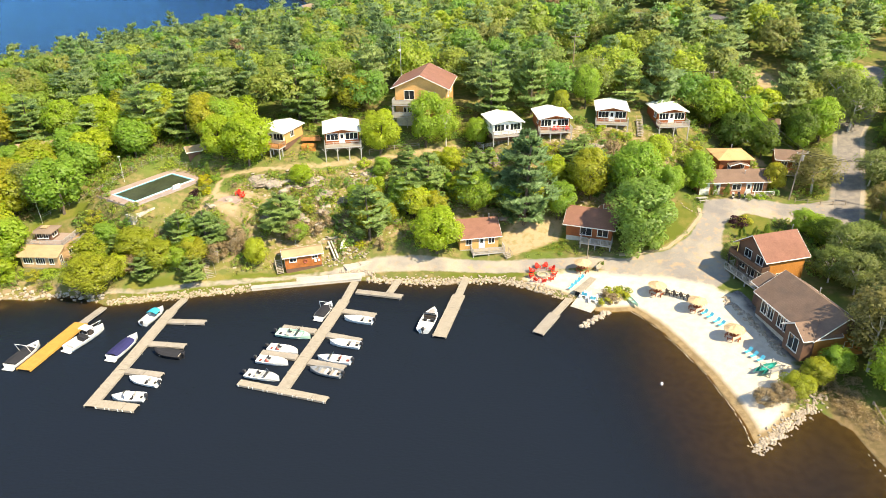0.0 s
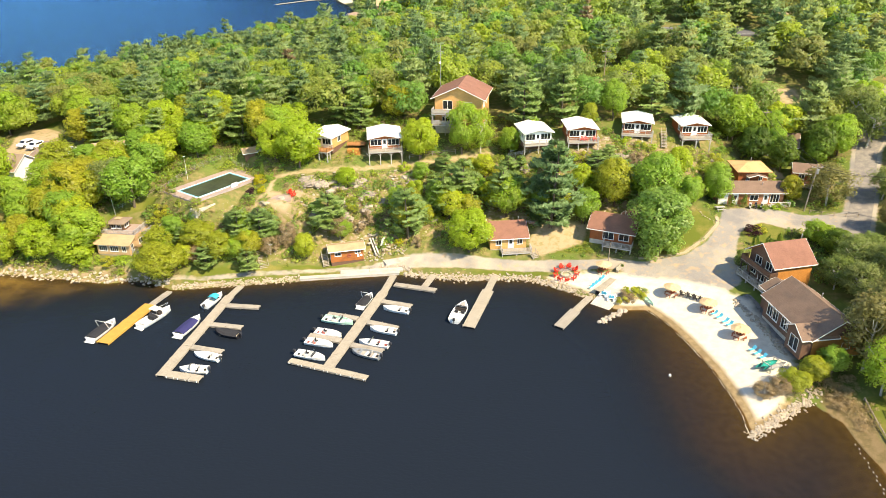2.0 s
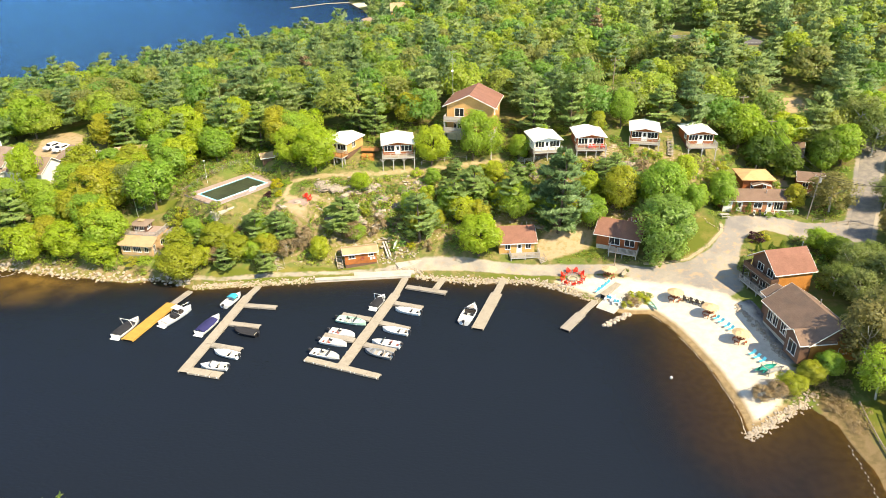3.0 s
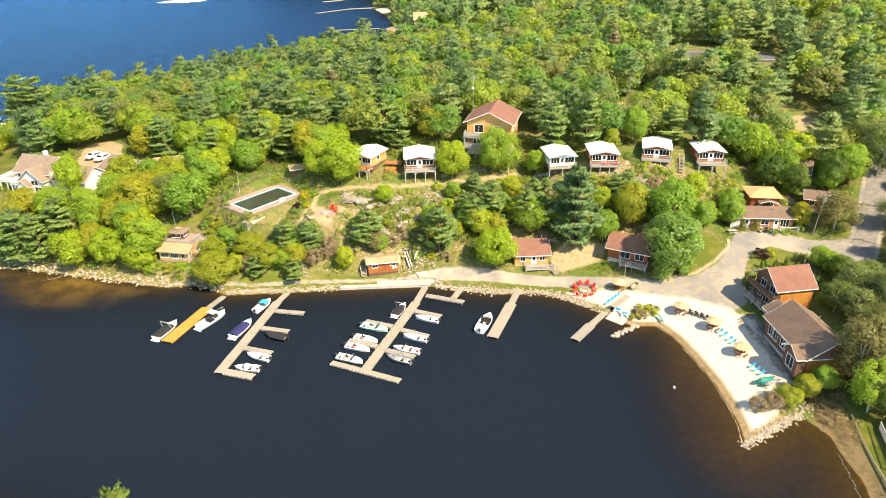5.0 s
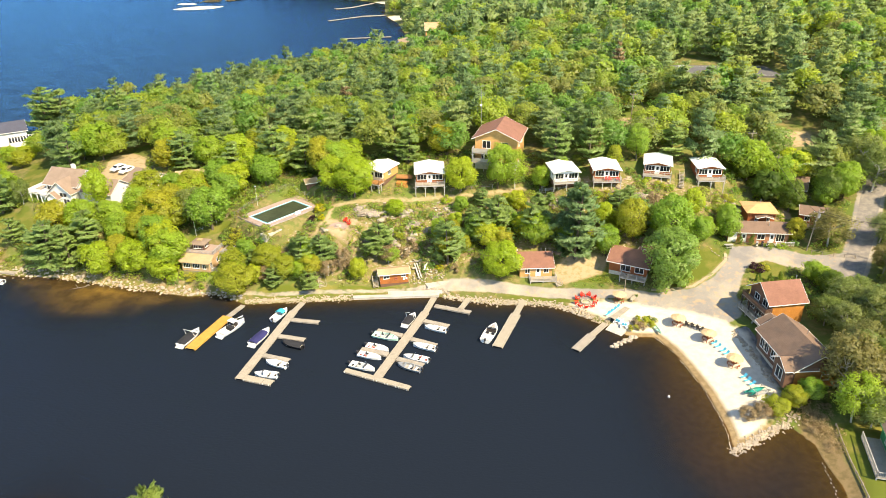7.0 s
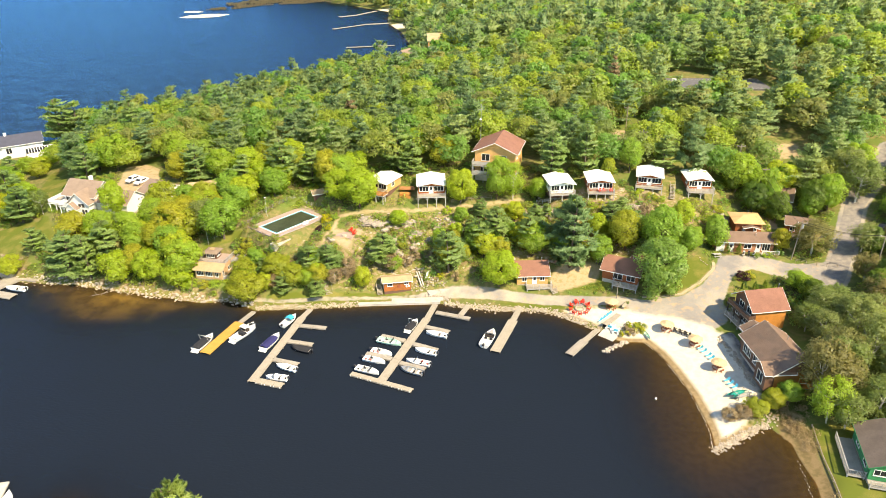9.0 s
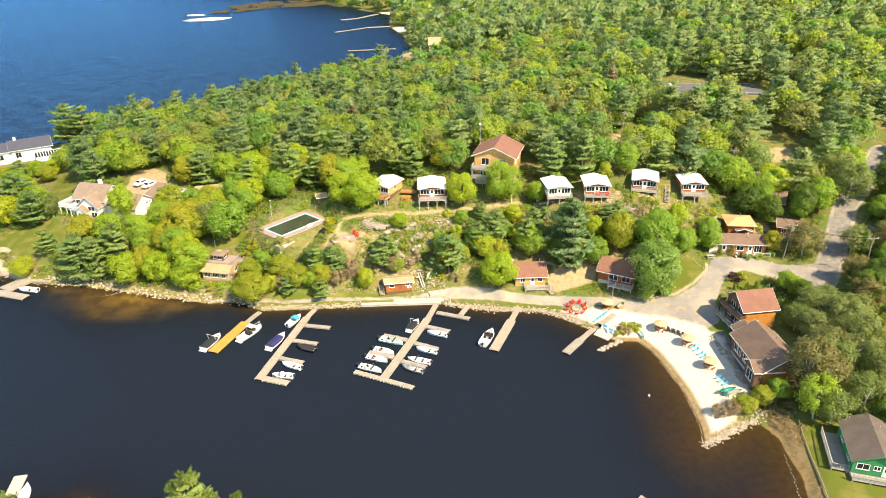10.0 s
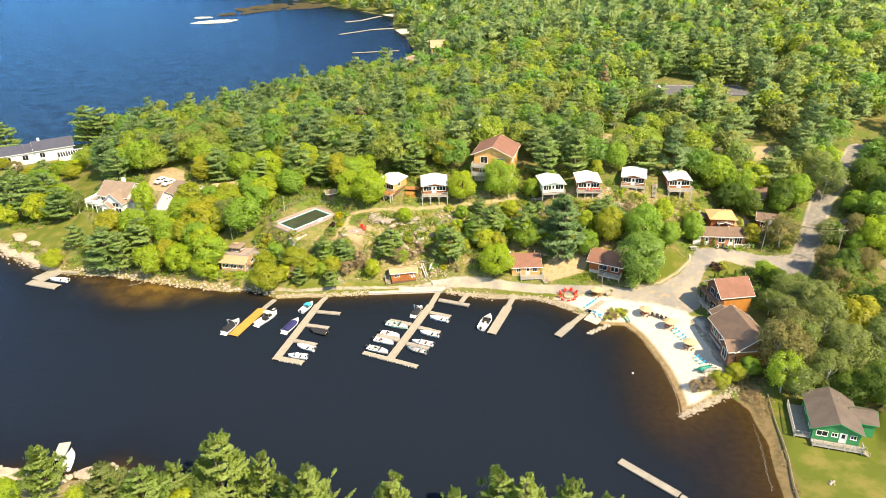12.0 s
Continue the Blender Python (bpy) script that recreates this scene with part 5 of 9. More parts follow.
def gables(h, w, d, eave, rise, ridge, wall, thick=0.18, x_off=0.0, y_off=0.0):
    half = (w if ridge == "y" else d) / 2
    ends = (0.0, d - thick) if ridge == "y" else (-w / 2, w / 2 - thick)
    for e in ends:
        bm = bmesh.new()
        prism(bm, [(-half, eave), (half, eave), (0, eave + rise - 0.02)], e, e + thick)
        if ridge == "x":
            bmesh.ops.transform(bm, matrix=pose(0, d / 2, 0) @ pose(0, 0, 0, 0, 0, 90) @ Matrix.Scale(-1, 4, (0, 1, 0)), verts=bm.verts)
        bmesh.ops.transform(bm, matrix=pose(x_off, y_off, 0), verts=bm.verts)
        bmesh.ops.recalc_face_normals(bm, faces=bm.faces)
        part("gable", bm, wall, h)


def house(name, x, y, z, yaw, w, d, high, rise, ridge, roof, wall, label, openings, over=0.5, front_over=None, fascia="trim", base=1.5, base_mat="concrete", group="", frame_mat="trim", front_wall=None):
    """A house with its front middle at x, y, the floor at z, its front looking along -y of its own."""
    h = thing(name, x, y, z, yaw, label, "house", group)
    part("foundation", boxes((-w / 2 + 0.05, w / 2 - 0.05, 0.05, d - 0.05, -base, -0.002)), base_mat, h)
    walls_of(h, w, d, high, wall, openings, frame_mat, front_wall=front_wall)
    gables(h, w, d, high, rise, ridge, wall)
    gable_roof(h, w, d, high, rise, ridge, over, roof, fascia, front_over)
    return h


def chimney(h, x, y, z0, z1, r=0.3, mat="brick"):
    part("chimney", boxes((x - r, x + r, y - r, y + r, z0, z1), (x - r - 0.05, x + r + 0.05, y - r - 0.05, y + r + 0.05, z1, z1 + 0.1)), mat, h)


def vent(h, x, y, z0, z1):
    bm = rods(((x, y, z0), (x, y, z1), 0.07))
    rod(bm, (x, y, z1), (x, y, z1 + 0.12), 0.13, 0.04)
    part("roof_vent", bm, "steel", h)


def cabin(x, y, z, yaw, low, side_wall, label, deck=2.0, deck_mat="plank", front=None, k=0.9):
    w, d, hi = 6.7 * k, 7.8 * k, 2.4
    front_open = [(0.21 * w, 0.33 * w, 0.8, 2.05, 2), (0.49 * w, 0.95, 0.02, 2.05, "door"), (0.78 * w, 0.35 * w, 0.8, 2.05, 2)]
    h = house("cabin", x, y, z, yaw, w, d, hi, 0.62, "y", "roof_white", side_wall, label, dict(front=front_open, right=[(3, 1.2, 0.9, 2.0, 1)], left=[(5, 1.2, 0.9, 2.0, 1)]),
              over=0.42, front_over=0.7, base=1.2, base_mat="log_brown", group="white-roofed cabins", front_wall=front)
    platform(h, -w / 2 - 0.3, w / 2 + 0.3, -deck, -0.01, -0.06, -low, deck_mat, "trim_grey", railing="trim_grey" if deck_mat == "plank" else "plank_red")
    return h


cabin(-35.6, 130.7, 15.9, -20, 2.6, "log_gold", "cabin with white metal roof and honey-coloured side wall on stilts", 2.6, "plank_red", "white_siding")
cabin(-21.2, 130.0, 15.9, 10, 2.4, "log_red", "cabin with white metal roof and grey deck on tall posts", k=1.0)
cabin(11.8, 130.4, 17.3, 14, 1.4, "white_siding", "small white cabin with white metal roof among shrubs", 0.9, k=0.88)
cabin(21.4, 132.2, 17.6, 5, 1.2, "log_red", "cabin with white metal roof and red chairs on its porch", 1.6)
cabin(33.8, 136.4, 17.9, -8, 0.9, "log_red", "cabin with white metal roof and low grey porch", 1.6)
cabin(46.3, 136.9, 17.3, 4, 2.4, "log_red", "cabin with white metal roof and deck on braced posts", 2.2, k=0.86)

# the lodge on the hill
lodge = house("lodge", -5.6, 137.6, 19.0, -8, 10.6, 11.0, 6.2, 2.4, "y", "roof_red", "log_gold", "two-storey lodge with red-brown shingle roof and golden siding among trees",
              dict(front=[(2.9, 2.0, 3.6, 5.4, 1), (7.5, 1.6, 3.8, 5.2, 1), (2.5, 1.6, 0.6, 1.9, 1)], right=[(3, 1.4, 3.8, 5.2, 1), (7, 1.4, 3.8, 5.2, 1)], left=[(3, 1.4, 3.8, 5.2, 1)]), over=0.8, base=2)
platform(lodge, -5.6, 0.5, -2.4, -0.01, 3.1, -1.0, "plank", "trim_grey", solid=True)
platform(lodge, -5.6, 0.5, -2.4, -0.01, 0.6, -1.0, "plank", "trim_grey", solid=True)

# cottages by the lane
cotA = house("cottage", 5.4, 109.5, 2.35, 10, 7.2, 7.0, 2.5, 1.9, "x", "roof_red", "log_gold", "small golden cottage with red-brown shingle roof and white trim",
             dict(front=[(1.7, 1.0, 0.9, 1.9, 1), (4.1, 0.95, 0.02, 2.0, "door"), (5.9, 1.0, 0.9, 1.9, 1)], right=[(3.5, 1.2, 0.9, 1.9, 1)], left=[(3.5, 1.2, 0.9, 1.9, 1)]), over=0.55)
platform(cotA, -1.6, 4.4, -2.0, -0.01, -0.08, -0.9)
vent(cotA, 2.6, 3.6, 4.3, 5.1)
cotB = house("cottage", 25.3, 110.3, 3.9, -20, 8.2, 7.0, 2.5, 1.9, "x", "roof_red", "log_red", "red-brown cottage with shingle roof half hidden by a large tree",
             dict(front=[(3.6, 2.0, 0.5, 2.1, 1), (6.6, 1.8, 0.6, 2.0, 1)], left=[(3.5, 1.2, 0.9, 1.9, 1)]), over=0.6)
platform(cotB, -1.2, 4.4, -2.2, -0.01, -0.08, -1.2)
gable_roof(cotB, 3.0, 2.6, 3.4, 1.0, "y", 0.3, "roof_red", y_off=4.6, x_off=2.4)
part("dormer_wall", boxes((1.0, 3.8, 4.7, 7.1, 2.5, 3.38)), "log_red", cotB)
vent(cotB, 1.8, 3.8, 4.3, 5.2)

# boat shed at the landing
shed = house("boat_shed", -25.7, 104.3, 1.6, 17, 6.3, 2.9, 2.45, 0.45, "x", "roof_tan", "log_rust", "rust-brown boat shed with tan roof and life ring by the landing",
             dict(front=[(1.4, 1.1, 1.3, 1.9, 1), (5.2, 0.9, 1.5, 2.0, 1)], left=[(1.4, 0.9, 0.02, 1.95, "door")]), over=0.45, base_mat="log_brown")
ring = bmesh.new()
for i in range(16):
    a, b = 2 * math.pi * i / 16, 2 * math.pi * (i + 1) / 16
    rod(ring, (0.35 + 0.3 * math.cos(a), -0.1, 1.15 + 0.3 * math.sin(a)), (0.35 + 0.3 * math.cos(b), -0.1, 1.15 + 0.3 * math.sin(b)), 0.07)
part("life_ring", ring, "seat_red", shed)
part("box_hatch", boxes((1.9, 2.3, -0.14, -0.003, 0.7, 1.2), (2.5, 2.9, -0.14, -0.003, 0.8, 1.2)), "trim", shed)

# brick row building, the gold-roofed house behind it and two dark ones
row = house("motel", 55.2, 122.0, 7.35, 2, 13.2, 5.6, 2.7, 1.3, "x", "roof_brown", "brick", "low brick building with brown shingle roof beside the gravel lot",
            dict(front=[(0.9, 1.0, 0.9, 2.1, 1), (3.4, 1.0, 0.02, 2.1, "door"), (7.2, 1.6, 0.9, 2.0, 1), (9.6, 0.9, 0.02, 2.1, "door"), (11.4, 1.7, 0.5, 2.2, 2)], right=[(2.8, 1.6, 0.8, 2.0, 1)]), over=0.5)
part("porch_wall", boxes((-6.6, -4.7, -0.06, -0.003, 0, 2.6)), "white_siding", row)
vent(row, 2.5, 1.6, 3.4, 4.2)
platform(row, 3.6, 7.6, -1.4, -0.01, 0.0, -0.4, "plank", "trim", railing="trim", open_sides=("right",))


def hip_roof(h, w, d, eave, rise, over, mat, x_off=0.0, y_off=0.0, name="roof"):
    bm = bmesh.new()
    a, b, c, e = x_off - w / 2 - over, x_off + w / 2 + over, y_off - over, y_off + d + over
    k = min(b - a, e - c) * 0.42
    lo = [bm.verts.new(v) for v in ((a, c, eave), (b, c, eave), (b, e, eave), (a, e, eave))]
    mid = [bm.verts.new((v.co.x, v.co.y, eave + 0.16)) for v in lo]
    if b - a >= e - c:
        r0, r1 = bm.verts.new((a + k, (c + e) / 2, eave + rise)), bm.verts.new((b - k, (c + e) / 2, eave + rise))
        tops = [(mid[0], mid[1], r1, r0), (mid[1], mid[2], r1), (mid[2], mid[3], r0, r1), (mid[3], mid[0], r0)]
    else:
        r0, r1 = bm.verts.new(((a + b) / 2, c + k, eave + rise)), bm.verts.new(((a + b) / 2, e - k, eave + rise))
        tops = [(mid[0], mid[1], r0), (mid[1], mid[2], r1, r0), (mid[2], mid[3], r1), (mid[3], mid[0], r0, r1)]
    for t in tops:
        bm.faces.new(t)
    bm.faces.new(lo[::-1])
    for i in range(4):
        j = (i + 1) % 4
        bm.faces.new((lo[i], lo[j], mid[j], mid[i]))
    return part(name, bm, mat, h)


gold = thing("house", 56.6, 126.6, 10.0, 0, "house with golden tan hip roof and red-brown walls", "house")
part("foundation", boxes((-2.9, 2.9, 0.05, 5.95, -2.5, -0.002)), "concrete", gold)
walls_of(gold, 6.0, 6.0, 2.8, "log_red", dict(front=[(2.0, 0.6, 0.9, 2.1, 1), (4.6, 0.6, 0.9, 2.1, 1)], right=[(3, 1.2, 0.9, 2.0, 1)]))
hip_roof(gold, 6.0, 6.0, 2.8, 1.1, 0.6, "roof_gold")
gable_roof(gold, 3.4, 1.6, 2.0, 0.5, "y", 0.2, "roof_brown", y_off=-1.4, x_off=0.4)
vent(gold, 0.6, 4.3, 3.6, 4.4)

brown = house("house", 69.0, 128.8, 9.4, -14, 5.6, 5.0, 2.5, 1.1, "x", "roof_brown", "log_red", "small red-brown house with brown roof behind the utility pole",
              dict(front=[(1.4, 1.0, 0.9, 1.9, 1), (3.6, 1.0, 0.9, 1.9, 1)], right=[(2.5, 1, 0.9, 1.9, 1)]))
platform(brown, -1.5, 2.8, -1.8, -0.01, -0.08, -0.9)
house("house", 65.5, 140.5, 11.6, -20, 9.0, 7.0, 2.7, 2.0, "x", "roof_brown", "log_brown", "dark brown house in deep shade under tall trees",
             dict(front=[(1.5, 1.0, 0.9, 2.0, 1), (4.0, 0.95, 0.02, 2.1, "door"), (6.6, 1.8, 0.9, 2.0, 1)]))

# tall chalet by the lot
# front wall coloured dark brown: the shade on that side is painted in
chalet = house("chalet", 49.0, 96.1, 3.5, -74, 7.2, 6.9, 4.75, 2.65, "y", "roof_red", "log_orange", "tall chalet with red-brown roof, orange side wall and balcony front darkened for shade",
               dict(front=[(1.5, 1.4, 0.7, 2.0, 1), (3.8, 1.6, 0.3, 2.1, 1), (6.1, 1.4, 0.7, 2.0, 1), (2.4, 1.5, 3.0, 4.3, 1), (5.2, 1.5, 3.0, 4.3, 1)], right=[(2.5, 1.2, 0.9, 2.0, 1)]), over=0.5, front_over=0.9, base=2.0, front_wall="log_brown")
# thin sheet that carries the painted shade up the gable
part("gable_cladding", prism(bmesh.new(), [(-3.4, 4.77), (3.4, 4.77), (0, 7.25)], -0.03, -0.003), "log_brown", chalet)
platform(chalet, -4.0, 4.0, -1.5, -0.01, 2.75, 0.0, "plank_grey", "trim_dark", solid=True, railing="log_brown", open_sides=("left", "right"))
platform(chalet, -4.0, 4.0, -1.9, -0.01, 0.1, -1.0, "plank_grey", "trim_grey", open_sides=("left", "right"))
vent(chalet, -0.3, 6.8, 7.2, 8.2)

# beach hall with its gabled bay
hall = house("beach_hall", 47.7, 80.6, 2.3, -79, 12.6, 8.2, 3.8, 2.7, "x", "roof_brown", "log_brown", "long brown beach hall with brown shingle roof and white-framed windows",
             dict(front=[(1.7, 1.2, 1.0, 2.8, 1), (3.3, 1.2, 1.0, 2.8, 1), (5.6, 1.2, 1.0, 2.8, 1), (7.2, 1.2, 1.0, 2.8, 1)], right=[(5.5, 1.3, 1.4, 2.4, 1)]), over=0.6)
BAY_X = 4.3
walls_of(hall, 3.8, 1.5, 3.8, "log_brown", dict(front=[(1.9, 1.9, 0.8, 2.9, 1)]), x_off=BAY_X, y_off=-1.5)
part("bay_gable", prism(bmesh.new(), [(BAY_X - 1.9, 3.8), (BAY_X + 1.9, 3.8), (BAY_X, 5.0)], -1.5, -1.3), "log_brown", hall)
gable_roof(hall, 3.8, 5.0, 3.8, 1.25, "y", 0.5, "roof_brown", y_off=-1.5, x_off=BAY_X)
gable_roof(hall, 3.6, 4.5, 3.6, 1.2, "x", 0.4, "roof_brown", x_off=-7.6, y_off=1.2)
part("entry_walls", boxes((-9.3, -6.31, 1.4, 5.5, -0.6, 3.58)), "log_brown", hall)
part("wall_cladding", boxes((6.31, 6.34, 0.1, 8.1, 0.0, 3.7)), "log_orange", hall)
vent(hall, -1.5, 6.0, 5.2, 6.3)

# green house on the lawn
green = house("green_house", 61.1, 53.4, 1.9, -9, 7.6, 9.9, 2.6, 1.7, "y", "roof_darkbrown", "green_siding", "green clapboard house with weathered brown roof on the lawn",
              dict(front=[(1.5, 1.7, 1.0, 2.0, 1), (3.5, 0.85, 1.2, 1.9, 1), (4.9, 0.95, 0.02, 2.05, "door"), (6.5, 0.85, 1.2, 1.9, 1)], left=[(3, 1.6, 0.8, 2.0, 1), (7.4, 1.6, 0.8, 2.0, 1)]), over=0.5, base=0.9, fascia="green_siding")
platform(green, -3.8, 4.3, -1.5, -0.01, -0.1, -0.9, "plank_grey", "trim_grey", open_sides=("right",))
platform(green, -6.5, -3.9, 0.4, 9.4, -0.1, -0.9, "plank_grey", "trim_grey", open_sides=("left",))
gable_roof(green, 4.0, 4.4, 2.2, 1.1, "x", 0.35, "roof_darkbrown", "green_siding", x_off=5.1, y_off=4.0)
part("side_wing", boxes((3.82, 7.0, 4.0, 8.4, -0.9, 2.2)), "green_siding", green)
vent(green, 0.8, 6.5, 4.0, 5.0)

# white house above the west shore, with its garage and rear wing
white = house("white_house", -115.0, 123.3, 9.2, -8, 9.4, 8.0, 5.1, 2.8, "x", "roof_umber", "white_siding", "large white two-storey house with brown roof, gables and balcony",
              dict(front=[(1.1, 1.3, 3.2, 4.4, 1), (1.1, 1.4, 0.8, 2.1, 1), (8.6, 1.0, 0.8, 2.0, 1)], left=[(2.6, 1.4, 3.2, 4.4, 1), (5.4, 1.4, 0.4, 2.1, 1)], right=[(4, 1.4, 3.3, 4.4, 1)]), over=0.6)
walls_of(white, 6.2, 2.4, 4.0, "white_siding", dict(front=[(1.6, 1.8, 0.6, 2.2, 2), (4.6, 1.8, 0.6, 2.2, 1), (3.9, 2.0, 2.7, 3.8, 1)], right=[(1.2, 1.2, 0.7, 2.0, 1)]), x_off=1.6, y_off=-2.4)
part("bay_gable", prism(bmesh.new(), [(-1.5, 4.0), (4.7, 4.0), (1.6, 6.6)], -2.4, -2.2), "white_siding", white)
gable_roof(white, 6.2, 6.4, 4.0, 2.65, "y", 0.5, "roof_umber", y_off=-2.4, x_off=1.6)
part("porch_gable", prism(bmesh.new(), [(-1.5, 2.7), (1.7, 2.7), (0.1, 4.1)], -3.7, -3.5), "white_siding", white)
walls_of(white, 3.2, 1.25, 2.7, "white_siding", dict(front=[(1.6, 2.0, 0.5, 2.2, 2)]), x_off=0.1, y_off=-3.7)
gable_roof(white, 3.2, 0.9, 2.7, 1.4, "y", 0.35, "roof_umber", y_off=-3.7, x_off=0.1)
platform(white, -9.0, -4.72, -1.6, 4.2, 2.7, -0.8, "plank_grey", "trim", railing="trim", solid=True)
platform(white, -4.7, -1.6, -2.6, -0.02, 2.7, -0.8, "plank_grey", "trim", railing="trim", open_sides=("left",), solid=True)
chimney(white, 0.9, 4.6, 7.2, 8.8, 0.4, "trim")
house("garage_wing", -105.85, 122.4, 9.8, -8, 10.0, 7.4, 3.0, 2.4, "x", "roof_umber", "white_siding", "white gabled garage wing with brown roof",
               dict(front=[(7.4, 1.4, 0.9, 2.0, 1)], right=[(5.0, 0.7, 2.4, 3.4 - 0.42, 1), (6.2, 0.7, 2.4, 3.4 - 0.42, 1)]), over=0.45, base=2.5)
house("annexe", -98.9, 128.8, 10.2, -25, 7.6, 9.0, 3.0, 2.1, "x", "roof_umber", "white_siding", "white rear wing with brown roof above the driveway", dict(front=[(6.4, 1.0, 1.0, 2.2, 1)], right=[(4, 1.2, 1.0, 2.2, 1)]), over=0.45, base=2.5)

# long slate-roofed house on the far bank: two roofs of unequal height and a glass-roofed sunroom
slate = house("lake_house", -169.6, 174.0, 6.5, 40, 12.4, 11.0, 4.4, 2.1, "x", "roof_grey", "white_siding", "long white house with slate-grey roof by the wide lake",
              dict(front=[(2.0, 1.6, 1.6, 3.4, 1)], right=[(4, 2, 1.8, 3.4, 1)]), over=0.6, base=3)
walls_of(slate, 17.0, 9.4, 4.1, "white_siding", dict(front=[(3, 1.8, 1.4, 3.2, 1), (8, 1.8, 1.4, 3.2, 1), (13.5, 1.8, 1.4, 3.2, 1)]), x_off=-14.71, y_off=0.6, low=-1.0)
gable_roof(slate, 17.0, 9.4, 4.1, 1.9, "x", 0.5, "roof_grey", x_off=-14.9, y_off=0.6)
part("sunroom_frame", boxes((0.6, 9.2, -3.0, -2.8, -1.0, 1.5), (9.0, 9.2, -2.79, 0.6, -1.0, 1.5), (0.6, 0.8, -2.79, -0.01, -1.0, 1.5), (6.25, 9.2, 0.61, 0.8, -1.0, 2.5)), "white_siding", slate)
for i in range(10):
    part("roof_pane", box(bmesh.new(), 0.66 + i * 0.86, 1.3 + i * 0.86, 0, 3.2, -0.04, 0.04, pose(0, -3.05, 1.56, 17)), "glass", slate)
    part("glazing_bar", box(bmesh.new(), 1.31 + i * 0.86, 1.51 + i * 0.86, 0, 3.2, -0.05, 0.08, pose(0, -3.05, 1.56, 17)), "trim", slate)
chimney(slate, -4.2, 5.5, 6.0, 7.4, 0.4, "trim")
part("roof_vent", rods(((-9.5, 3.4, 4.6), (-9.5, 3.4, 6.6), 0.12)), "steel", slate)

# roofs among the eastern and northern trees
house("house", 91.5, 107.5, 6.5, -80, 9, 8, 2.6, 2.0, "x", "roof_tan", "log_brown", "house with orange-tan roof among trees by the road", dict(front=[(2, 1.2, 0.9, 2, 1), (6, 1.2, 0.9, 2, 1)]))
house("house", -47, 338, height(-47, 338) + 3.5, 10, 12, 8, 3, 3, "x", "roof_tan", "log_gold", "far house with tan roof among trees", {})
house("house", -61, 303, height(-61, 303) + 2.5, -25, 6, 7, 3, 3.0, "y", "roof_umber", "white_siding", "far white gabled house among trees", dict(front=[(3.5, 2, 1, 2.2, 1)]))
house("hut", -128, 183, height(-128, 183) + 0.4, 20, 6, 4, 2.6, 1.2, "x", "roof_grey", "white_siding", "small white hut with grey roof in a clearing", dict(front=[(3, 1.4, 0.9, 2, 1)]))
house("hut", -82.5, 128.5, 12.8, 25, 6, 5, 2.5, 1.2, "x", "roof_tan", "white_siding", "small white hut with mossy tan roof among trees", dict(right=[(2.5, 1.2, 0.9, 2, 1)]))

# pavilion on the west shore: sunroom, roof terrace and lantern
pav = thing("shore_pavilion", -71.0, 102.5, 2.9, -4, "orange shore pavilion with tan sunroom roof, terrace and small lantern roof", "pavilion")
pav.matrix_basis = pav.matrix_basis @ Matrix.Diagonal((0.84, 0.84, 0.98, 1))
part("foundation", boxes((-3.9, 3.9, 0.1, 8.4, -3.0, -0.002)), "concrete", pav)
walls_of(pav, 8.0, 8.5, 2.3, "log_tan", dict(front=[(1.5, 1.9, 0.8, 1.9, 3), (4.2, 1.9, 0.8, 1.9, 3), (6.6, 0.9, 0.8, 1.9, 1)], right=[(1.2, 0.9, 0.4, 2.0, 1), (5, 1.6, 0.9, 1.9, 1)]))
bm = bmesh.new()
prism(bm, [(-0.7, 2.25), (2.6, 3.3), (2.6, 3.46), (-0.7, 2.41)], -4.6, 4.6)
bmesh.ops.transform(bm, matrix=pose(0, 0, 0, 0, 0, 90) @ Matrix.Scale(-1, 4, (0, 1, 0)), verts=bm.verts)
bmesh.ops.recalc_face_normals(bm, faces=bm.faces)
part("sunroom_roof", bm, "roof_tan", pav)
part("terrace_fascia", boxes((-4.2, 4.2, 2.61, 8.7, 2.31, 3.25)), "log_tan", pav)
part("terrace", boxes((-4.2, 4.2, 2.62, 8.7, 3.26, 3.36)), "paver", pav)
rail(pav, [(-4.1, 8.6), (-4.1, 2.75), (4.1, 2.75), (4.1, 8.6)], 3.36, "trim_grey")
walls_of(pav, 3.4, 3.0, 4.9, "log_brown", dict(front=[(1.0, 1.0, 3.9, 4.7, 1), (2.4, 1.0, 3.9, 4.7, 1)], right=[(1.5, 1.6, 3.9, 4.7, 1)]), low=3.37, x_off=-1.2, y_off=4.6)
hip_roof(pav, 3.4, 3.0, 4.9, 0.6, 0.6, "roof_umber", -1.2, 4.6, "lantern_roof")
hip_roof(pav, 0.9, 0.8, 5.5, 0.35, 0.25, "roof_tan", -1.2, 5.7, "lantern_cap")
part("lantern_cap_wall", boxes((-1.65, -0.75, 5.7, 6.5, 5.2, 5.5)), "log_tan", pav)
platform(pav, 4.3, 8.0, 5.5, 10.5, 2.9, 0.6, "plank_grey", "trim_grey", open_sides=("right",))
platform(pav, 4.1, 6.4, 0.5, 2.6, 0.2, -1.5, "plank_grey", "trim_grey", open_sides=("right",))


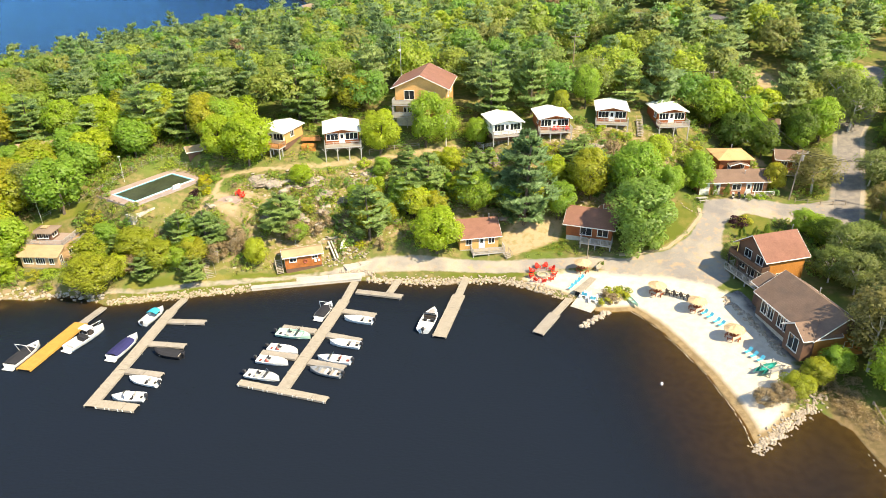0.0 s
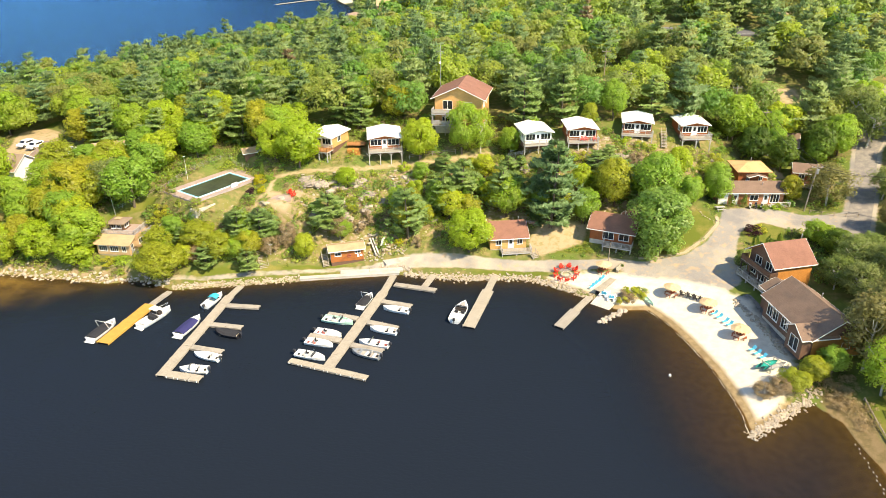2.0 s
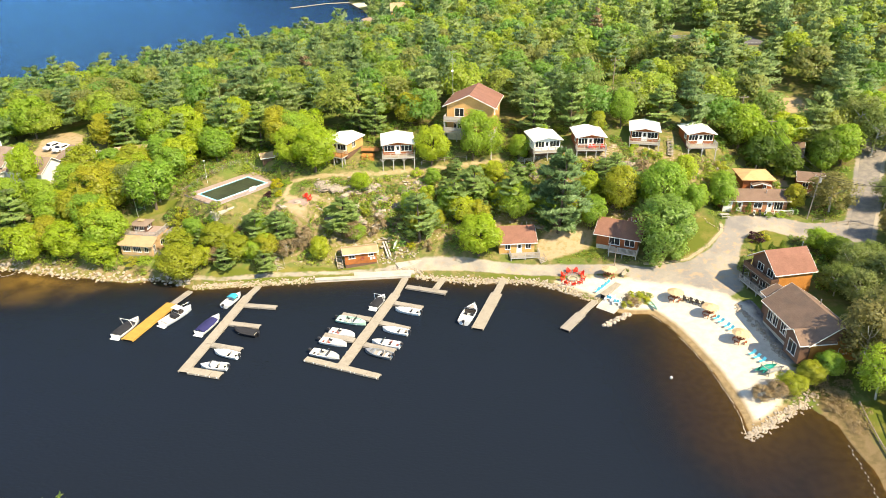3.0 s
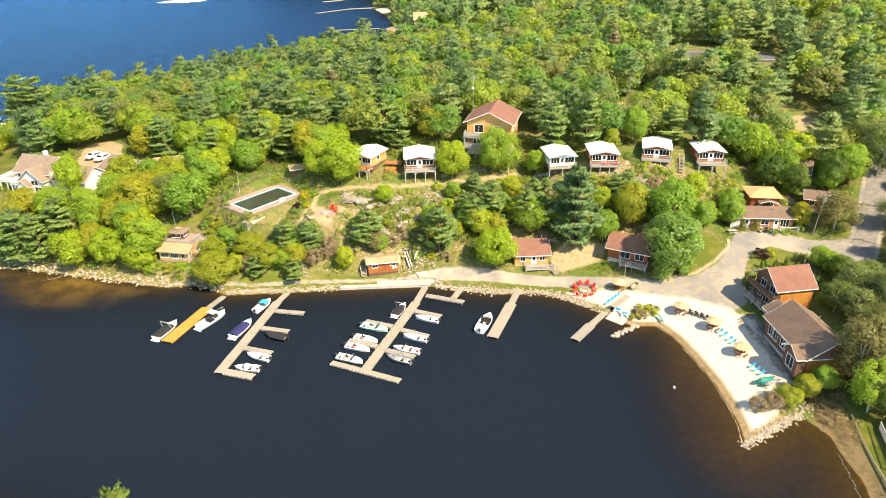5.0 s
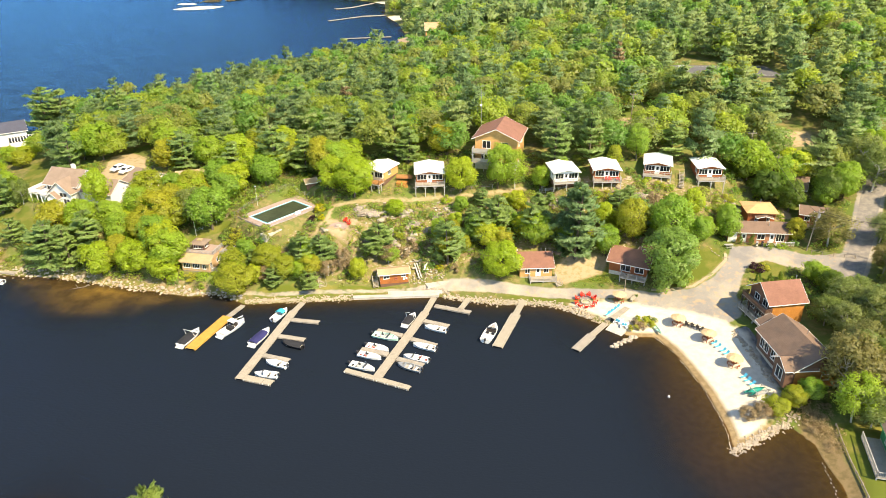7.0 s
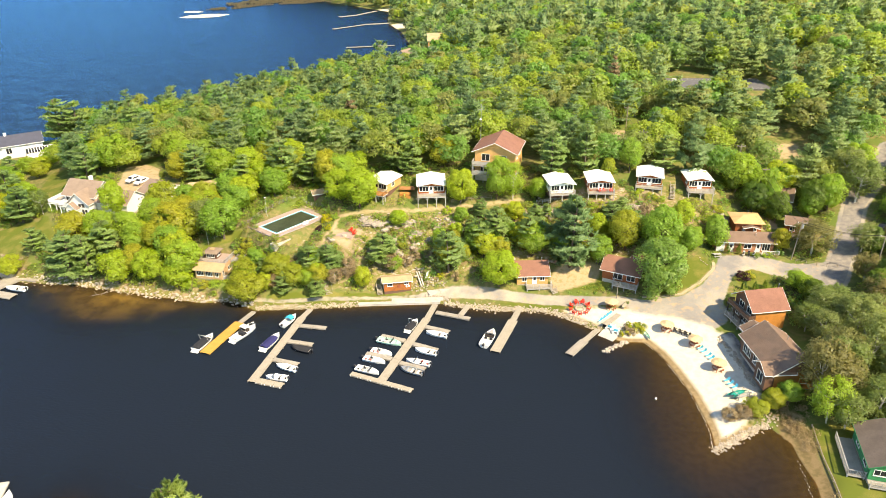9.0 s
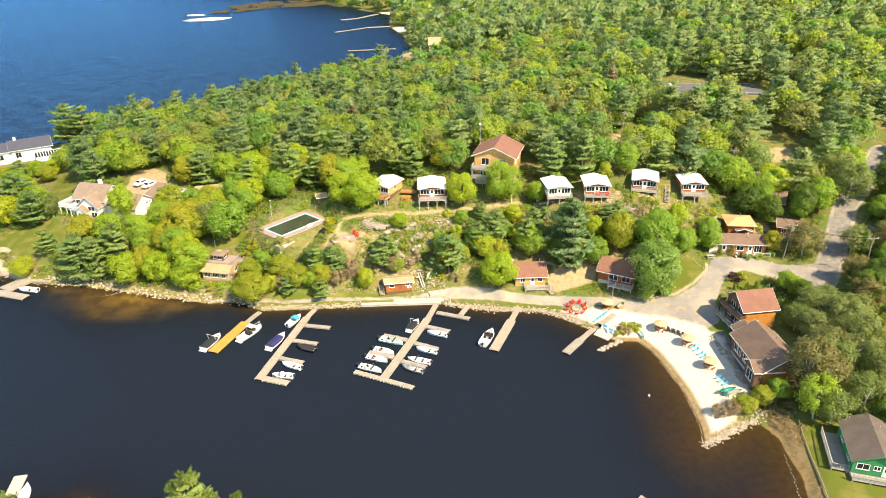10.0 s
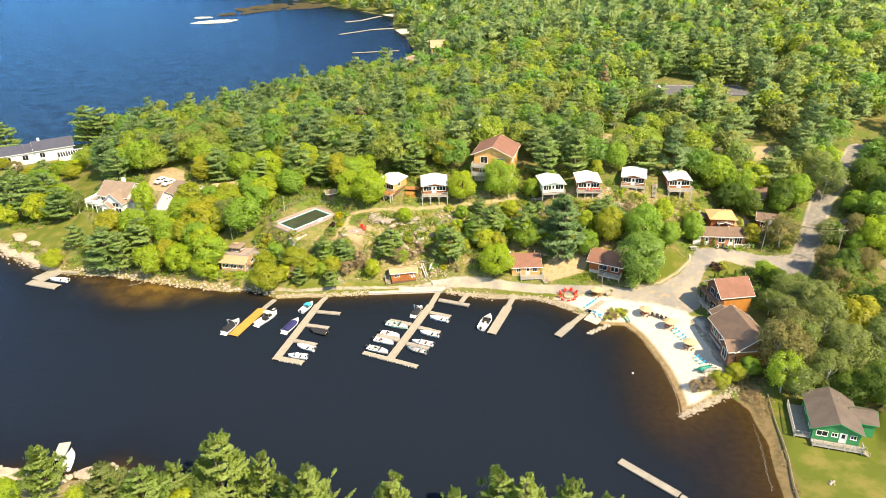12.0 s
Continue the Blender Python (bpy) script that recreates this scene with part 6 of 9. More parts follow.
# ---- docks ----
def dock(name, a, b, width, label, mat="plank", top=0.45, sections=4.0, posts=True, group="docks"):
    """A floating or piled dock from a to b: sections of cross planks on stringers, with bumper posts along its sides."""
    (ax, ay), (bx, by) = a, b
    L = math.hypot(bx - ax, by - ay)
    ob = thing(name, ax, ay, 0, math.degrees(math.atan2(by - ay, bx - ax)), label, "dock", group)
    n = max(1, round(L / sections))
    rnd = random.Random(f"{a}{b}")
    for i in range(n):
        x0, x1 = L * i / n + 0.02, L * (i + 1) / n - 0.02
        tilt = rnd.uniform(-0.012, 0.012)
        bm = bmesh.new()
        k = max(2, round((x1 - x0) / 0.19))
        s = (x1 - x0) / k
        for j in range(k):
            e = rnd.uniform(-0.03, 0.03)
            box(bm, x0 + j * s + 0.008, x0 + (j + 1) * s - 0.008, -width / 2 + e, width / 2 + e, top - 0.045 + tilt, top + tilt + rnd.uniform(-0.006, 0.006))
        sec = tagged(part("deck_section", bm, mat, ob), kind="stuff")
        part("stringer", boxes((x0, x1, -width / 2 + 0.02, -width / 2 + 0.1, top - 0.3, top - 0.05), (x0, x1, width / 2 - 0.1, width / 2 - 0.02, top - 0.3, top - 0.05), (x0, x0 + 0.08, -width / 2 + 0.1, width / 2 - 0.1, top - 0.3, top - 0.05)), "plank_grey" if mat == "plank" else mat, sec)
        part("float", boxes((x0 + 0.3, x1 - 0.3, -width / 2 + 0.15, width / 2 - 0.15, -0.25, top - 0.31)), "rubber", sec)
        if posts and "bumper" in label:
            for x in np.linspace(x0 + 0.3, x1 - 0.3, 2):
                part("bumper_post", rods(((x, -width / 2 - 0.06, top - 0.22), (x, -width / 2 - 0.06, top + 0.07), 0.06)), "trim", sec)
        elif posts and i % 2 == 0:
            y = (width / 2 + 0.05) * rnd.choice((-1, 1))
            part("dock_post", rods(((x1 - 0.25, y, -1.2), (x1 - 0.25, y, top + rnd.uniform(0.08, 0.2)), 0.045)), "plank_grey", sec)
    return ob


# west dock with three fingers and a foot
dock("dock", (-44.2, 95.8), (-45.0, 92.0), 1.2, "weathered plank gangway to the shore", posts=False, sections=4)
dock("dock", (-45.0, 92.2), (-47.4, 68.3), 1.7, "long weathered grey plank dock with finger berths")
dock("dock", (-44.4, 88.9), (-38.4, 88.5), 1.15, "weathered plank finger dock", "plank_grey", sections=3.2)
dock("dock", (-45.1, 82.7), (-39.4, 82.0), 1.15, "weathered plank finger dock", "plank_grey", sections=3.2)
dock("dock", (-45.7, 76.0), (-40.2, 74.9), 1.15, "weathered plank finger dock", "plank_grey", sections=3.2)
dock("dock", (-46.6, 68.9), (-41.0, 67.9), 1.5, "weathered plank end dock with white bumper posts", "plank", sections=2.2)
# orange dock
dock("dock", (-56.6, 93.3), (-58.0, 88.5), 1.1, "narrow grey gangway to the shore", "plank_grey", posts=False)
dock("dock", (-58.1, 88.6), (-60.6, 76.4), 2.3, "bright orange fresh-plank dock", "plank_new", sections=6)
# middle dock
dock("dock", (-16.4, 101.0), (-17.4, 94.6), 1.3, "plank gangway to the shore wall", posts=False, sections=6)
dock("dock", (-17.4, 94.8), (-22.9, 70.9), 1.75, "long plank dock with many finger berths")
dock("dock", (-17.2, 91.5), (-11.8, 90.0), 1.25, "weathered plank finger dock", "plank_grey", sections=3)
dock("dock", (-18.8, 84.7), (-13.4, 82.9), 1.25, "weathered plank finger dock", "plank_grey", sections=3)
dock("dock", (-20.3, 77.8), (-14.9, 76.2), 1.25, "weathered plank finger dock", "plank_grey", sections=3)
dock("dock", (-20.6, 85.6), (-26.0, 86.9), 1.25, "weathered plank finger dock", "plank_grey", sections=3)
dock("dock", (-22.2, 78.9), (-27.7, 80.2), 1.25, "weathered plank finger dock", "plank_grey", sections=3)
dock("dock", (-29.1, 73.2), (-16.3, 69.3), 1.2, "plank cross dock with white bumper posts", "plank", sections=2.2)
# small cross dock, planks pier, grey pier, swimming dock, corner jetty, near dock
dock("dock", (-8.8, 101.6), (-10.2, 97.0), 1.2, "short plank gangway to the riprap", posts=False)
dock("dock", (-15.8, 97.7), (-7.9, 95.8), 1.25, "weathered railed cross dock near the shore wall", "plank_grey", sections=2.6)
dock("dock", (2.9, 102.0), (1.4, 96.0), 1.3, "plank gangway to the riprap", posts=False)
dock("dock", (1.5, 96.2), (-1.7, 83.8), 2.1, "wide plank pier on the open bay", sections=4.2)
dock("dock", (19.6, 94.6), (16.5, 89.8), 1.2, "plank gangway to the beach", posts=False)
dock("dock", (16.6, 90.0), (13.2, 84.5), 1.8, "grey plank dock at the pier end", "plank_grey", sections=2.8)
dock("dock", (23.4, 45.9), (32.4, 39.0), 1.5, "grey swimming dock in two joined sections", "plank_grey", sections=5.6)
dock("dock", (32.6, 38.9), (40.0, 33.0), 0.9, "narrow grey gangway to the near bank", "plank_grey", posts=False)
dock("dock", (-125.2, 95.0), (-115.8, 93.4), 2.4, "grey jetty of a boat berth", "plank_grey")
dock("dock", (-124.0, 96.3), (-121.3, 102.3), 4.2, "broad grey jetty of a boat berth", "plank_grey")
dock("dock", (-121.2, 102.2), (-115.4, 101.6), 1.8, "grey jetty of a boat berth", "plank_grey")
dock("dock", (-76.9, 38.7), (-75.4, 34.2), 2.0, "small pale dock by the near shore", "concrete", posts=False)
dock("dock", (-122, 426), (-91, 436.5), 2.0, "far pale dock on the wide lake", "plank", sections=6, posts=False)
dock("dock", (-152.8, 504.3), (-131.7, 531), 2.4, "far pale dock on the wide lake", "plank", sections=8, posts=False)
dock("dock", (-132.4, 530.2), (-109, 541), 4.0, "broad far pale dock by a sand beach", "plank", sections=8, posts=False)
dock("dock", (-166, 572.3), (-153.9, 583.3), 4.0, "far pale dock on the wide lake", "plank", sections=8, posts=False)
dock("dock", (-154.4, 582.6), (-142, 613), 3.0, "far pale dock on the wide lake", "plank", sections=8, posts=False)
dock("dock", (-120, 346), (-112, 348.6), 2.2, "far pale dock on the wide lake", "plank", sections=6, posts=False)


# ---- boats ----
def hull_bm(L, B, D, keel=0.18, stations=9):
    """An open hull: bow at +x, gunwale at D, flared sides and an inner shell."""
    bm = bmesh.new()
    outer = []
    for i in range(stations):
        f = i / (stations - 1)
        half = B / 2 * (1 - max(0, (f - 0.4) / 0.6) ** 2.7) * (0.9 + 0.1 * min(1, f * 4))
        half = max(half, 0.03)
        x = -L / 2 + L * f
        rise = D + 0.22 * max(0, f - 0.35) ** 2 * L * 0.35
        bot = -keel + 0.5 * max(0, f - 0.7) ** 2 * L * 0.5
        outer.append([bm.verts.new(v) for v in ((x, -half, rise), (x, -half * 0.82, rise * 0.35), (x, -half * 0.5, bot * 0.6), (x, 0, bot), (x, half * 0.5, bot * 0.6), (x, half * 0.82, rise * 0.35), (x, half, rise))])
    for a, b in zip(outer, outer[1:]):
        for j in range(6):
            bm.faces.new((a[j], a[j + 1], b[j + 1], b[j]))
    bm.faces.new(outer[0][::-1])
    inner = []
    for i, s in enumerate(outer):
        f = i / (stations - 1)
        top = s[0].co
        half = max(abs(top.y) - 0.14, 0.01)
        x = top.x + (0.1 if i == 0 else -0.12 if i == stations - 1 else 0)
        inner.append([bm.verts.new(v) for v in ((x, -half, top.z + 0.015), (x, -half * 0.9, D * 0.4), (x, half * 0.9, D * 0.4), (x, half, top.z + 0.015))])
    for a, b in zip(inner, inner[1:]):
        for j in range(3):
            bm.faces.new((a[j], b[j], b[j + 1], a[j + 1]))
    bm.faces.new(inner[0])
    for (a, b), (c, d) in zip(zip(outer, outer[1:]), zip(inner, inner[1:])):
        bm.faces.new((a[0], b[0], d[0], c[0]))
        bm.faces.new((a[6], c[3], d[3], b[6]))
    bm.faces.new((outer[0][0], inner[0][0], inner[0][3], outer[0][6]))
    bm.faces.new((outer[-1][0], outer[-1][6], inner[-1][3], inner[-1][0]))
    bmesh.ops.recalc_face_normals(bm, faces=bm.faces)
    return bm


def deck_bm(L, B, D, f0, f1, lift=0.03):
    """A closed foredeck or a stretched cover over the hull between two stations."""
    bm = bmesh.new()
    rows = []
    for i in range(9):
        f = f0 + (f1 - f0) * i / 8
        half = max(B / 2 * (1 - max(0, (f - 0.4) / 0.6) ** 2.7) * (0.9 + 0.1 * min(1, f * 4)) - 0.05, 0.02)
        x = -L / 2 + L * f
        z = D + 0.22 * max(0, f - 0.35) ** 2 * L * 0.35 + 0.02
        rows.append([bm.verts.new((x, y * half, z + lift * (1 - y * y))) for y in (-1, -0.55, 0, 0.55, 1)])
    for a, b in zip(rows, rows[1:]):
        for j in range(4):
            bm.faces.new((a[j], a[j + 1], b[j + 1], b[j]))
    edge = bmesh.ops.extrude_face_region(bm, geom=bm.faces[:])
    for v in edge["geom"]:
        if isinstance(v, bmesh.types.BMVert):
            v.co.z -= 0.05
    bmesh.ops.recalc_face_normals(bm, faces=bm.faces)
    return bm


def outboard(parent, L, D):
    bm = bmesh.new()
    box(bm, -L / 2 - 0.5, -L / 2 - 0.06, -0.19, 0.19, D - 0.02, D + 0.42)
    box(bm, -L / 2 - 0.38, -L / 2 - 0.18, -0.07, 0.07, -0.5, D - 0.02)
    bmesh.ops.bevel(bm, geom=bm.edges[:], offset=0.05, segments=1, affect="EDGES")
    part("outboard_motor", bm, "motor", parent)


def boat(x, y, yaw, L, B, style, label, hull="hull"):
    D = 0.62 if L < 5.5 else 0.8
    b = thing("boat", x, y, 0.02, yaw, label, "boat", "boats at the docks")
    body = part("hull", hull_bm(L, B, D), hull, b)
    part("cockpit_floor", boxes((-L * 0.44, L * 0.24, -B * 0.37, B * 0.37, D * 0.42, D * 0.47)), "boat_floor" if style == "tin" else "boat_liner", body)
    if style in ("open", "console", "windshield", "tin"):
        for f in ((-0.3, -0.02, 0.2) if style != "console" else (-0.32,)):
            seats = boxes((L * f - 0.2, L * f + 0.2, -B * 0.33, B * 0.33, D * 0.47, D * 0.86))
            bmesh.ops.bevel(seats, geom=seats.edges[:], offset=0.04, segments=1, affect="EDGES")
            part("seat", seats, "boat_liner" if f < 0.1 else hull, b)
        part("foredeck", deck_bm(L, B, D, 0.8, 1.0), hull, b)
        for sy in (-0.2, 0.22):
            bm = bmesh.new()
            box(bm, L * -0.14 - 0.2, L * -0.14 + 0.2, sy * B - 0.2, sy * B + 0.2, D * 0.75, D * 0.9)
            box(bm, L * -0.14 - 0.24, L * -0.14 - 0.16, sy * B - 0.2, sy * B + 0.2, D * 0.9, D * 0.9 + 0.38)
            bmesh.ops.bevel(bm, geom=bm.edges[:], offset=0.03, segments=1, affect="EDGES")
            part("swivel_seat", bm, "seat_red" if "red" in label and sy < 0 else "trim_grey" if sy < 0 else "cover_black", b)
        part("fuel_tank", boxes((-L * 0.42, -L * 0.36, -0.28, 0.05, D * 0.47, D * 0.75)), "seat_red" if "red" in label else "black", b)
    if style in ("bow_rider", "cuddy", "covered", "navy"):
        part("foredeck", deck_bm(L, B, D, 0.66, 1.0), hull, b)
    if style == "bow_rider":
        part("sun_pad", deck_bm(L, B * 0.94, D, 0.02, 0.32, 0.1), "boat_liner", b)
        part("bow_seat", deck_bm(L * 0.9, B * 0.6, D + 0.08, 0.7, 0.92, 0.02), "boat_floor", b)
        for sy in (-0.22, 0.22):
            part("helm_seat", boxes((-0.5, 0.0, sy * B - 0.22, sy * B + 0.22, D * 0.47, D + 0.1)), "cover_black", b)
        part("dash", boxes((L * 0.06, L * 0.12, -B * 0.4, B * 0.4, D * 0.47, D + 0.08)), "trim_dark", b)
    if style == "console":
        part("console", boxes((-0.2, 0.35, -0.4, 0.4, D * 0.47, D + 0.55)), "hull", b)
        part("windscreen", boxes((0.36, 0.4, -0.38, 0.38, D + 0.3, D + 0.85)), "glass", b)
    if style in ("windshield", "cuddy", "bow_rider"):
        bm = bmesh.new()
        for s in (-1, 1):
            rod(bm, (L * 0.14, s * B * 0.42, D + 0.02), (L * 0.06, s * B * 0.4, D + 0.55), 0.03)
        rod(bm, (L * 0.06, -B * 0.4, D + 0.55), (L * 0.06, B * 0.4, D + 0.55), 0.03)
        part("windscreen_frame", bm, "chrome", b)
        part("windscreen", boxes((L * 0.11, L * 0.118, -B * 0.4, B * 0.4, D + 0.03, D + 0.5)), "glass", b)
    if style == "cuddy":
        part("canvas_top", deck_bm(L, B * 0.92, D + 0.42, 0.42, 0.68, 0.28), "cover_aqua", b)
        part("top_frame", rods(*[((L * fx, sy * B * 0.4, D), (L * fx, sy * B * 0.38, D + 0.42), 0.03) for fx in (-0.06, 0.15) for sy in (-1, 1)]), "chrome", b)
        part("engine_cover", deck_bm(L, B * 0.9, D, 0.02, 0.25, 0.08), hull, b)
    if style == "hardtop":
        top = bmesh.new()
        box(top, -0.3, 1.0, -B * 0.38, B * 0.38, D + 1.2, D + 1.3)
        bmesh.ops.bevel(top, geom=top.edges[:], offset=0.04, segments=1, affect="EDGES")
        t = part("hard_top", top, hull, b)
        part("top_frame", rods(*[((sx, sy * B * 0.37, D), (sx * 0.95, sy * B * 0.36, D + 1.2), 0.035) for sx in (-0.2, 0.9) for sy in (-1, 1)]), "chrome", t)
    if style == "hardtop":
        part("foredeck", deck_bm(L, B, D, 0.5, 1.0, 0.12), hull, b)
        part("cabin", boxes((0.2, 1.0, -B * 0.33, B * 0.33, D * 0.47, D + 0.6)), "trim_dark", b)
        part("stern_seat", boxes((-L * 0.43, -L * 0.33, -B * 0.36, B * 0.36, D * 0.47, D)), "boat_liner", b)
        part("canvas", boxes((-0.9, -0.1, -B * 0.3, B * 0.3, D * 0.47, D + 0.35)), "cover_black", b)
        part("bow_rail", rods(((L * 0.1, -B * 0.4, D + 0.5), (L * 0.47, 0, D + 0.95), 0.025), ((L * 0.1, B * 0.4, D + 0.5), (L * 0.47, 0, D + 0.95), 0.025), ((L * 0.1, B * 0.4, D), (L * 0.1, B * 0.4, D + 0.5), 0.025), ((L * 0.1, -B * 0.4, D), (L * 0.1, -B * 0.4, D + 0.5), 0.025)), "chrome", b)
    if style in ("covered", "navy", "full_cover"):
        f1 = 1.0 if style == "full_cover" else 0.72
        part("canvas_cover", deck_bm(L, B + (0.16 if style == "full_cover" else 0), D + 0.03, 0.02, f1, 0.32), "cover_blue" if style == "navy" else "cover_black", b)
    if style == "white_cover":
        part("canvas_cover", deck_bm(L, B + 0.1, D + 0.03, 0.02, 1.0, 0.3), "hull", b)
    if style == "wake":
        part("tower", rods(((0.3, -B * 0.42, D), (-0.2, -B * 0.4, D + 1.5), 0.04), ((0.3, B * 0.42, D), (-0.2, B * 0.4, D + 1.5), 0.04), ((-0.2, -B * 0.4, D + 1.5), (-0.2, B * 0.4, D + 1.5), 0.04)), "hull", b)
        part("canvas_cover", deck_bm(L, B, D + 0.03, 0.02, 0.7, 0.2), "cover_black", b)
        part("foredeck", deck_bm(L, B, D, 0.85, 1.0), hull, b)
    outboard(b, L, D) if style not in ("hardtop", "wake", "navy") else part("swim_step", boxes((-L / 2 - 0.5, -L / 2 - 0.005, -B * 0.38, B * 0.38, 0.12, 0.22)), hull, b)
    return b


BOATS = [
    (-62.3, 80.0, 78, 6.0, 2.3, "wake", "white boat with black canvas cover and arched tower"),
    (-55.3, 84.3, 66, 6.6, 2.4, "hardtop", "white cabin boat with hard top"),
    (-47.4, 90.5, 74, 5.0, 2.1, "cuddy", "white boat with aqua canopy top"),
    (-48.4, 81.9, 76, 6.0, 2.3, "navy", "white boat under a navy canvas cover"),
    (-41.3, 80.1, 165, 4.6, 1.9, "full_cover", "dark boat wrapped in a black cover"),
    (-42.3, 73.6, 164, 4.6, 1.8, "open", "white open boat with outboard motor"),
    (-43.0, 70.1, 178, 4.4, 1.9, "console", "white centre-console boat with outboard motor"),
    (-20.1, 91.6, 74, 4.8, 2.0, "wake", "white runabout with black cover and tower"),
    (-14.4, 88.8, 166, 4.7, 1.8, "open", "white open boat with outboard motor"),
    (-15.7, 82.2, 166, 4.7, 1.8, "open", "white open boat with outboard motor"),
    (-23.8, 84.8, -13, 5.4, 2.1, "windshield", "pale green boat with windscreen and dark seats"),
    (-24.6, 80.9, -13, 4.6, 1.8, "open", "white boat with red seats and outboard motor"),
    (-25.5, 78.0, -12, 4.7, 1.8, "open", "white open boat with red gear and outboard motor"),
    (-26.1, 74.5, -14, 5.0, 1.9, "windshield", "white boat with blue-tipped bow"),
    (-16.7, 78.3, 168, 5.0, 1.8, "windshield", "white boat with red seats beside the finger dock"),
    (-17.5, 75.4, 162, 4.8, 1.9, "tin", "silver aluminium fishing boat with outboard motor"),
    (-3.3, 88.4, 75, 6.4, 2.5, "bow_rider", "white bow-rider at the wide pier"),
    (-117.9, 97.0, 176, 5.4, 2.1, "open", "white boat in the corner berth"),
    (-73.3, 34.6, 112, 5.0, 1.9, "white_cover", "white covered boat moored at the near dock"),
]
for x, y, yaw, L, B, style, label in BOATS:
    boat(x, y, yaw, L, B, style, label, "hull_green" if "green" in label else "steel" if "silver" in label else "hull_dark" if "dark boat" in label else "hull")


# ---- pool on its terrace ----
POOL = thing("swimming_pool", -55.8, 118.8, 11.35, 57.5, "covered swimming pool with pale blue coping on a pink paver terrace", "pool")
part("terrace", boxes((-8.2, 9.4, -4.6, 5.6, -1.6, -0.12)), "paver", POOL)
part("coping", boxes((-6.7, 6.7, -3.4, -3.25, -0.11, 0.05), (-6.7, 6.7, 3.25, 3.4, -0.11, 0.05), (-6.7, -6.55, -3.24, 3.24, -0.11, 0.05), (6.55, 6.7, -3.24, 3.24, -0.11, 0.05)), "trim", POOL, "white pool coping")
part("pool_liner", boxes((-6.54, 6.54, -3.24, -2.98, -0.1, 0.02), (-6.54, 6.54, 2.98, 3.24, -0.1, 0.02), (-6.54, -6.2, -2.97, 2.97, -0.1, 0.02), (6.2, 6.54, -2.97, 2.97, -0.1, 0.02)), "pool_blue", POOL)
part("pool_cover", boxes((-6.19, 6.19, -2.97, 2.97, -0.11, -0.03)), "pool_cover", POOL, "dark green winter pool cover")
part("retaining_wall", boxes((-8.4, 9.4, -4.85, -4.61, -2.2, 0.05), (-8.4, -8.21, -4.6, 5.6, -2.2, 0.0)), "wall_mauve", POOL, "mauve-grey block retaining wall")
part("lower_apron", boxes((-9.8, -5.0, -6.6, -4.86, -2.6, -0.9)), "concrete", POOL, "pale concrete apron below the terrace")
part("lounge_bench", boxes((1.0, 2.6, -4.3, -3.7, -0.11, 0.32), (1.0, 2.6, -4.3, -4.18, 0.33, 0.75)), "trim", POOL)


def fence_line(pts, high, label, mat="steel", post=0.04, gap=2.4, bars=3):
    """Posts and level rails along the ground."""
    (ax, ay) = pts[0]
    f = thing("fence", ax, ay, height(ax, ay), 0, label, "fence")
    z0 = height(ax, ay)
    for (ax_, ay_), (bx_, by_) in zip(pts, pts[1:]):
        L = math.hypot(bx_ - ax_, by_ - ay_)
        n = max(1, round(L / gap))
        at = [(ax_ + (bx_ - ax_) * i / n - ax, ay_ + (by_ - ay_) * i / n - ay) for i in range(n + 1)]
        zs = [height(x + ax, y + ay) - z0 for x, y in at]
        for (x, y), z in list(zip(at, zs))[:-1] + ([(at[-1], zs[-1])] if (bx_, by_) == pts[-1] else []):
            part("post", boxes((x - post, x + post, y - post, y + post, z - 0.5, z + high)), mat, f)
        for (p, zp), (q, zq) in zip(zip(at, zs), list(zip(at, zs))[1:]):
            bm = bmesh.new()
            for k in range(bars):
                s = high * (0.96 - 0.8 * k / max(1, bars))
                rod(bm, (*p, zp + s), (*q, zq + s), post * 0.6, post * 0.6, 4)
            part("rail", bm, mat, f)
    return f


fence_line([(-67, 117.5), (-63.5, 123.0), (-56.5, 131.0), (-51.5, 128.5)], 1.3, "thin metal fence along the pool terrace", "trim_grey", 0.022, 2.2)
fence_line([(-16, 130.4), (-11, 131.8), (-6, 132.8)], 1.0, "rustic log rail fence beside the hillside path", "pole", 0.08, 2.4, 2)
fence_line([(53.6, 66.6), (53.0, 59), (52.8, 54.2), (52.4, 49), (51.4, 43), (51, 36)], 0.42, "low weathered log edging along the lawn", "pole", 0.1, 3.2, 2)
fence_line([(66, 118.8), (70, 117.2), (74, 116)], 0.8, "low grey-brown rail beside the gravel lot", "pole", 0.05, 2.0, 2)
fence_line([(-75, 112.5), (-69.5, 116.5), (-66.5, 119)], 1.0, "grey walkway rail up to the pool", "trim_grey", 0.03, 1.8, 2)
boardwall = thing("retaining_fence", 6.0, 134.5, 13.2, 0, "grey horizontal board fence on the slope", "fence")
for i in range(4):
    part("board", boxes((0, 6.2, -0.04, 0.04, 0.1 + i * 0.28, 0.34 + i * 0.28)), "trim_grey", boardwall)
for i in range(4):
    part("post", boxes((0.1 + i * 2.0, 0.22 + i * 2.0, 0.05, 0.17, -0.6, 1.3)), "trim_grey", boardwall)

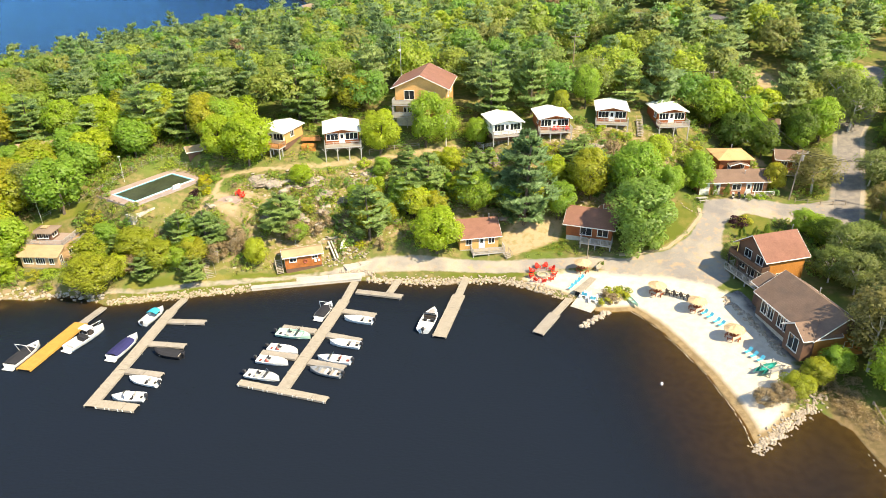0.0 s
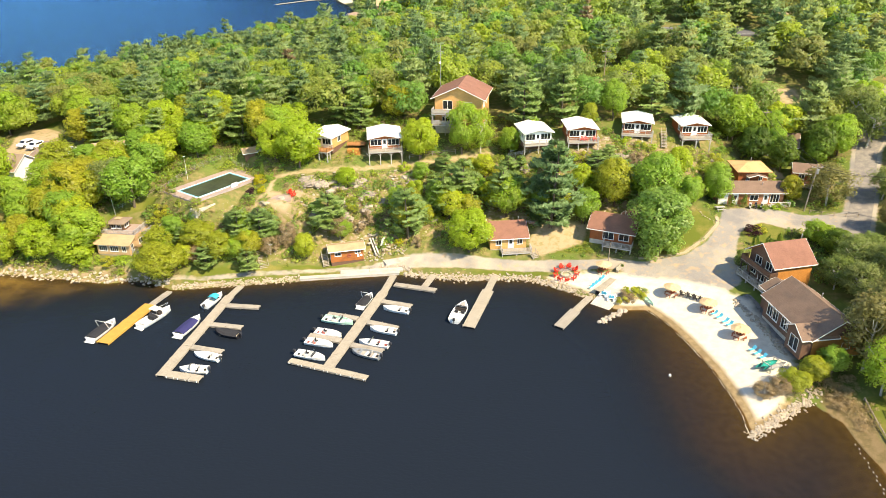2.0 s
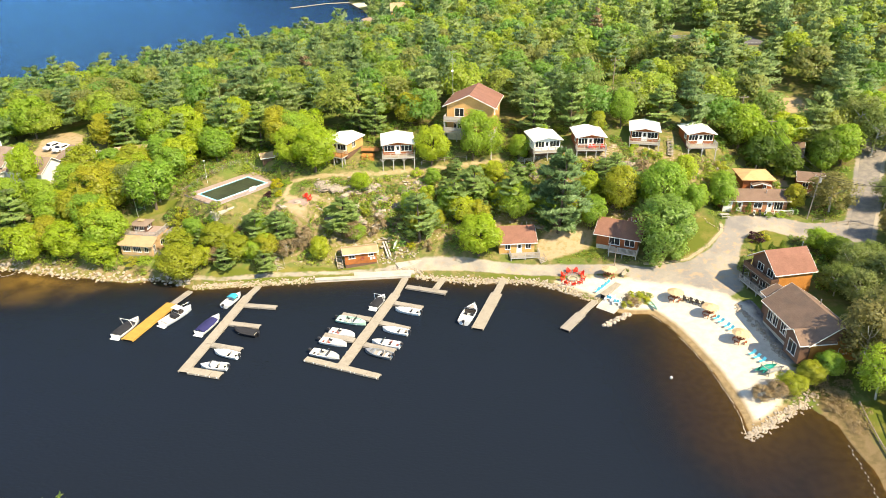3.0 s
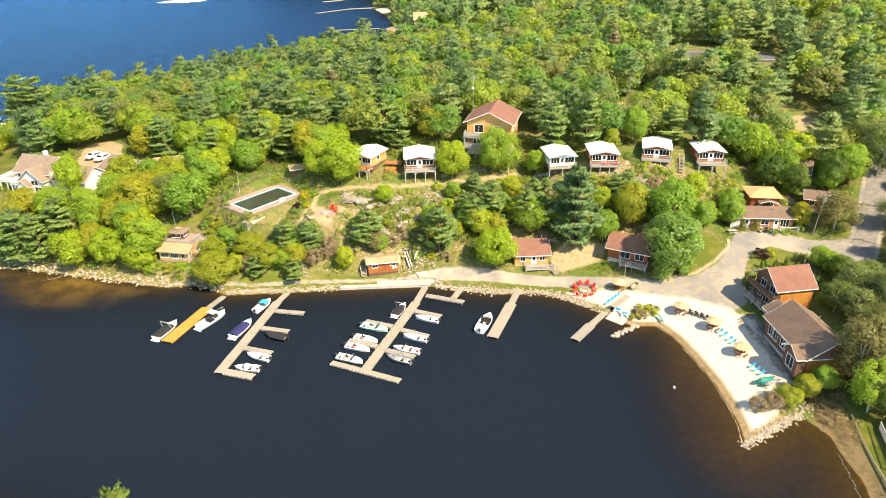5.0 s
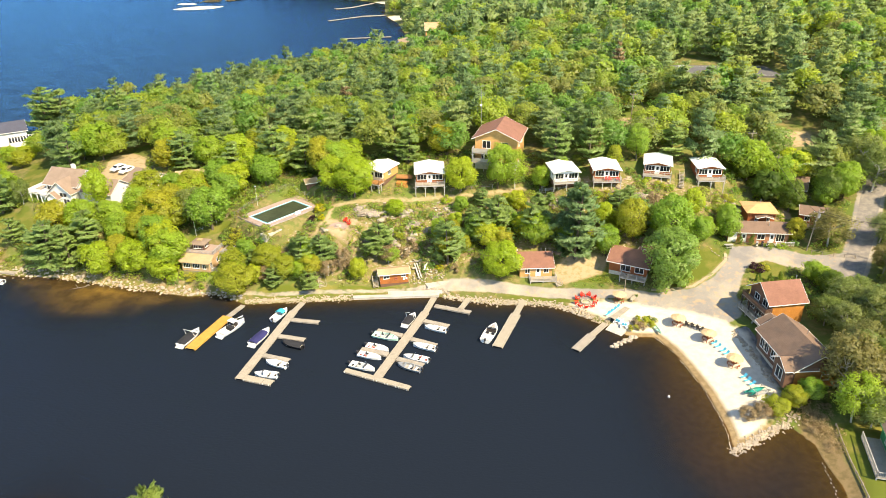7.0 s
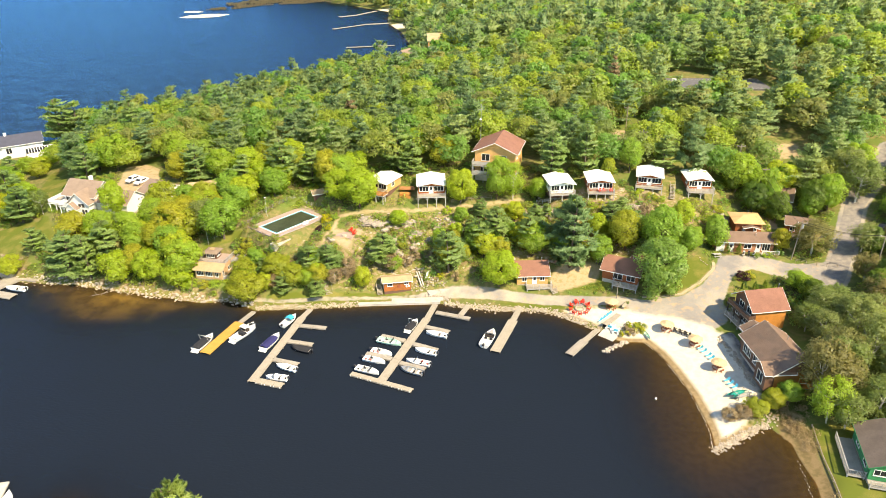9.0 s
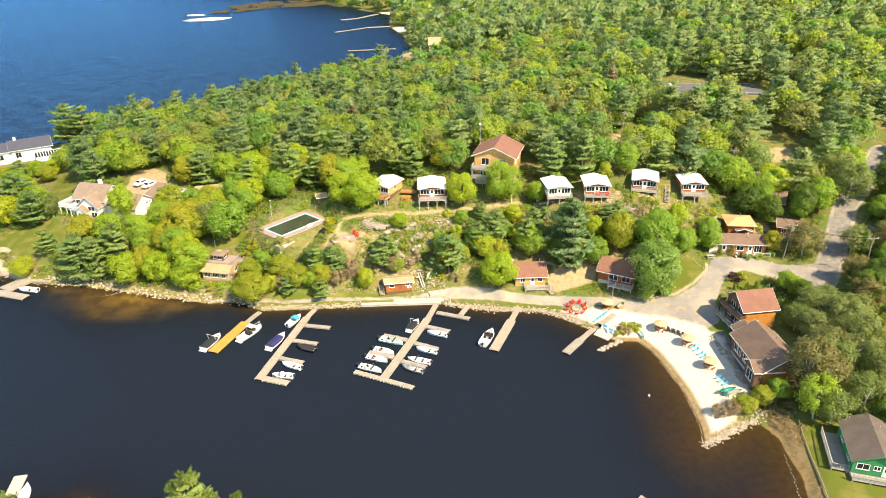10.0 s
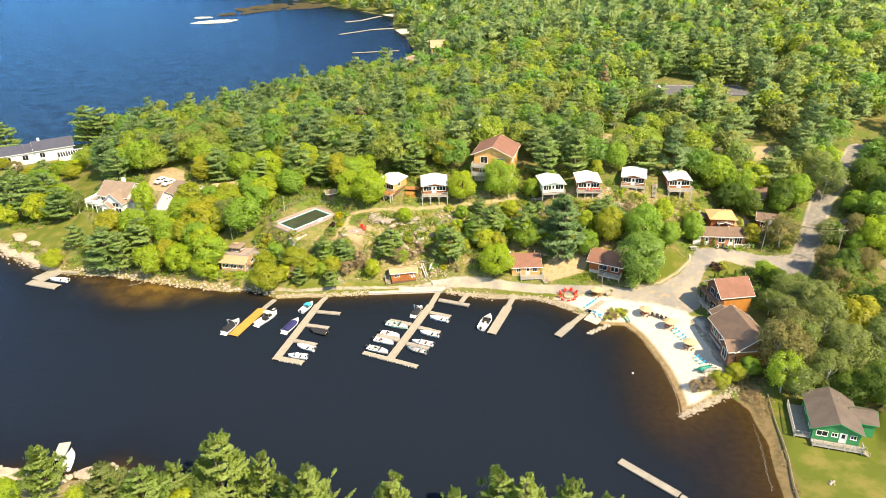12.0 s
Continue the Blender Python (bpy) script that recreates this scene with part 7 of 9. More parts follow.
kiosk = thing("pool_hut", -51.5, 130.4, 12.6, 30, "small pool hut with tan roof and awning", "hut")
part("wall", boxes((-1.1, 1.1, 0, 2.0, -0.8, 2.1)), "log_brown", kiosk)
gable_roof(kiosk, 2.2, 2.0, 2.1, 0.6, "x", 0.5, "roof_tan")
part("awning", boxes((1.5, 4.0, -0.6, 1.6, 2.0, 2.06)), "trim_grey", kiosk)
part("awning_post", rods(((3.9, -0.5, -0.8), (3.9, -0.5, 2.0), 0.05), ((3.9, 1.5, -0.8), (3.9, 1.5, 2.0), 0.05)), "trim", kiosk)


# ---- masts, poles and wires ----
def mast(name, x, y, high, label, mat="trim", r=0.06, lean=0.0):
    z = height(x, y)
    m = thing(name, x, y, z - 0.3, 0, label, "pole")
    part("shaft", rods(((0, 0, 0), (lean * high, 0, high), r, r * 0.6, 8)), mat, m)
    return m


flag = mast("flagpole", -74.6, 112.0, 7.0, "white flagpole beside the shore pavilion", r=0.04, lean=-0.05)
part("finial", rods(((-0.35, 0, 7.0), (-0.35, 0, 7.15), 0.1, 0.05)), "yellow", flag)
lamp = mast("lamp_post", -62.6, 121.6, 5.4, "white lamp post by the pool fence", r=0.035)
part("lamp_head", boxes((-0.18, 0.18, -0.1, 0.1, 5.4, 5.55)), "trim", lamp)
post = mast("lamp_post", 24.4, 105.6, 4.2, "dark post beside the lane", "pole", 0.09)
part("cap", boxes((-0.14, 0.14, -0.14, 0.14, 4.2, 4.35)), "trim_dark", post)
aerial = thing("radio_mast", -10.2, 149.5, height(-10.2, 149.5), 0, "tall thin radio mast with a white dish behind the lodge", "mast")
part("shaft", rods(((0, 0, -0.3), (0, 0, 15.0), 0.09, 0.05, 6)), "steel", aerial)
part("dish", rods(((-0.1, -0.2, 11.0), (-0.15, -0.45, 11.05), 0.3, 0.26, 10)), "trim", aerial)
part("crossarm", rods(((-0.9, 0, 13.6), (0.9, 0, 13.6), 0.04)), "steel", aerial)


def utility_pole(x, y, high, lean=0.0):
    p = thing("utility_pole", x, y, height(x, y) - 0.5, 0, "weathered wooden utility pole with crossarm", "utility pole", "utility poles")
    part("shaft", rods(((0, 0, 0), (lean * high, 0, high), 0.14, 0.1, 8)), "pole", p)
    part("crossarm", boxes((lean * high - 1.1, lean * high + 1.1, -0.07, 0.07, high - 0.7, high - 0.55)), "pole", p)
    for i in (-1, 0, 1):
        part("insulator", rods(((lean * high + i * 0.95, 0, high - 0.55), (lean * high + i * 0.95, 0, high - 0.35), 0.06)), "trim", p)
    return Vector((x + lean * high, y, height(x, y) - 0.5 + high - 0.4))


POLE_TOPS = [utility_pole(58.5, 150.0, 10.5), utility_pole(65.3, 119.9, 10.5, 0.06), utility_pole(63.0, 143.2, 10.0, 0.05), utility_pole(33.0, 150.0, 9.5), utility_pole(80.5, 112.5, 10.5), utility_pole(30.8, 168.5, 9)]
part("transformer", rods(((0.95, 0.25, 8.4), (0.95, 0.25, 9.4), 0.26, 0.26, 10)), "steel", scene.objects["utility_pole.001"])


def cable(a, b, sag=1.0):
    bm = bmesh.new()
    pts = [a.lerp(b, i / 12) - Vector((0, 0, sag * 4 * (i / 12) * (1 - i / 12))) for i in range(13)]
    tube(bm, pts, 0.04)
    tagged(part("cable", bm, "wire"), "thin black overhead cable between utility poles", "cable", "overhead cables")


for i, j in ((0, 2), (2, 1), (1, 4), (0, 3), (3, 5)):
    for s in (-0.95, 0.95):
        cable(POLE_TOPS[i] + Vector((s, 0, 0)), POLE_TOPS[j] + Vector((s, 0, 0)))


# ---- stairs ----
def stairs(x, y, z, yaw, n, run, rise, width, label, mat="plank_grey", solid=False, rails=True):
    s = thing("stairs", x, y, z, yaw, label, "stairs")
    for i in range(n):
        part("step", boxes((-width / 2, width / 2, i * run, (i + 1) * run + 0.03, (i + 1) * rise - (rise if solid else 0.05), (i + 1) * rise)), mat, s)
    if not solid:
        for sx in (-1, 1):
            bm = bmesh.new()
            rod(bm, (sx * (width / 2 + 0.03), 0, 0), (sx * (width / 2 + 0.03), n * run, n * rise), 0.06, 0.06, 4)
            if rails:
                rod(bm, (sx * (width / 2 + 0.03), 0, 0.9), (sx * (width / 2 + 0.03), n * run, n * rise + 0.9), 0.04, 0.04, 4)
                for f in (0.05, 0.5, 0.95):
                    rod(bm, (sx * (width / 2 + 0.03), n * run * f, n * rise * f), (sx * (width / 2 + 0.03), n * run * f, n * rise * f + 0.9), 0.04, 0.04, 4)
            part("stringer", bm, mat, s)
    return s


stairs(-41.2, 101.4, 1.1, 28, 12, 0.27, 0.2, 1.5, "weathered grey wooden stairs up the rocky slope")
stairs(-29.6, 103.0, 0.9, 22, 9, 0.25, 0.19, 1.0, "pale wooden stairs beside the boat shed", "plank")
stairs(25.3, 134.3, 14.3, -20, 9, 0.5, 0.2, 1.6, "rough stone steps up to the cabin", "stone", True)
stairs(39.3, 133.6, 15.5, -8, 11, 0.45, 0.2, 1.0, "wooden steps between two cabins", "plank_grey")
stairs(10.8, 107.0, 1.5, 35, 4, 0.3, 0.19, 1.2, "grey wooden porch steps of the cottage")
stairs(66.2, 51.6, 1.0, 90, 4, 0.3, 0.2, 1.2, "grey porch steps of the green house")
walkway = thing("walkway", -30.3, 131.5, 15.0, 0, "stained timber walkway and planter between two cabins", "walkway")
part("decking", boxes((0.2, 4.2, 1.0, 3.2, 0.7, 0.8)), "plank_red", walkway)
part("planter", boxes((0.6, 3.4, -1.0, 0.6, -1.8, 0.3)), "log_orange", walkway)
rail(walkway, [(0.3, 1.1), (4.1, 1.1)], 0.8, "plank_red")


# ---- beach and patio furniture ----
def adirondack(name, x, y, z, yaw, mat, label, group):
    c = thing(name, x, y, z, yaw, label, "chair", group)
    seat = bmesh.new()
    for i in range(5):
        box(seat, -0.28, 0.28, -0.32 + i * 0.12, -0.22 + i * 0.12, 0.36 - i * 0.03, 0.385 - i * 0.03)
    part("seat", seat, mat, c)
    back = bmesh.new()
    for i in range(5):
        h = 0.8 - 0.05 * abs(i - 2) ** 1.5
        box(back, -0.29 + i * 0.12, -0.19 + i * 0.12, 0, 0.03, 0, h, pose(0, 0.26, 0.24, -24))
    part("backrest", back, mat, c)
    for s in (-1, 1):
        part("armrest", boxes((s * 0.36 - 0.08, s * 0.36 + 0.08, -0.42, 0.42, 0.58, 0.61)), mat, c)
        for y0 in (-0.34, 0.3):
            part("leg", boxes((s * 0.33 - 0.035, s * 0.33 + 0.035, y0 - 0.05, y0 + 0.05, -0.05, 0.58)), mat, c)
    return c


PIT = (16.1, 101.9)
pit = thing("fire_pit", *PIT, height(*PIT), 0, "round pale stone fire pit ringed by red chairs", "fire pit")
for i in range(14):
    m = pose(0, 0, 0, 0, 0, i * 360 / 14)
    bm = bmesh.new()
    box(bm, -0.17, 0.17, 0.75, 1.05, -0.05, 0.32, m)
    bmesh.ops.bevel(bm, geom=bm.edges[:], offset=0.04, segments=1, affect="EDGES")
    part("stone", bm, "stone", pit)
first = adirondack("adirondack_chair", PIT[0], PIT[1] - 1.95, height(PIT[0], PIT[1] - 1.95), 180, "red", "bright red wooden adirondack chair round the fire pit", "red chairs round the fire pit")
for i in range(1, 9):
    a = 2 * math.pi * i / 9 - math.pi / 2
    x, y = PIT[0] + 1.95 * math.cos(a), PIT[1] + 1.95 * math.sin(a)
    copy_thing(first, pose(x, y, height(x, y), 0, 0, math.degrees(a) - 90))
for x, y, yaw in ((-38.6, 115.9, -60), (-38.1, 114.9, -100), (-39.4, 116.6, -20)):
    c = copy_thing(first, pose(x, y, height(x, y) + 0.05, 0, 0, yaw))
    tagged(c, "red wooden adirondack chair on the hillside patio", group="red patio chairs")
for dx in (-1.2, -0.4, 1.5):
    p = pose(21.4, 132.2, 17.56, 0, 0, 5) @ Vector((dx + 1.0, -0.9, 0))
    c = copy_thing(first, pose(p.x, p.y, p.z, 0, 0, 5))
    tagged(c, "red wooden chair on the cabin porch", group="red porch chairs")
dark_chair = adirondack("adirondack_chair", 35.5, 93.9, height(35.5, 93.9), 40, "black", "black wooden adirondack chair on the sand", "black beach chairs")
for x, y in ((36.5, 93.2), (37.4, 92.5), (38.3, 91.8)):
    copy_thing(dark_chair, pose(x, y, height(x, y), 0, 0, 40))
patio = thing("patio_fire_pit", -40.4, 114.0, height(-40.4, 114.0) - 0.05, 0, "low grey stone fire pit on the hillside patio", "fire pit")
part("slab", rods(((0, 0, -0.3), (0, 0, 0.08), 2.2, 2.2, 18)), "paver", patio)
part("stone_ring", rods(((0, 0, 0.085), (0, 0, 0.4), 0.7, 0.6, 10)), "stone", patio)


def lounger(x, y, z, yaw, label, group):
    c = thing("sun_lounger", x, y, z, yaw, label, "sun lounger", group)
    part("seat", boxes((-0.24, 0.24, -0.85, 0.28, 0.34, 0.39)), "turquoise", c)
    part("backrest", box(bmesh.new(), -0.33, 0.33, 0, 0.75, 0, 0.05, pose(0, 0.3, 0.35, 48)), "turquoise", c)
    part("frame", rods(((-0.36, -0.95, 0.33), (-0.36, 0.32, 0.33), 0.03), ((0.36, -0.95, 0.33), (0.36, 0.32, 0.33), 0.03)), "trim", c)
    for sx in (-1, 1):
        for y0 in (-0.8, 0.2):
            part("leg", rods(((sx * 0.36, y0, -0.05), (sx * 0.36, y0, 0.33), 0.03)), "trim", c)
    return c


SMALL = Matrix.Scale(0.78, 4)
lou = lounger(39.3, 88.0, height(39.3, 88.0), -62, "turquoise sun lounger with white frame on the sand", "turquoise loungers on the beach")
lou.matrix_basis = lou.matrix_basis @ SMALL
for x, y in ((39.8, 87.0), (40.4, 85.7), (40.8, 84.8), (42.2, 78.0), (42.6, 77.0), (43.1, 76.0)):
    copy_thing(lou, pose(x, y, height(x, y), 0, 0, -62))
for x, y in ((20.3, 97.6), (21.0, 98.3), (21.7, 99.0), (22.4, 99.7)):
    c = copy_thing(lou, pose(x, y, height(x, y) + 0.03, 0, 0, -40))
    tagged(c, "turquoise sun lounger on the shore terrace", group="turquoise loungers on the terrace")


def umbrella(x, y, label):
    z = height(x, y)
    u = thing("thatched_umbrella", x, y, z, 0, label, "umbrella", "thatched beach umbrellas")
    part("pole", rods(((0, 0, -0.4), (0, 0, 2.1), 0.06, 0.05, 8)), "redwood", u)
    bm = bmesh.new()
    rings = []
    rnd = random.Random(x)
    for r, zz in ((0.04, 2.35), (0.5, 2.18), (1.0, 1.96), (1.45, 1.74)):
        rings.append([bm.verts.new((r * (1 + rnd.uniform(-0.04, 0.04)) * math.cos(i * math.pi / 9), r * (1 + rnd.uniform(-0.04, 0.04)) * math.sin(i * math.pi / 9), zz + rnd.uniform(-0.05, 0.05))) for i in range(18)])
    inner = [bm.verts.new((v.co.x * 0.95, v.co.y * 0.95, v.co.z - 0.06)) for v in rings[-1]]
    tip = bm.verts.new((0, 0, 2.2))
    bm.faces.new(rings[0])
    for a, b in zip(rings + [inner], rings[1:] + [inner]):
        if a is b:
            continue
        for i in range(18):
            bm.faces.new((a[i], a[(i + 1) % 18], b[(i + 1) % 18], b[i]))
    for i in range(18):
        bm.faces.new((inner[i], inner[(i + 1) % 18], tip))
    for i in range(18):
        v = rings[-1][i].co
        box(bm, -0.1, 0.1, -0.01, 0.01, -0.22, 0.02, pose(v.x, v.y, v.z, 0, 0, 90 + i * 20))
    bmesh.ops.recalc_face_normals(bm, faces=bm.faces)
    part("thatch", bm, "thatch", u)
    part("tabletop", rods(((0, 0, 0.68), (0, 0, 0.73), 0.6, 0.6, 12)), "redwood", u)
    for k in range(4):
        m = pose(0, 0, 0, 0, 0, 45 + 90 * k)
        bm = bmesh.new()
        box(bm, -0.45, 0.45, 0.85, 1.1, 0.42, 0.46, m)
        box(bm, -0.4, -0.33, 0.9, 1.05, -0.05, 0.42, m)
        box(bm, 0.33, 0.4, 0.9, 1.05, -0.05, 0.42, m)
        part("bench", bm, "redwood", u)
    return u


for x, y in ((33.7, 94.5), (38.4, 89.2), (41.3, 81.5)):
    umbrella(x, y, "straw-thatched umbrella over a red-stained table on the sand")
umbrella(22.9, 101.9, "straw-thatched umbrella over a red-stained table beside the grass")


def small_boat(name, x, y, z, yaw, L, B, mat, label, tilt=0.0, group=""):
    ob = thing(name, x, y, z, yaw, label, "canoe", group)
    bm = bmesh.new()
    rows = []
    for i in range(11):
        f = i / 10
        half = max(B / 2 * math.sin(math.pi * min(max(f, 0.02), 0.98)) ** 0.7, 0.02)
        sheer = 0.36 + 0.16 * (2 * f - 1) ** 4
        rows.append([bm.verts.new((-L / 2 + L * f, y0 * half, z0)) for y0, z0 in ((-1, sheer), (-0.75, 0.12), (0, 0.0), (0.75, 0.12), (1, sheer))])
    for a, b in zip(rows, rows[1:]):
        for j in range(4):
            bm.faces.new((a[j], a[j + 1], b[j + 1], b[j]))
    bmesh.ops.transform(bm, matrix=pose(0, 0, 0, tilt), verts=bm.verts)
    bmesh.ops.solidify(bm, geom=bm.faces[:], thickness=0.03)
    part("hull", bm, mat, ob)
    if tilt:
        part("thwart", rods(((-0.5, 0, 0.15), (0.5, 0, 0.15), 0.03)), "plank", ob)
    else:
        for x0 in (-0.6, 0.45):
            part("thwart", boxes((x0, x0 + 0.15, -B * 0.42, B * 0.42, 0.3, 0.33)), "plank", ob)
    return ob


small_boat("canoe", 29.3, 93.7, height(29.3, 93.7), 110, 4.4, 0.95, "hull_green", "green canoe with pale inside drawn up on the sand")
small_boat("canoe", -19.2, 109.2, 3.5, 75, 3.6, 1.5, "hull", "white rowing boat tipped on the slope behind the boat shed", 50)
for i in range(4):
    small_boat("kayak", 42.6 + 0.45 * i, 74.2 - 0.28 * i, height(43.3, 73.8) + 0.16 + 0.3 * (i % 2), 28, 3.6, 0.7, "teal" if i < 3 else "steel", "teal kayak on the rack by the beach", 35, "kayaks on the rack")
rack = thing("kayak_rack", 43.6, 73.7, height(43.6, 73.7), 28, "grey timber kayak rack at the end of the beach", "rack")
for sx in (-1.2, 1.2):
    for y in (-0.84, 0.84):
        part("post", boxes((sx - 0.06, sx + 0.06, y - 0.06, y + 0.06, -0.3, 1.2)), "trim_grey", rack)
    for z in (0.1, 1.0):
        part("arm", boxes((sx - 0.05, sx + 0.05, -0.77, 0.77, z, z + 0.08)), "trim_grey", rack)
for x, y, yaw in ((22.4, 95.4, 60), (23.4, 94.2, 75)):
    pb = thing("pedal_boat", x, y, height(x, y) + 0.02, yaw, "white pedal boat with blue seats on the slip", "pedal boat", "pedal boats")
    for s in (-0.55, 0.55):
        part("float", hull_bm(2.4, 0.5, 0.35, 0.02), "hull", pb).location.y = s
    part("deck", boxes((-0.9, 0.6, -0.5, 0.5, 0.3, 0.4)), "hull", pb)
    part("seat", boxes((-0.7, -0.3, -0.42, -0.04, 0.4, 0.6), (-0.8, -0.7, -0.42, -0.04, 0.4, 0.95)), "turquoise", pb)
    part("seat", boxes((-0.7, -0.3, 0.04, 0.42, 0.4, 0.6), (-0.8, -0.7, 0.04, 0.42, 0.4, 0.95)), "turquoise", pb)
slip = thing("boat_slip", 22.9, 94.6, 0.0, -35, "pale concrete boat slip between terrace and groin", "slipway")
part("slab", box(bmesh.new(), -1.8, 1.8, -3.4, 2.6, -0.3, 0.0, pose(0, 0, 0.55, 9)), "concrete", slip)
dock("boardwalk", (25.2, 100.8), (20.9, 95.3), 1.2, "plank boardwalk from the lane to the pier", "plank", top=1.35, posts=False, group="boardwalks")
bench = thing("bench", 25.9, 102.2, height(25.9, 102.2), 55, "pale wooden bench beside the boardwalk", "bench")
part("seat", boxes((-0.9, 0.9, -0.25, 0.25, 0.42, 0.48)), "plank", bench)
part("backrest", boxes((-0.9, 0.9, 0.22, 0.28, 0.5, 0.95)), "plank", bench)
for s in (-0.75, 0.75):
    part("leg", boxes((s - 0.05, s + 0.05, -0.2, 0.2, -0.1, 0.42)), "plank", bench)


def picnic_table(x, y, yaw, mat="trim_grey"):
    t = thing("picnic_table", x, y, height(x, y), yaw, "pale picnic table beside the brick building", "picnic table")
    for i in range(5):
        part("table_plank", boxes((-0.9, 0.9, -0.38 + i * 0.155, -0.24 + i * 0.155, 0.7, 0.745)), mat, t)
    for s in (-1, 1):
        part("bench", boxes((-0.9, 0.9, s * 0.72 - 0.13, s * 0.72 + 0.13, 0.42, 0.46)), mat, t)
        part("trestle", rods(((s * 0.6, -0.7, -0.05), (s * 0.6, -0.2, 0.7), 0.04), ((s * 0.6, 0.7, -0.05), (s * 0.6, 0.2, 0.7), 0.04), ((s * 0.6, -0.72, 0.4), (s * 0.6, 0.72, 0.4), 0.035)), mat, t)


picnic_table(48.3, 119.0, 10)


def scooter(x, y, yaw, mat, label):
    s = thing("motor_scooter", x, y, height(x, y), yaw, label, "scooter", "parked scooters")
    for wx in (-0.6, 0.6):
        bm = rods(((wx, -0.07, 0.24), (wx, 0.07, 0.24), 0.25, 0.25, 12))
        part("wheel", bm, "rubber", s)
    bm = boxes((-0.8, 0.1, -0.2, 0.2, 0.35, 0.7), (0.1, 0.5, -0.2, 0.2, 0.25, 0.35), (0.45, 0.62, -0.24, 0.24, 0.3, 0.95))
    bmesh.ops.bevel(bm, geom=bm.edges[:], offset=0.05, segments=1, affect="EDGES")
    part("body", bm, mat, s)
    part("saddle", boxes((-0.8, 0.05, -0.17, 0.17, 0.71, 0.82)), "black", s)
    part("handlebar", rods(((0.5, -0.36, 1.05), (0.5, 0.36, 1.05), 0.025), ((0.55, 0, 0.9), (0.5, 0, 1.05), 0.035)), "chrome", s)


scooter(54.6, 120.2, 70, "car_white", "white motor scooter parked by the brick building")
scooter(55.8, 120.3, 75, "car_dark", "dark motor scooter parked by the brick building")
scooter(57.0, 120.4, 65, "car_white", "white motor scooter with windscreen by the brick building")


def car(x, y, yaw, mat, label):
    z = height(x, y)
    c = thing("car", x, y, z, yaw, label, "car", "parked cars")
    bm = bmesh.new()
    prism(bm, [(-2.2, 0.3), (2.2, 0.3), (2.2, 0.75), (1.3, 0.95), (0.7, 1.45), (-1.4, 1.48), (-2.1, 0.95), (-2.2, 0.8)], -0.88, 0.88)
    bmesh.ops.recalc_face_normals(bm, faces=bm.faces)
    bmesh.ops.bevel(bm, geom=bm.edges[:], offset=0.09, segments=2, affect="EDGES")
    part("body", bm, mat, c)
    part("windscreen", box(bmesh.new(), 0.0, 0.62, -0.74, 0.74, 0, 0.02, pose(0.74, 0, 1.4, 0, 40)), "glass", c)
    part("rear_window", box(bmesh.new(), -0.55, 0.0, -0.72, 0.72, 0, 0.02, pose(-1.45, 0, 1.42, 0, -37)), "glass", c)
    for s in (-1, 1):
        part("side_window", boxes((-1.2, 0.65, s * 0.885 - 0.01, s * 0.885 + 0.01, 0.98, 1.34)), "glass", c)
        for wx in (-1.35, 1.35):
            w = part("wheel", rods(((wx, s * 0.68, 0.32), (wx, s * 0.9, 0.32), 0.33, 0.33, 14)), "rubber", c)
            part("rim", rods(((wx, s * 0.9, 0.32), (wx, s * 0.915, 0.32), 0.2, 0.2, 10)), "chrome", w)
        part("headlight", boxes((2.19, 2.22, s * 0.65 - 0.16, s * 0.65 + 0.16, 0.62, 0.74)), "trim", c)


car(-108.3, 138.6, 250, "car_white", "white car parked on the driveway of the white house")
car(-105.0, 137.0, 255, "car_white", "white van parked on the driveway of the white house")
car(85.6, 126.4, 20, "car_white", "white car parked under trees by the road")
car(88.4, 128.4, 20, "car_dark", "dark car parked under trees by the road")
car(97.5, 222.0, 15, "car_white", "pale car parked in a forest clearing")

# ---- shore walls and stones ----
wall = thing("seawall", -33.8, 99.0, 0, math.degrees(math.atan2(3.2, 18.2)), "pale timber and concrete seawall at the docks", "seawall")
part("wall", boxes((0, 18.6, -0.3, 0.25, -1.0, 0.44)), "concrete", wall)
part("cap", boxes((-0.1, 18.7, -0.36, 0.7, 0.444, 0.54)), "concrete", wall)
part("landing_slab", boxes((7.5, 13.0, 0.704, 2.1, 0.1, 0.56), (13.04, 19.4, 0.704, 2.9, 0.1, 0.56)), "concrete", wall, "cracked pale concrete landing slabs")
ramp = thing("landing", -16.4, 106.2, 1.35, 30, "pale concrete ramp slabs by the boat shed", "ramp")
for i, (a, b) in enumerate(((-2.6, 0.0), (0.1, 2.6))):
    part("slab", box(bmesh.new(), a, b, -1.1, 1.1, -0.4, 0.06, pose(0, 0, 0, 0, -4)), "concrete", ramp)
lead = thing("boat_ramp", -20.6, 108.4, 2.9, 25, "pale timber skid ramp behind the boat shed", "ramp")
for i in range(2):
    part("skid", box(bmesh.new(), -0.9 + i * 0.55, -0.6 + i * 0.55, -2.4, 2.0, -0.1, 0.1, pose(0, 0, 0.2, 24)), "concrete", lead)


def stone_meshes(n, seed):
    out = []
    rnd = random.Random(seed)
    for k in range(n):
        bm = bmesh.new()
        bmesh.ops.create_icosphere(bm, subdivisions=1, radius=0.5)
        for v in bm.verts:
            v.co = Vector((v.co.x * 1.1, v.co.y * 0.9, v.co.z * 0.72)) * rnd.uniform(0.8, 1.15)
        me = bpy.data.meshes.new("stone")
        bm.to_mesh(me)
        bm.free()
        me.materials.append(M["stone"])
        out.append(me)
    return out


STONES = stone_meshes(8, 3)


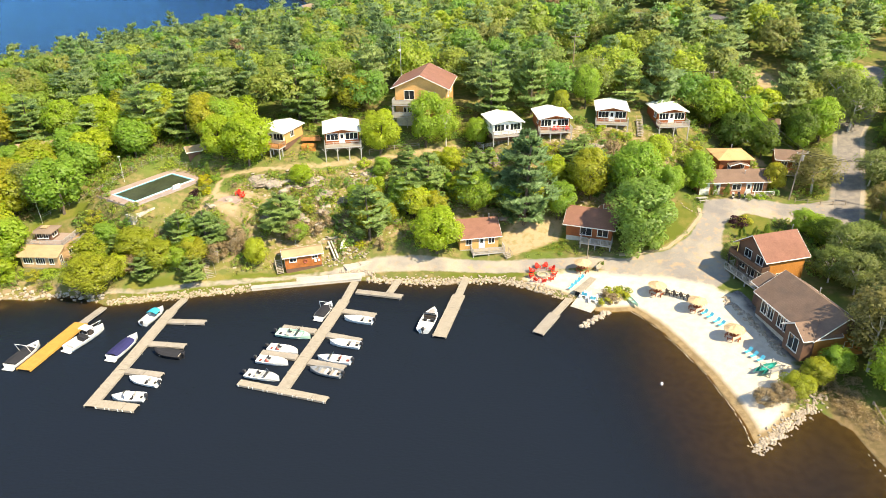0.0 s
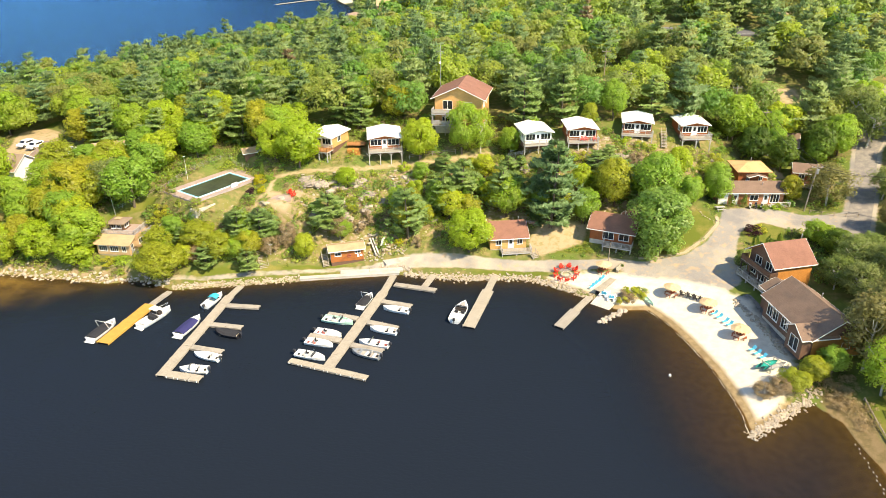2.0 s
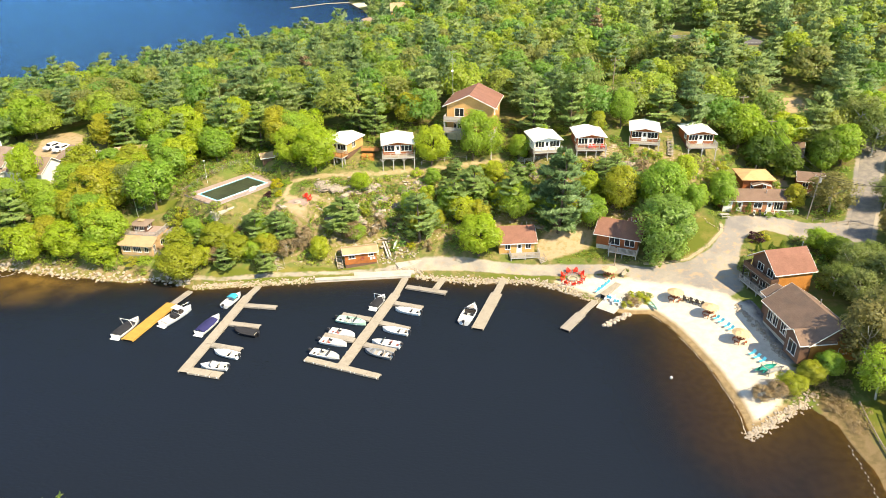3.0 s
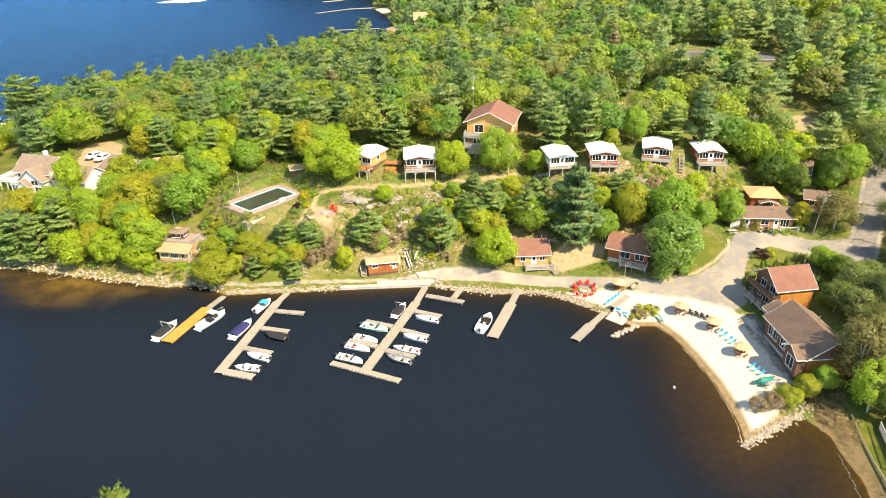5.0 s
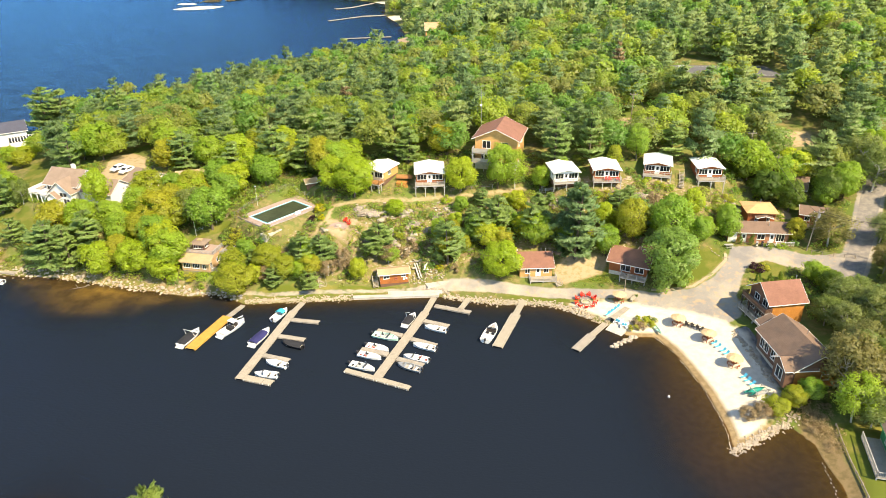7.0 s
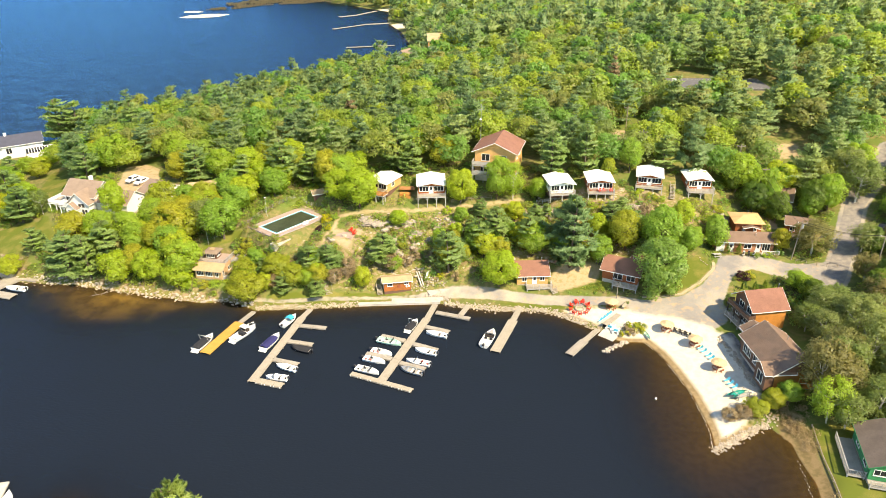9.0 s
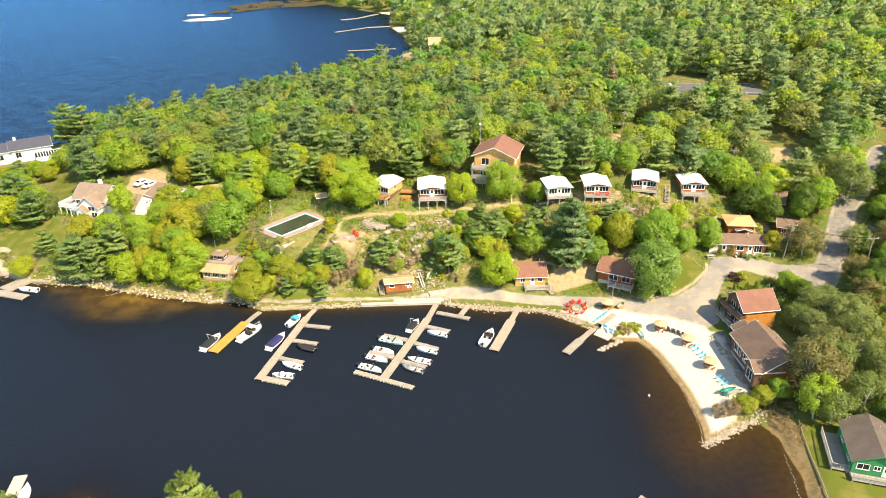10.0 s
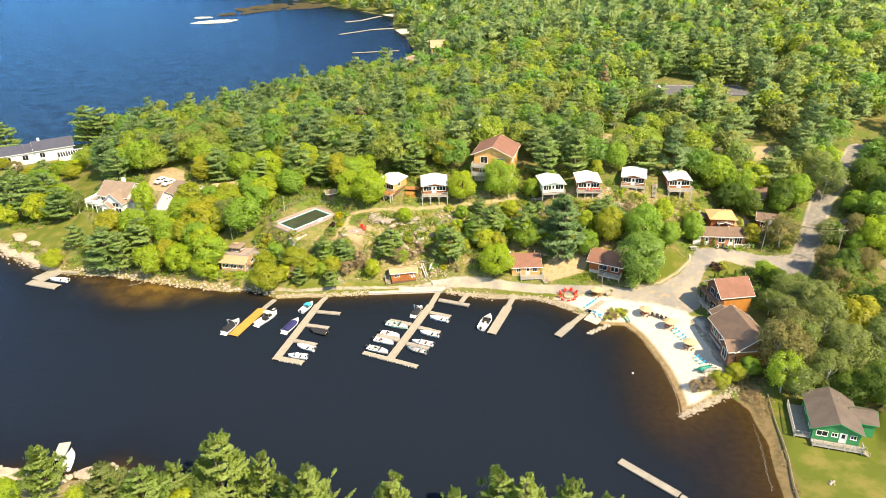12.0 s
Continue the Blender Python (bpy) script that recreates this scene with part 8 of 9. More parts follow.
def stone_fill(line, spread, count, size, label):
    """The small stones of a bank between the larger ones, joined."""
    rng = np.random.default_rng(int(abs(line[0][0]) * 10))
    shapes = []
    for me in STONES:
        co = np.empty(len(me.vertices) * 3)
        me.vertices.foreach_get("co", co)
        shapes.append((co.reshape(-1, 3), np.array([list(p.vertices) for p in me.polygons])))
    seg = np.array([math.hypot(b[0] - a[0], b[1] - a[1]) for a, b in zip(line, line[1:])])
    verts, faces, at = [], [], 0
    for _ in range(count):
        i = rng.choice(len(seg), p=seg / seg.sum())
        (ax, ay), (bx, by) = line[i], line[i + 1]
        f, off = rng.random(), rng.normal(0, spread)
        x, y = ax + (bx - ax) * f - (by - ay) / seg[i] * off, ay + (by - ay) * f + (bx - ax) / seg[i] * off
        s, a = size * rng.uniform(0.5, 1.3), rng.uniform(0, 6.28)
        co, fc = shapes[rng.integers(0, 8)]
        c, d = math.cos(a) * s, math.sin(a) * s
        verts.append(np.stack([co[:, 0] * c - co[:, 1] * d + x, co[:, 0] * d + co[:, 1] * c + y, co[:, 2] * s + max(height(x, y), -0.12) + s * 0.12], 1))
        faces.append(fc + at)
        at += len(co)
    me = bpy.data.meshes.new("small_stones")
    me.from_pydata(np.concatenate(verts).tolist(), [], np.concatenate(faces).tolist())
    me.materials.append(M["stone_mixed"])
    tagged(new("small_stones", me), label, "stones", kind="stuff")


stone_fill([(-14.5, 102.4), (-9.4, 101.6), (-3.5, 101.0), (3.3, 101.5), (8.2, 101.7), (13, 99.7), (17.7, 96.6), (20.5, 94.6)], 0.55, 620, 0.4, "small pale stones filling the riprap")
stone_fill([(-57, 95.0), (-50, 96.4), (-45, 97.1), (-34, 99.2)], 0.45, 420, 0.36, "small pale stones below the shore path")
stone_fill([(-122, 101.8), (-105, 101.4), (-88, 99.2), (-76, 97.6), (-69, 97.0), (-64.5, 98.4), (-58, 96.0)], 0.8, 300, 0.45, "broken granite along the wooded bank")
stone_fill([(36, 59.8), (38.5, 61.4), (42, 64.2), (46.5, 67.4)], 0.36, 420, 0.3, "small pale stones of the groin")
stone_fill([(43.6, 92.0), (44.8, 88.0), (45.8, 83.2), (46.4, 79.5), (46.6, 76.6)], 0.3, 120, 0.35, "small grey stones of the border")


def stone_row(name, line, spread, step, size, label, count, group="", flat=1.0):
    """Loose stones heaped along a line, each a part of the heap."""
    rnd = random.Random(name + str(line[0]))
    heap = thing(name, *line[0], 0, 0, label, "rocks", group)
    ox, oy = line[0]
    made = 0
    for (ax, ay), (bx, by) in zip(line, line[1:]):
        L = math.hypot(bx - ax, by - ay)
        nx, ny = -(by - ay) / L, (bx - ax) / L
        k = int(L / step)
        for i in range(k):
            if made >= count:
                return
            f, off = (i + rnd.random()) / k, rnd.gauss(0, spread)
            x, y = ax + (bx - ax) * f + nx * off, ay + (by - ay) * f + ny * off
            s = size * rnd.uniform(0.55, 1.3)
            z = max(height(x, y), -0.15)
            st = new("stone", STONES[rnd.randrange(8)])
            st.parent = heap
            st.matrix_basis = Matrix.LocRotScale((x - ox, y - oy, z + s * rnd.uniform(0.0, 0.25)), Euler((rnd.uniform(-0.4, 0.4), rnd.uniform(-0.4, 0.4), rnd.uniform(0, 6.28))), (s, s, s * flat))
            made += 1


stone_row("riprap", [(-14.5, 102.4), (-9.4, 101.6), (-3.5, 101.0), (3.3, 101.5), (8.2, 101.7), (13, 99.7), (17.7, 96.6), (20.5, 94.6)], 0.55, 0.11, 0.52, "pale granite riprap along the shore below the lane", 298)
stone_row("riprap", [(-57, 95.2), (-50, 96.6), (-45, 97.3), (-34, 99.4)], 0.4, 0.13, 0.42, "pale granite riprap below the shore path", 190)
stone_row("rocky_bank", [(-122, 102), (-105, 101.6), (-88, 99.4), (-76, 97.8), (-69, 97.2), (-64.5, 98.6), (-58, 96.2)], 0.7, 0.4, 0.75, "sunlit granite boulders along the wooded bank", 190)
stone_row("groin", [(20.6, 86.6), (22.5, 88.6), (25.2, 91.2)], 0.28, 0.15, 0.85, "short groin of pale boulders beside the slip", 50)
stone_row("groin", [(35.8, 59.6), (38.5, 61.4), (42, 64.2), (46.5, 67.4), (48.5, 69.5)], 0.5, 0.06, 0.42, "groin of pale stones at the end of the beach", 295)
stone_row("rocky_bank", [(-148, 111.5), (-136, 106), (-124, 102)], 0.9, 0.3, 0.6, "loose granite stones at the western shore", 90)


def ledge(x, y, long, wide, high, turn, label, seed, mat="ledge"):
    """A low swell of bedrock with broken, stepped edges."""
    bm = bmesh.new()
    bmesh.ops.create_icosphere(bm, subdivisions=3 if mat == "rock" else 4, radius=1)
    for v in bm.verts:
        d = v.co.copy()
        k = 1 + 0.35 * noise.noise(d * 1.7 + Vector((seed, 0, 0))) + (0.3 if mat == "rock" else 0.14) * noise.noise(d * 5 + Vector((seed, 3, 0)))
        up = max(d.z, -0.3)
        step = math.floor(up * 4 + 0.8 * noise.noise(d * 3 + Vector((0, seed, 0)))) / 4
        v.co = Vector((d.x * long * k, d.y * wide * k, (0.35 * up + 0.65 * step + (0.4 if mat == "rock" else 0.14) * noise.noise(d * 6)) * high))
    me = bpy.data.meshes.new("bedrock")
    bm.to_mesh(me)
    bm.free()
    me.materials.append(M[mat])
    ob = new("bedrock", me)
    ob.matrix_basis = pose(x, y, height(x, y) - 0.05, 0, 0, turn)
    tagged(ob, label, "bedrock", "bedrock ledges")


for i, (x, y, a, b, h) in enumerate(((-146, 113.5, 5, 2.6, 0.9), (-140.5, 110.5, 4.5, 2.2, 0.8), (-135, 108.3, 4.5, 2.2, 0.9), (-129.5, 105.6, 4, 2, 0.8), (-125, 103.8, 3, 1.6, 0.8), (-143, 117, 3.6, 1.8, 0.7), (-135, 112.5, 3, 1.4, 0.5))):
    ledge(x, y, a, b, h, -22 + 9 * math.sin(i * 2.3), "broad pink-tan bedrock sheet sloping into the bay", i)
for i, (x, y, a, b, h) in enumerate(((-90, 28.2, 5, 2.2, 1.0), (-82, 29.6, 4.5, 2, 1.1), (-75, 29.2, 4, 2, 1.0), (-67, 31.6, 3, 2.2, 1.0), (-60, 29.6, 4, 1.8, 1.0), (-53, 28.4, 4, 1.8, 1.0), (-44, 27, 4, 1.8, 0.9))):
    ledge(x, y, a, b, h, -6 + 14 * math.sin(i * 1.7), "pale bedrock ledge on the near shore", 20 + i)
rnd = random.Random(31)
for cx, cy, n in ((-35, 121.2, 7), (-28, 121.5, 6), (-22, 119.5, 4), (-16, 124.6, 4), (-41, 107.5, 4), (-32, 113, 4), (26, 130, 4), (50, 132.6, 3), (-25, 115, 4), (8, 126.5, 3)):
    for k in range(n):
        a = rnd.uniform(1.0, 2.3)
        ledge(cx + rnd.uniform(-3.5, 3.5), cy + rnd.uniform(-1.2, 1.2), a, a * rnd.uniform(0.4, 0.7), rnd.uniform(0.5, 0.9), rnd.uniform(-30, 50), "weathered bedrock ledge on the shrubby slope", 40 + k + cx, "rock")
stone_row("border_stones", [(44.2, 119.2), (44.6, 117.6), (46, 116), (47.8, 115.4)], 0.05, 0.42, 0.4, "curved row of pale border stones by the lawn", 16)
stone_row("border_stones", [(43.6, 92.0), (44.8, 88.0), (45.8, 83.2), (46.4, 79.5), (46.6, 76.6)], 0.35, 0.22, 0.6, "low border of grey stones between hall and beach", 80)
stone_row("rocky_bank", [(-92, 29.5), (-78, 31), (-70, 30.8), (-65, 34), (-50, 30.5), (-40, 28.5)], 0.9, 0.5, 1.4, "pale bedrock and boulders on the near shore", 110)
for line, n in (([(-38.5, 119.6), (-34, 121.6), (-29.5, 122.4)], 34), ([(-27, 120), (-21, 119)], 20), ([(-20, 123.6), (-14, 125.6)], 20), ([(-45, 106), (-37, 108.5)], 24), ([(-36, 112), (-29, 114)], 18), ([(22, 129), (30, 131)], 16), ([(48, 131.5), (53, 133.5)], 14), ([(-24, 109), (-16, 109)], 12)):
    stone_row("rock_outcrop", line, 1.3, 0.3, 0.8, "weathered grey bedrock outcrop on the shrubby slope", n, "rock outcrops", flat=0.55)
stone_row("rubble", [(-24.5, 106.0), (-21, 105.6), (-18.6, 107.6), (-14.6, 107.8)], 0.55, 0.16, 0.5, "pale rubble beside the concrete ramp", 70, "rock outcrops")
stone_row("rubble", [(-19.5, 104.0), (-15.5, 104.4), (-13.2, 103.6)], 0.25, 0.16, 0.45, "pale stone edging above the seawall", 40, "rock outcrops")
stone_row("rock_pile", [(57.0, 43.4), (57.9, 44.2)], 0.3, 0.12, 0.45, "small pile of grey rocks on the lawn", 10)

# bare rock islets far out on the lake, and the reed bed behind them
def islet(x, y, long, wide, turn, seed):
    bm = bmesh.new()
    bmesh.ops.create_icosphere(bm, subdivisions=4, radius=1)
    for v in bm.verts:
        d = v.co + Vector((seed, 0, 0))
        v.co = Vector((v.co.x * long * (1 + 0.15 * noise.noise(d * 2)), v.co.y * wide * (1 + 0.3 * noise.noise(d * 3)), max(v.co.z, 0) * (1.0 + 1.0 * noise.noise(d * 4)) - 0.25))
    bmesh.ops.transform(bm, matrix=pose(x, y, 0, 0, 0, turn), verts=bm.verts)
    tagged(part("islet", bm, "islet_rock"), "pale bare rock islet in the wide lake", "islet", kind="structure")


M["islet_rock"] = material("bleached_rock", (0.62, 0.57, 0.47), 0.9, grain=0.5, coarse=0.1, vary=0.25, bump=0.5, dirt=(0.3, 0.3, 0.14), dirt_scale=0.15, dirt_amount=0.8)
M["reed"] = foliage("brown_reeds", (0.12, 0.1, 0.055), (0.17, 0.13, 0.07), through_leaf=0.2)
islet(-288.5, 573, 21, 10, 33, 0)
islet(-311.5, 598, 9, 4, 15, 5)
REEDS = [(-303, 614), (-292, 640), (-304, 662), (-282, 700), (-215, 722), (-196, 690), (-232, 668), (-268, 650), (-284, 622)]
rx, ry = RNG.uniform(-306, -194, 5200), RNG.uniform(612, 724, 5200)
thin = np.array([noise.noise(Vector((a * 0.06, b * 0.06, 9))) for a, b in zip(rx, ry)])
ok = (inside(rx, ry, REEDS) > -2) & (shore(rx, ry) < 1) & (thin > -0.12)
rx, ry = np.repeat(rx[ok], 5), np.repeat(ry[ok], 5)
at = np.stack([rx + RNG.normal(0, 1.2, len(rx)), ry + RNG.normal(0, 1.2, len(rx)), RNG.uniform(0.0, 0.9, len(rx))], 1)
tagged(new("reeds", cloud_mesh("reeds", at, np.tile((0.0, -0.3, 1.0), (len(rx), 1)) + RNG.normal(0, 0.2, (len(rx), 3)), RNG.uniform(0.8, 1.7, len(rx)), M["reed"], RNG)), "brown reed bed in the shallows of the far shore", "reeds", kind="stuff")

# line of white floats in the shallows
floats = thing("float_line", 48.6, 58.7, 0.02, 0, "rope with small white floats in the shallows", "float line")
fl = [(49.1, 58.7), (49.0, 53.8), (48.6, 49.7), (48.1, 45.9), (47.9, 41.5)]
for (ax, ay), (bx, by) in zip(fl, fl[1:]):
    for i in range(6):
        x, y = ax + (bx - ax) * i / 6 - 48.6 + 0.15 * math.sin(i * 2.1), ay + (by - ay) * i / 6 - 58.7
        part("float", rods(((x, y, 0.0), (x + 0.05 * math.sin(i * 3.1), y + 0.22, 0.015), 0.05, 0.05, 6)), "trim", floats)
foam = bmesh.new()
edge = [Vector((x, y, 0.012)) for x, y in BAY_EAST[1:8]]
for a, b in zip(edge, edge[1:]):
    n = max(2, round((b - a).length / 0.5))
    out = Vector((-(b - a).y, (b - a).x, 0)).normalized()
    for i in range(n):
        wob = [0.4 + 0.3 * noise.noise(Vector((a.x + i + k, a.y, 0)) * 0.7) for k in (0, 1)]
        if noise.noise(Vector((a.x * 0.9 + i * 0.45, a.y, 4))) < -0.12:
            continue
        p, q = a.lerp(b, i / n) - out * wob[0], a.lerp(b, (i + 1) / n) - out * wob[1]
        w = 0.02 + 0.035 * random.random()
        foam.faces.new([foam.verts.new(v) for v in (p - out * w, q - out * w, q + out * w, p + out * w)])
tagged(part("foam_line", foam, "foam"), "thin broken line of pale foam at the water's edge", "foam", kind="stuff")
snag = thing("fallen_branch", -96.5, 97.0, 0.0, 20, "bare grey branch lying in the shallows", "branch")
for k, (a, b) in enumerate((((-2.2, 0, -0.1), (2.0, 0.3, 0.25)), ((-0.5, 0.1, 0.05), (-1.2, 1.4, 0.3)), ((0.6, 0.2, 0.1), (0.9, -1.2, 0.4)), ((1.0, 0.2, 0.15), (2.0, 1.1, 0.35)))):
    part("limb", rods((a, b, 0.07, 0.03)), "pole", snag)
buoy = thing("buoy", 28.6, 72.5, 0.0, 0, "small white mooring buoy on the bay", "buoy")
part("ball", rods(((0, 0, -0.1), (0, 0, 0.28), 0.22, 0.16, 8)), "trim", buoy)

# sports court in the hill woods
court = thing("sports_court", 64.5, 208.5, 28.3, 4, "grey asphalt sports court with faded white lines", "court")
part("surface", boxes((-15.5, 15.5, -8.0, 8.0, -1.2, 0.05)), "asphalt", court)
part("court_line", boxes((-14, 14, -6.6, -6.5, 0.054, 0.058), (-14, 14, 6.5, 6.6, 0.054, 0.058), (-0.05, 0.05, -6.4, 6.4, 0.054, 0.058), (7, 7.1, -6.4, 6.4, 0.054, 0.058)), "trim", court)
hoop = thing("basketball_hoop", 48.6, 198.2, height(48.6, 198.2), 0, "white basketball backboard on a steel pole", "basketball hoop")
part("pole", rods(((0, 0, 0), (0, 0, 3.2), 0.08)), "steel", hoop)
part("backboard", boxes((-0.9, 0.9, -0.05, 0.05, 2.9, 4.0)), "trim", hoop)


# kerb round the lawn below the brick building
kerb = thing("kerb", *KERB[0], height(*KERB[0]), 0, "low pale tan kerb curving along the lawn edge", "kerb")
KERB_Z = height(*KERB[0])
for (ax, ay), (bx, by) in zip(KERB, KERB[1:]):
    L = math.hypot(bx - ax, by - ay)
    n = max(1, round(L / 1.1))
    sx, sy = -(by - ay) / L * 0.3, (bx - ax) / L * 0.3
    for i in range(n):
        ends = [(ax + (bx - ax) * f / n, ay + (by - ay) * f / n) for f in (i - 0.02, i + 1.02)]
        bm = bmesh.new()
        vs = [bm.verts.new((x + k * sx - KERB[0][0], y + k * sy - KERB[0][1], height(x, y) - KERB_Z + dz)) for x, y in ends for k, dz in ((-1, -0.3), (1, -0.3), (1, 0.12), (-1, 0.12))]
        for quad in ((0, 1, 2, 3), (7, 6, 5, 4), (0, 4, 5, 1), (1, 5, 6, 2), (2, 6, 7, 3), (3, 7, 4, 0)):
            bm.faces.new([vs[k] for k in quad])
        bmesh.ops.recalc_face_normals(bm, faces=bm.faces)
        part("kerb_stone", bm, "kerb", kerb)
# stone steps between the cabins and a grey plank landing below them
steps = thing("stone_steps", 24.5, 132.5, height(24.5, 132.5), 0, "rough pale stone steps climbing to a cabin porch", "steps")
for i in range(9):
    x, y = 22.4 + 0.62 * i, 129.7 + 0.78 * i
    bm = box(bmesh.new(), -0.8, 0.8, -0.42, 0.42, -0.5, 0.14, pose(x - 24.5, y - 132.5, height(x, y) - height(24.5, 132.5), 0, 0, 12 * math.sin(i * 1.7)))
    bmesh.ops.bevel(bm, geom=bm.edges[:], offset=0.09, segments=1, affect="EDGES")
    part("step", bm, "stone_mixed", steps)
fence_line([(5.6, 132.4), (8.6, 131.4), (11.8, 130.6)], 1.0, "weathered grey board rail below the cabins", "trim_grey", 0.06, 1.5, 4)


# ---- shrubs and hedges ----
def shrub_mesh(seed, count, size):
    rng = np.random.default_rng(seed)
    p, nor, s = broad_points(rng, count, 12, size)
    p = p * np.array([1.35, 1.35, 1.0]) - np.array([0, 0, 0.28])
    return p, nor, s


SHRUBS = [cloud_mesh("leaves", *shrub_mesh(i, 900, 0.065), M["leaf_green"], RNG) for i in range(4)]


def shrub(x, y, high, radius, leaf, label, name="shrub"):
    ob = new(name, SHRUBS[int(abs(x * 13 + y * 7)) % 4])
    ob.matrix_basis = Matrix.LocRotScale((x, y, height(x, y) - 0.05), Euler((0, 0, x * 3.1)), (radius / 0.48, radius / 0.48, high / 0.7))
    ob.material_slots[0].link = "OBJECT"
    ob.material_slots[0].material = M[leaf]
    tagged(ob, label, "shrub")


M["leaf_purple"] = foliage("purple_leaves", (0.07, 0.02, 0.03), (0.1, 0.035, 0.04))
M["leaf_gold"] = foliage("golden_leaves", (0.6, 0.58, 0.03), (0.66, 0.6, 0.04))
for x, y, h, r, leaf, label in (
        (-46.6, 119.6, 2.0, 1.3, "leaf_gold", "golden-yellow round shrub beside the pool terrace"), (-47.5, 116.6, 1.6, 1.2, "leaf_purple", "dark purple shrub beside the pool terrace"),
        (-45.4, 117.3, 1.3, 1.2, "leaf_gold", "low golden shrub in the rock garden"), (-44.6, 121.0, 1.6, 1.3, "leaf_green", "low green shrub in the rock garden"), (52.3, 111.4, 2.2, 2.0, "leaf_purple", "dark red-leaved bush on the lawn island"),
        (54.4, 112.3, 1.6, 1.4, "leaf_olive", "olive bush on the lawn island"), (-16.3, 109.0, 1.2, 1.2, "leaf_gold", "yellow flowering shrub above the landing"),
        (-12.6, 108.4, 2.6, 1.0, "twig", "dry brown upright shrub above the lane"), (47.8, 102.8, 1.8, 1.4, "leaf_pale", "shrub with white blossom at the chalet"),
        (26.6, 93.4, 1.2, 1.6, "twig", "sparse olive shrub beside the groin"), (28.0, 94.6, 1.3, 1.6, "leaf_olive", "sparse olive shrub on the sand"), (27.0, 95.4, 1.6, 1.7, "leaf_olive", "sparse olive shrub on the sand"), (26.0, 94.6, 1.5, 1.5, "twig", "dry brown shrub on the sand"), (28.9, 95.8, 1.2, 1.3, "leaf_pale", "pale young shrub on the sand"), (25.0, 92.8, 1.4, 1.2, "leaf_olive", "sparse olive shrub by the slip"),
        (49.3, 75.2, 1.5, 1.5, "leaf_green", "green shrub at the corner of the beach hall"), (26.5, 103.6, 0.7, 0.6, "leaf_dark", "small clipped round bush on the grass"),
        (50.2, 93.4, 1.2, 1.0, "leaf_dark", "green bush in front of the chalet"), (-74.6, 100.6, 2.0, 1.8, "leaf_green", "green bush below the shore pavilion"), (-71.6, 100.4, 1.7, 1.7, "leaf_olive", "olive bush below the shore pavilion"), (-68.8, 100.6, 1.8, 1.9, "leaf_green", "green bush below the shore pavilion"), (-66.2, 101.2, 2.0, 1.6, "leaf_yellow", "yellow-green bush below the shore pavilion"), (-75.8, 100.4, 2.4, 1.7, "leaf_yellow", "yellow-green bush beside the shore pavilion"), (33.2, 105.6, 5.0, 3.6, "leaf_soft", "dense green bush under the large cottage tree"), (35.8, 107.2, 4.5, 3.0, "leaf_soft", "dense green bush under the large cottage tree"), (57, 119.6, 1.0, 1.2, "leaf_dark", "low shrubs along the brick building"), (60, 120.2, 1.0, 1.4, "leaf_green", "low shrubs along the brick building porch")):
    shrub(x, y, h, r, leaf, label)


def cedar(x, y, high, r, label):
    t = new("cedar", SHRUBS[2])
    t.matrix_basis = Matrix.LocRotScale((x, y, height(x, y) - 0.05), Euler((0, 0, x)), (r / 0.48, r / 0.48, high / 0.7))
    t.material_slots[0].link = "OBJECT"
    t.material_slots[0].material = M["leaf_dark"]
    tagged(t, label, "cedar", "clipped cedars")


for x, y in ((52.0, 107.9), (54.4, 107.8), (56.6, 108.5)):
    cedar(x, y, 2.4, 0.7, "slim green clipped cedar beside the chalet lawn")
for x, y in ((51.0, 120.6), (53.6, 121.0)):
    cedar(x, y, 2.8, 0.8, "slim green cedar in front of the brick building")
cedar(-46.6, 122.6, 4.2, 0.7, "tall slim cedar beside the pool hut")

for k, (x, y, high, r) in enumerate(((-53.0, 102.8, 2.6, 1.8), (-55.2, 104.2, 2.8, 1.9), (-50.4, 103.6, 2.6, 1.7), (-51.8, 105.4, 2.4, 1.6), (-38.6, 105.4, 3.2, 1.5), (-37.2, 106.2, 2.6, 1.4),
                                     (-22.6, 113.6, 2.6, 2.0), (-24.8, 111.6, 2.2, 1.7), (-20.0, 113.2, 2.4, 1.8), (-18.6, 115.0, 2.0, 1.6), (-31.5, 112.5, 1.8, 1.5), (-13.6, 113.4, 2.0, 1.6))):
    shrub(x, y, high, r, "twig", "dry grey leafless thicket on the rocky slope")
for x, y, high, r, leaf in ((-64.0, 111.0, 2.8, 1.9, "leaf_olive"), (-62.6, 109.4, 2.2, 1.7, "leaf_green"), (-65.4, 109.0, 2.4, 1.8, "leaf_olive"), (-60.4, 108.2, 2.2, 1.6, "leaf_yellow"),
                            (-57.6, 107.2, 2.4, 1.8, "leaf_olive"), (-46.8, 120.6, 2.2, 1.6, "leaf_gold"), (-33.6, 114.2, 2.0, 1.7, "leaf_green"), (-26.6, 115.8, 2.0, 1.7, "leaf_olive")):
    shrub(x, y, high, r, leaf, "rounded leafy bush on the slope below the pool")

for k, (x, y) in enumerate(((9.5, 127.0), (11.5, 127.3), (13.6, 127.8), (8.2, 128.6), (19.5, 128.8), (22.0, 129.0), (24.0, 129.8), (31.5, 133.6), (34.0, 133.2), (36.4, 133.0), (42.5, 132.4), (50.4, 133.2), (-38.2, 126.8), (-16.8, 127.4))):
    shrub(x, y, 1.5 + 0.25 * (k % 4), 1.4 + 0.2 * (k % 3), ("leaf_green", "leaf_yellow", "leaf_olive")[k % 3], "bushy shrub below a cabin porch on the slope")

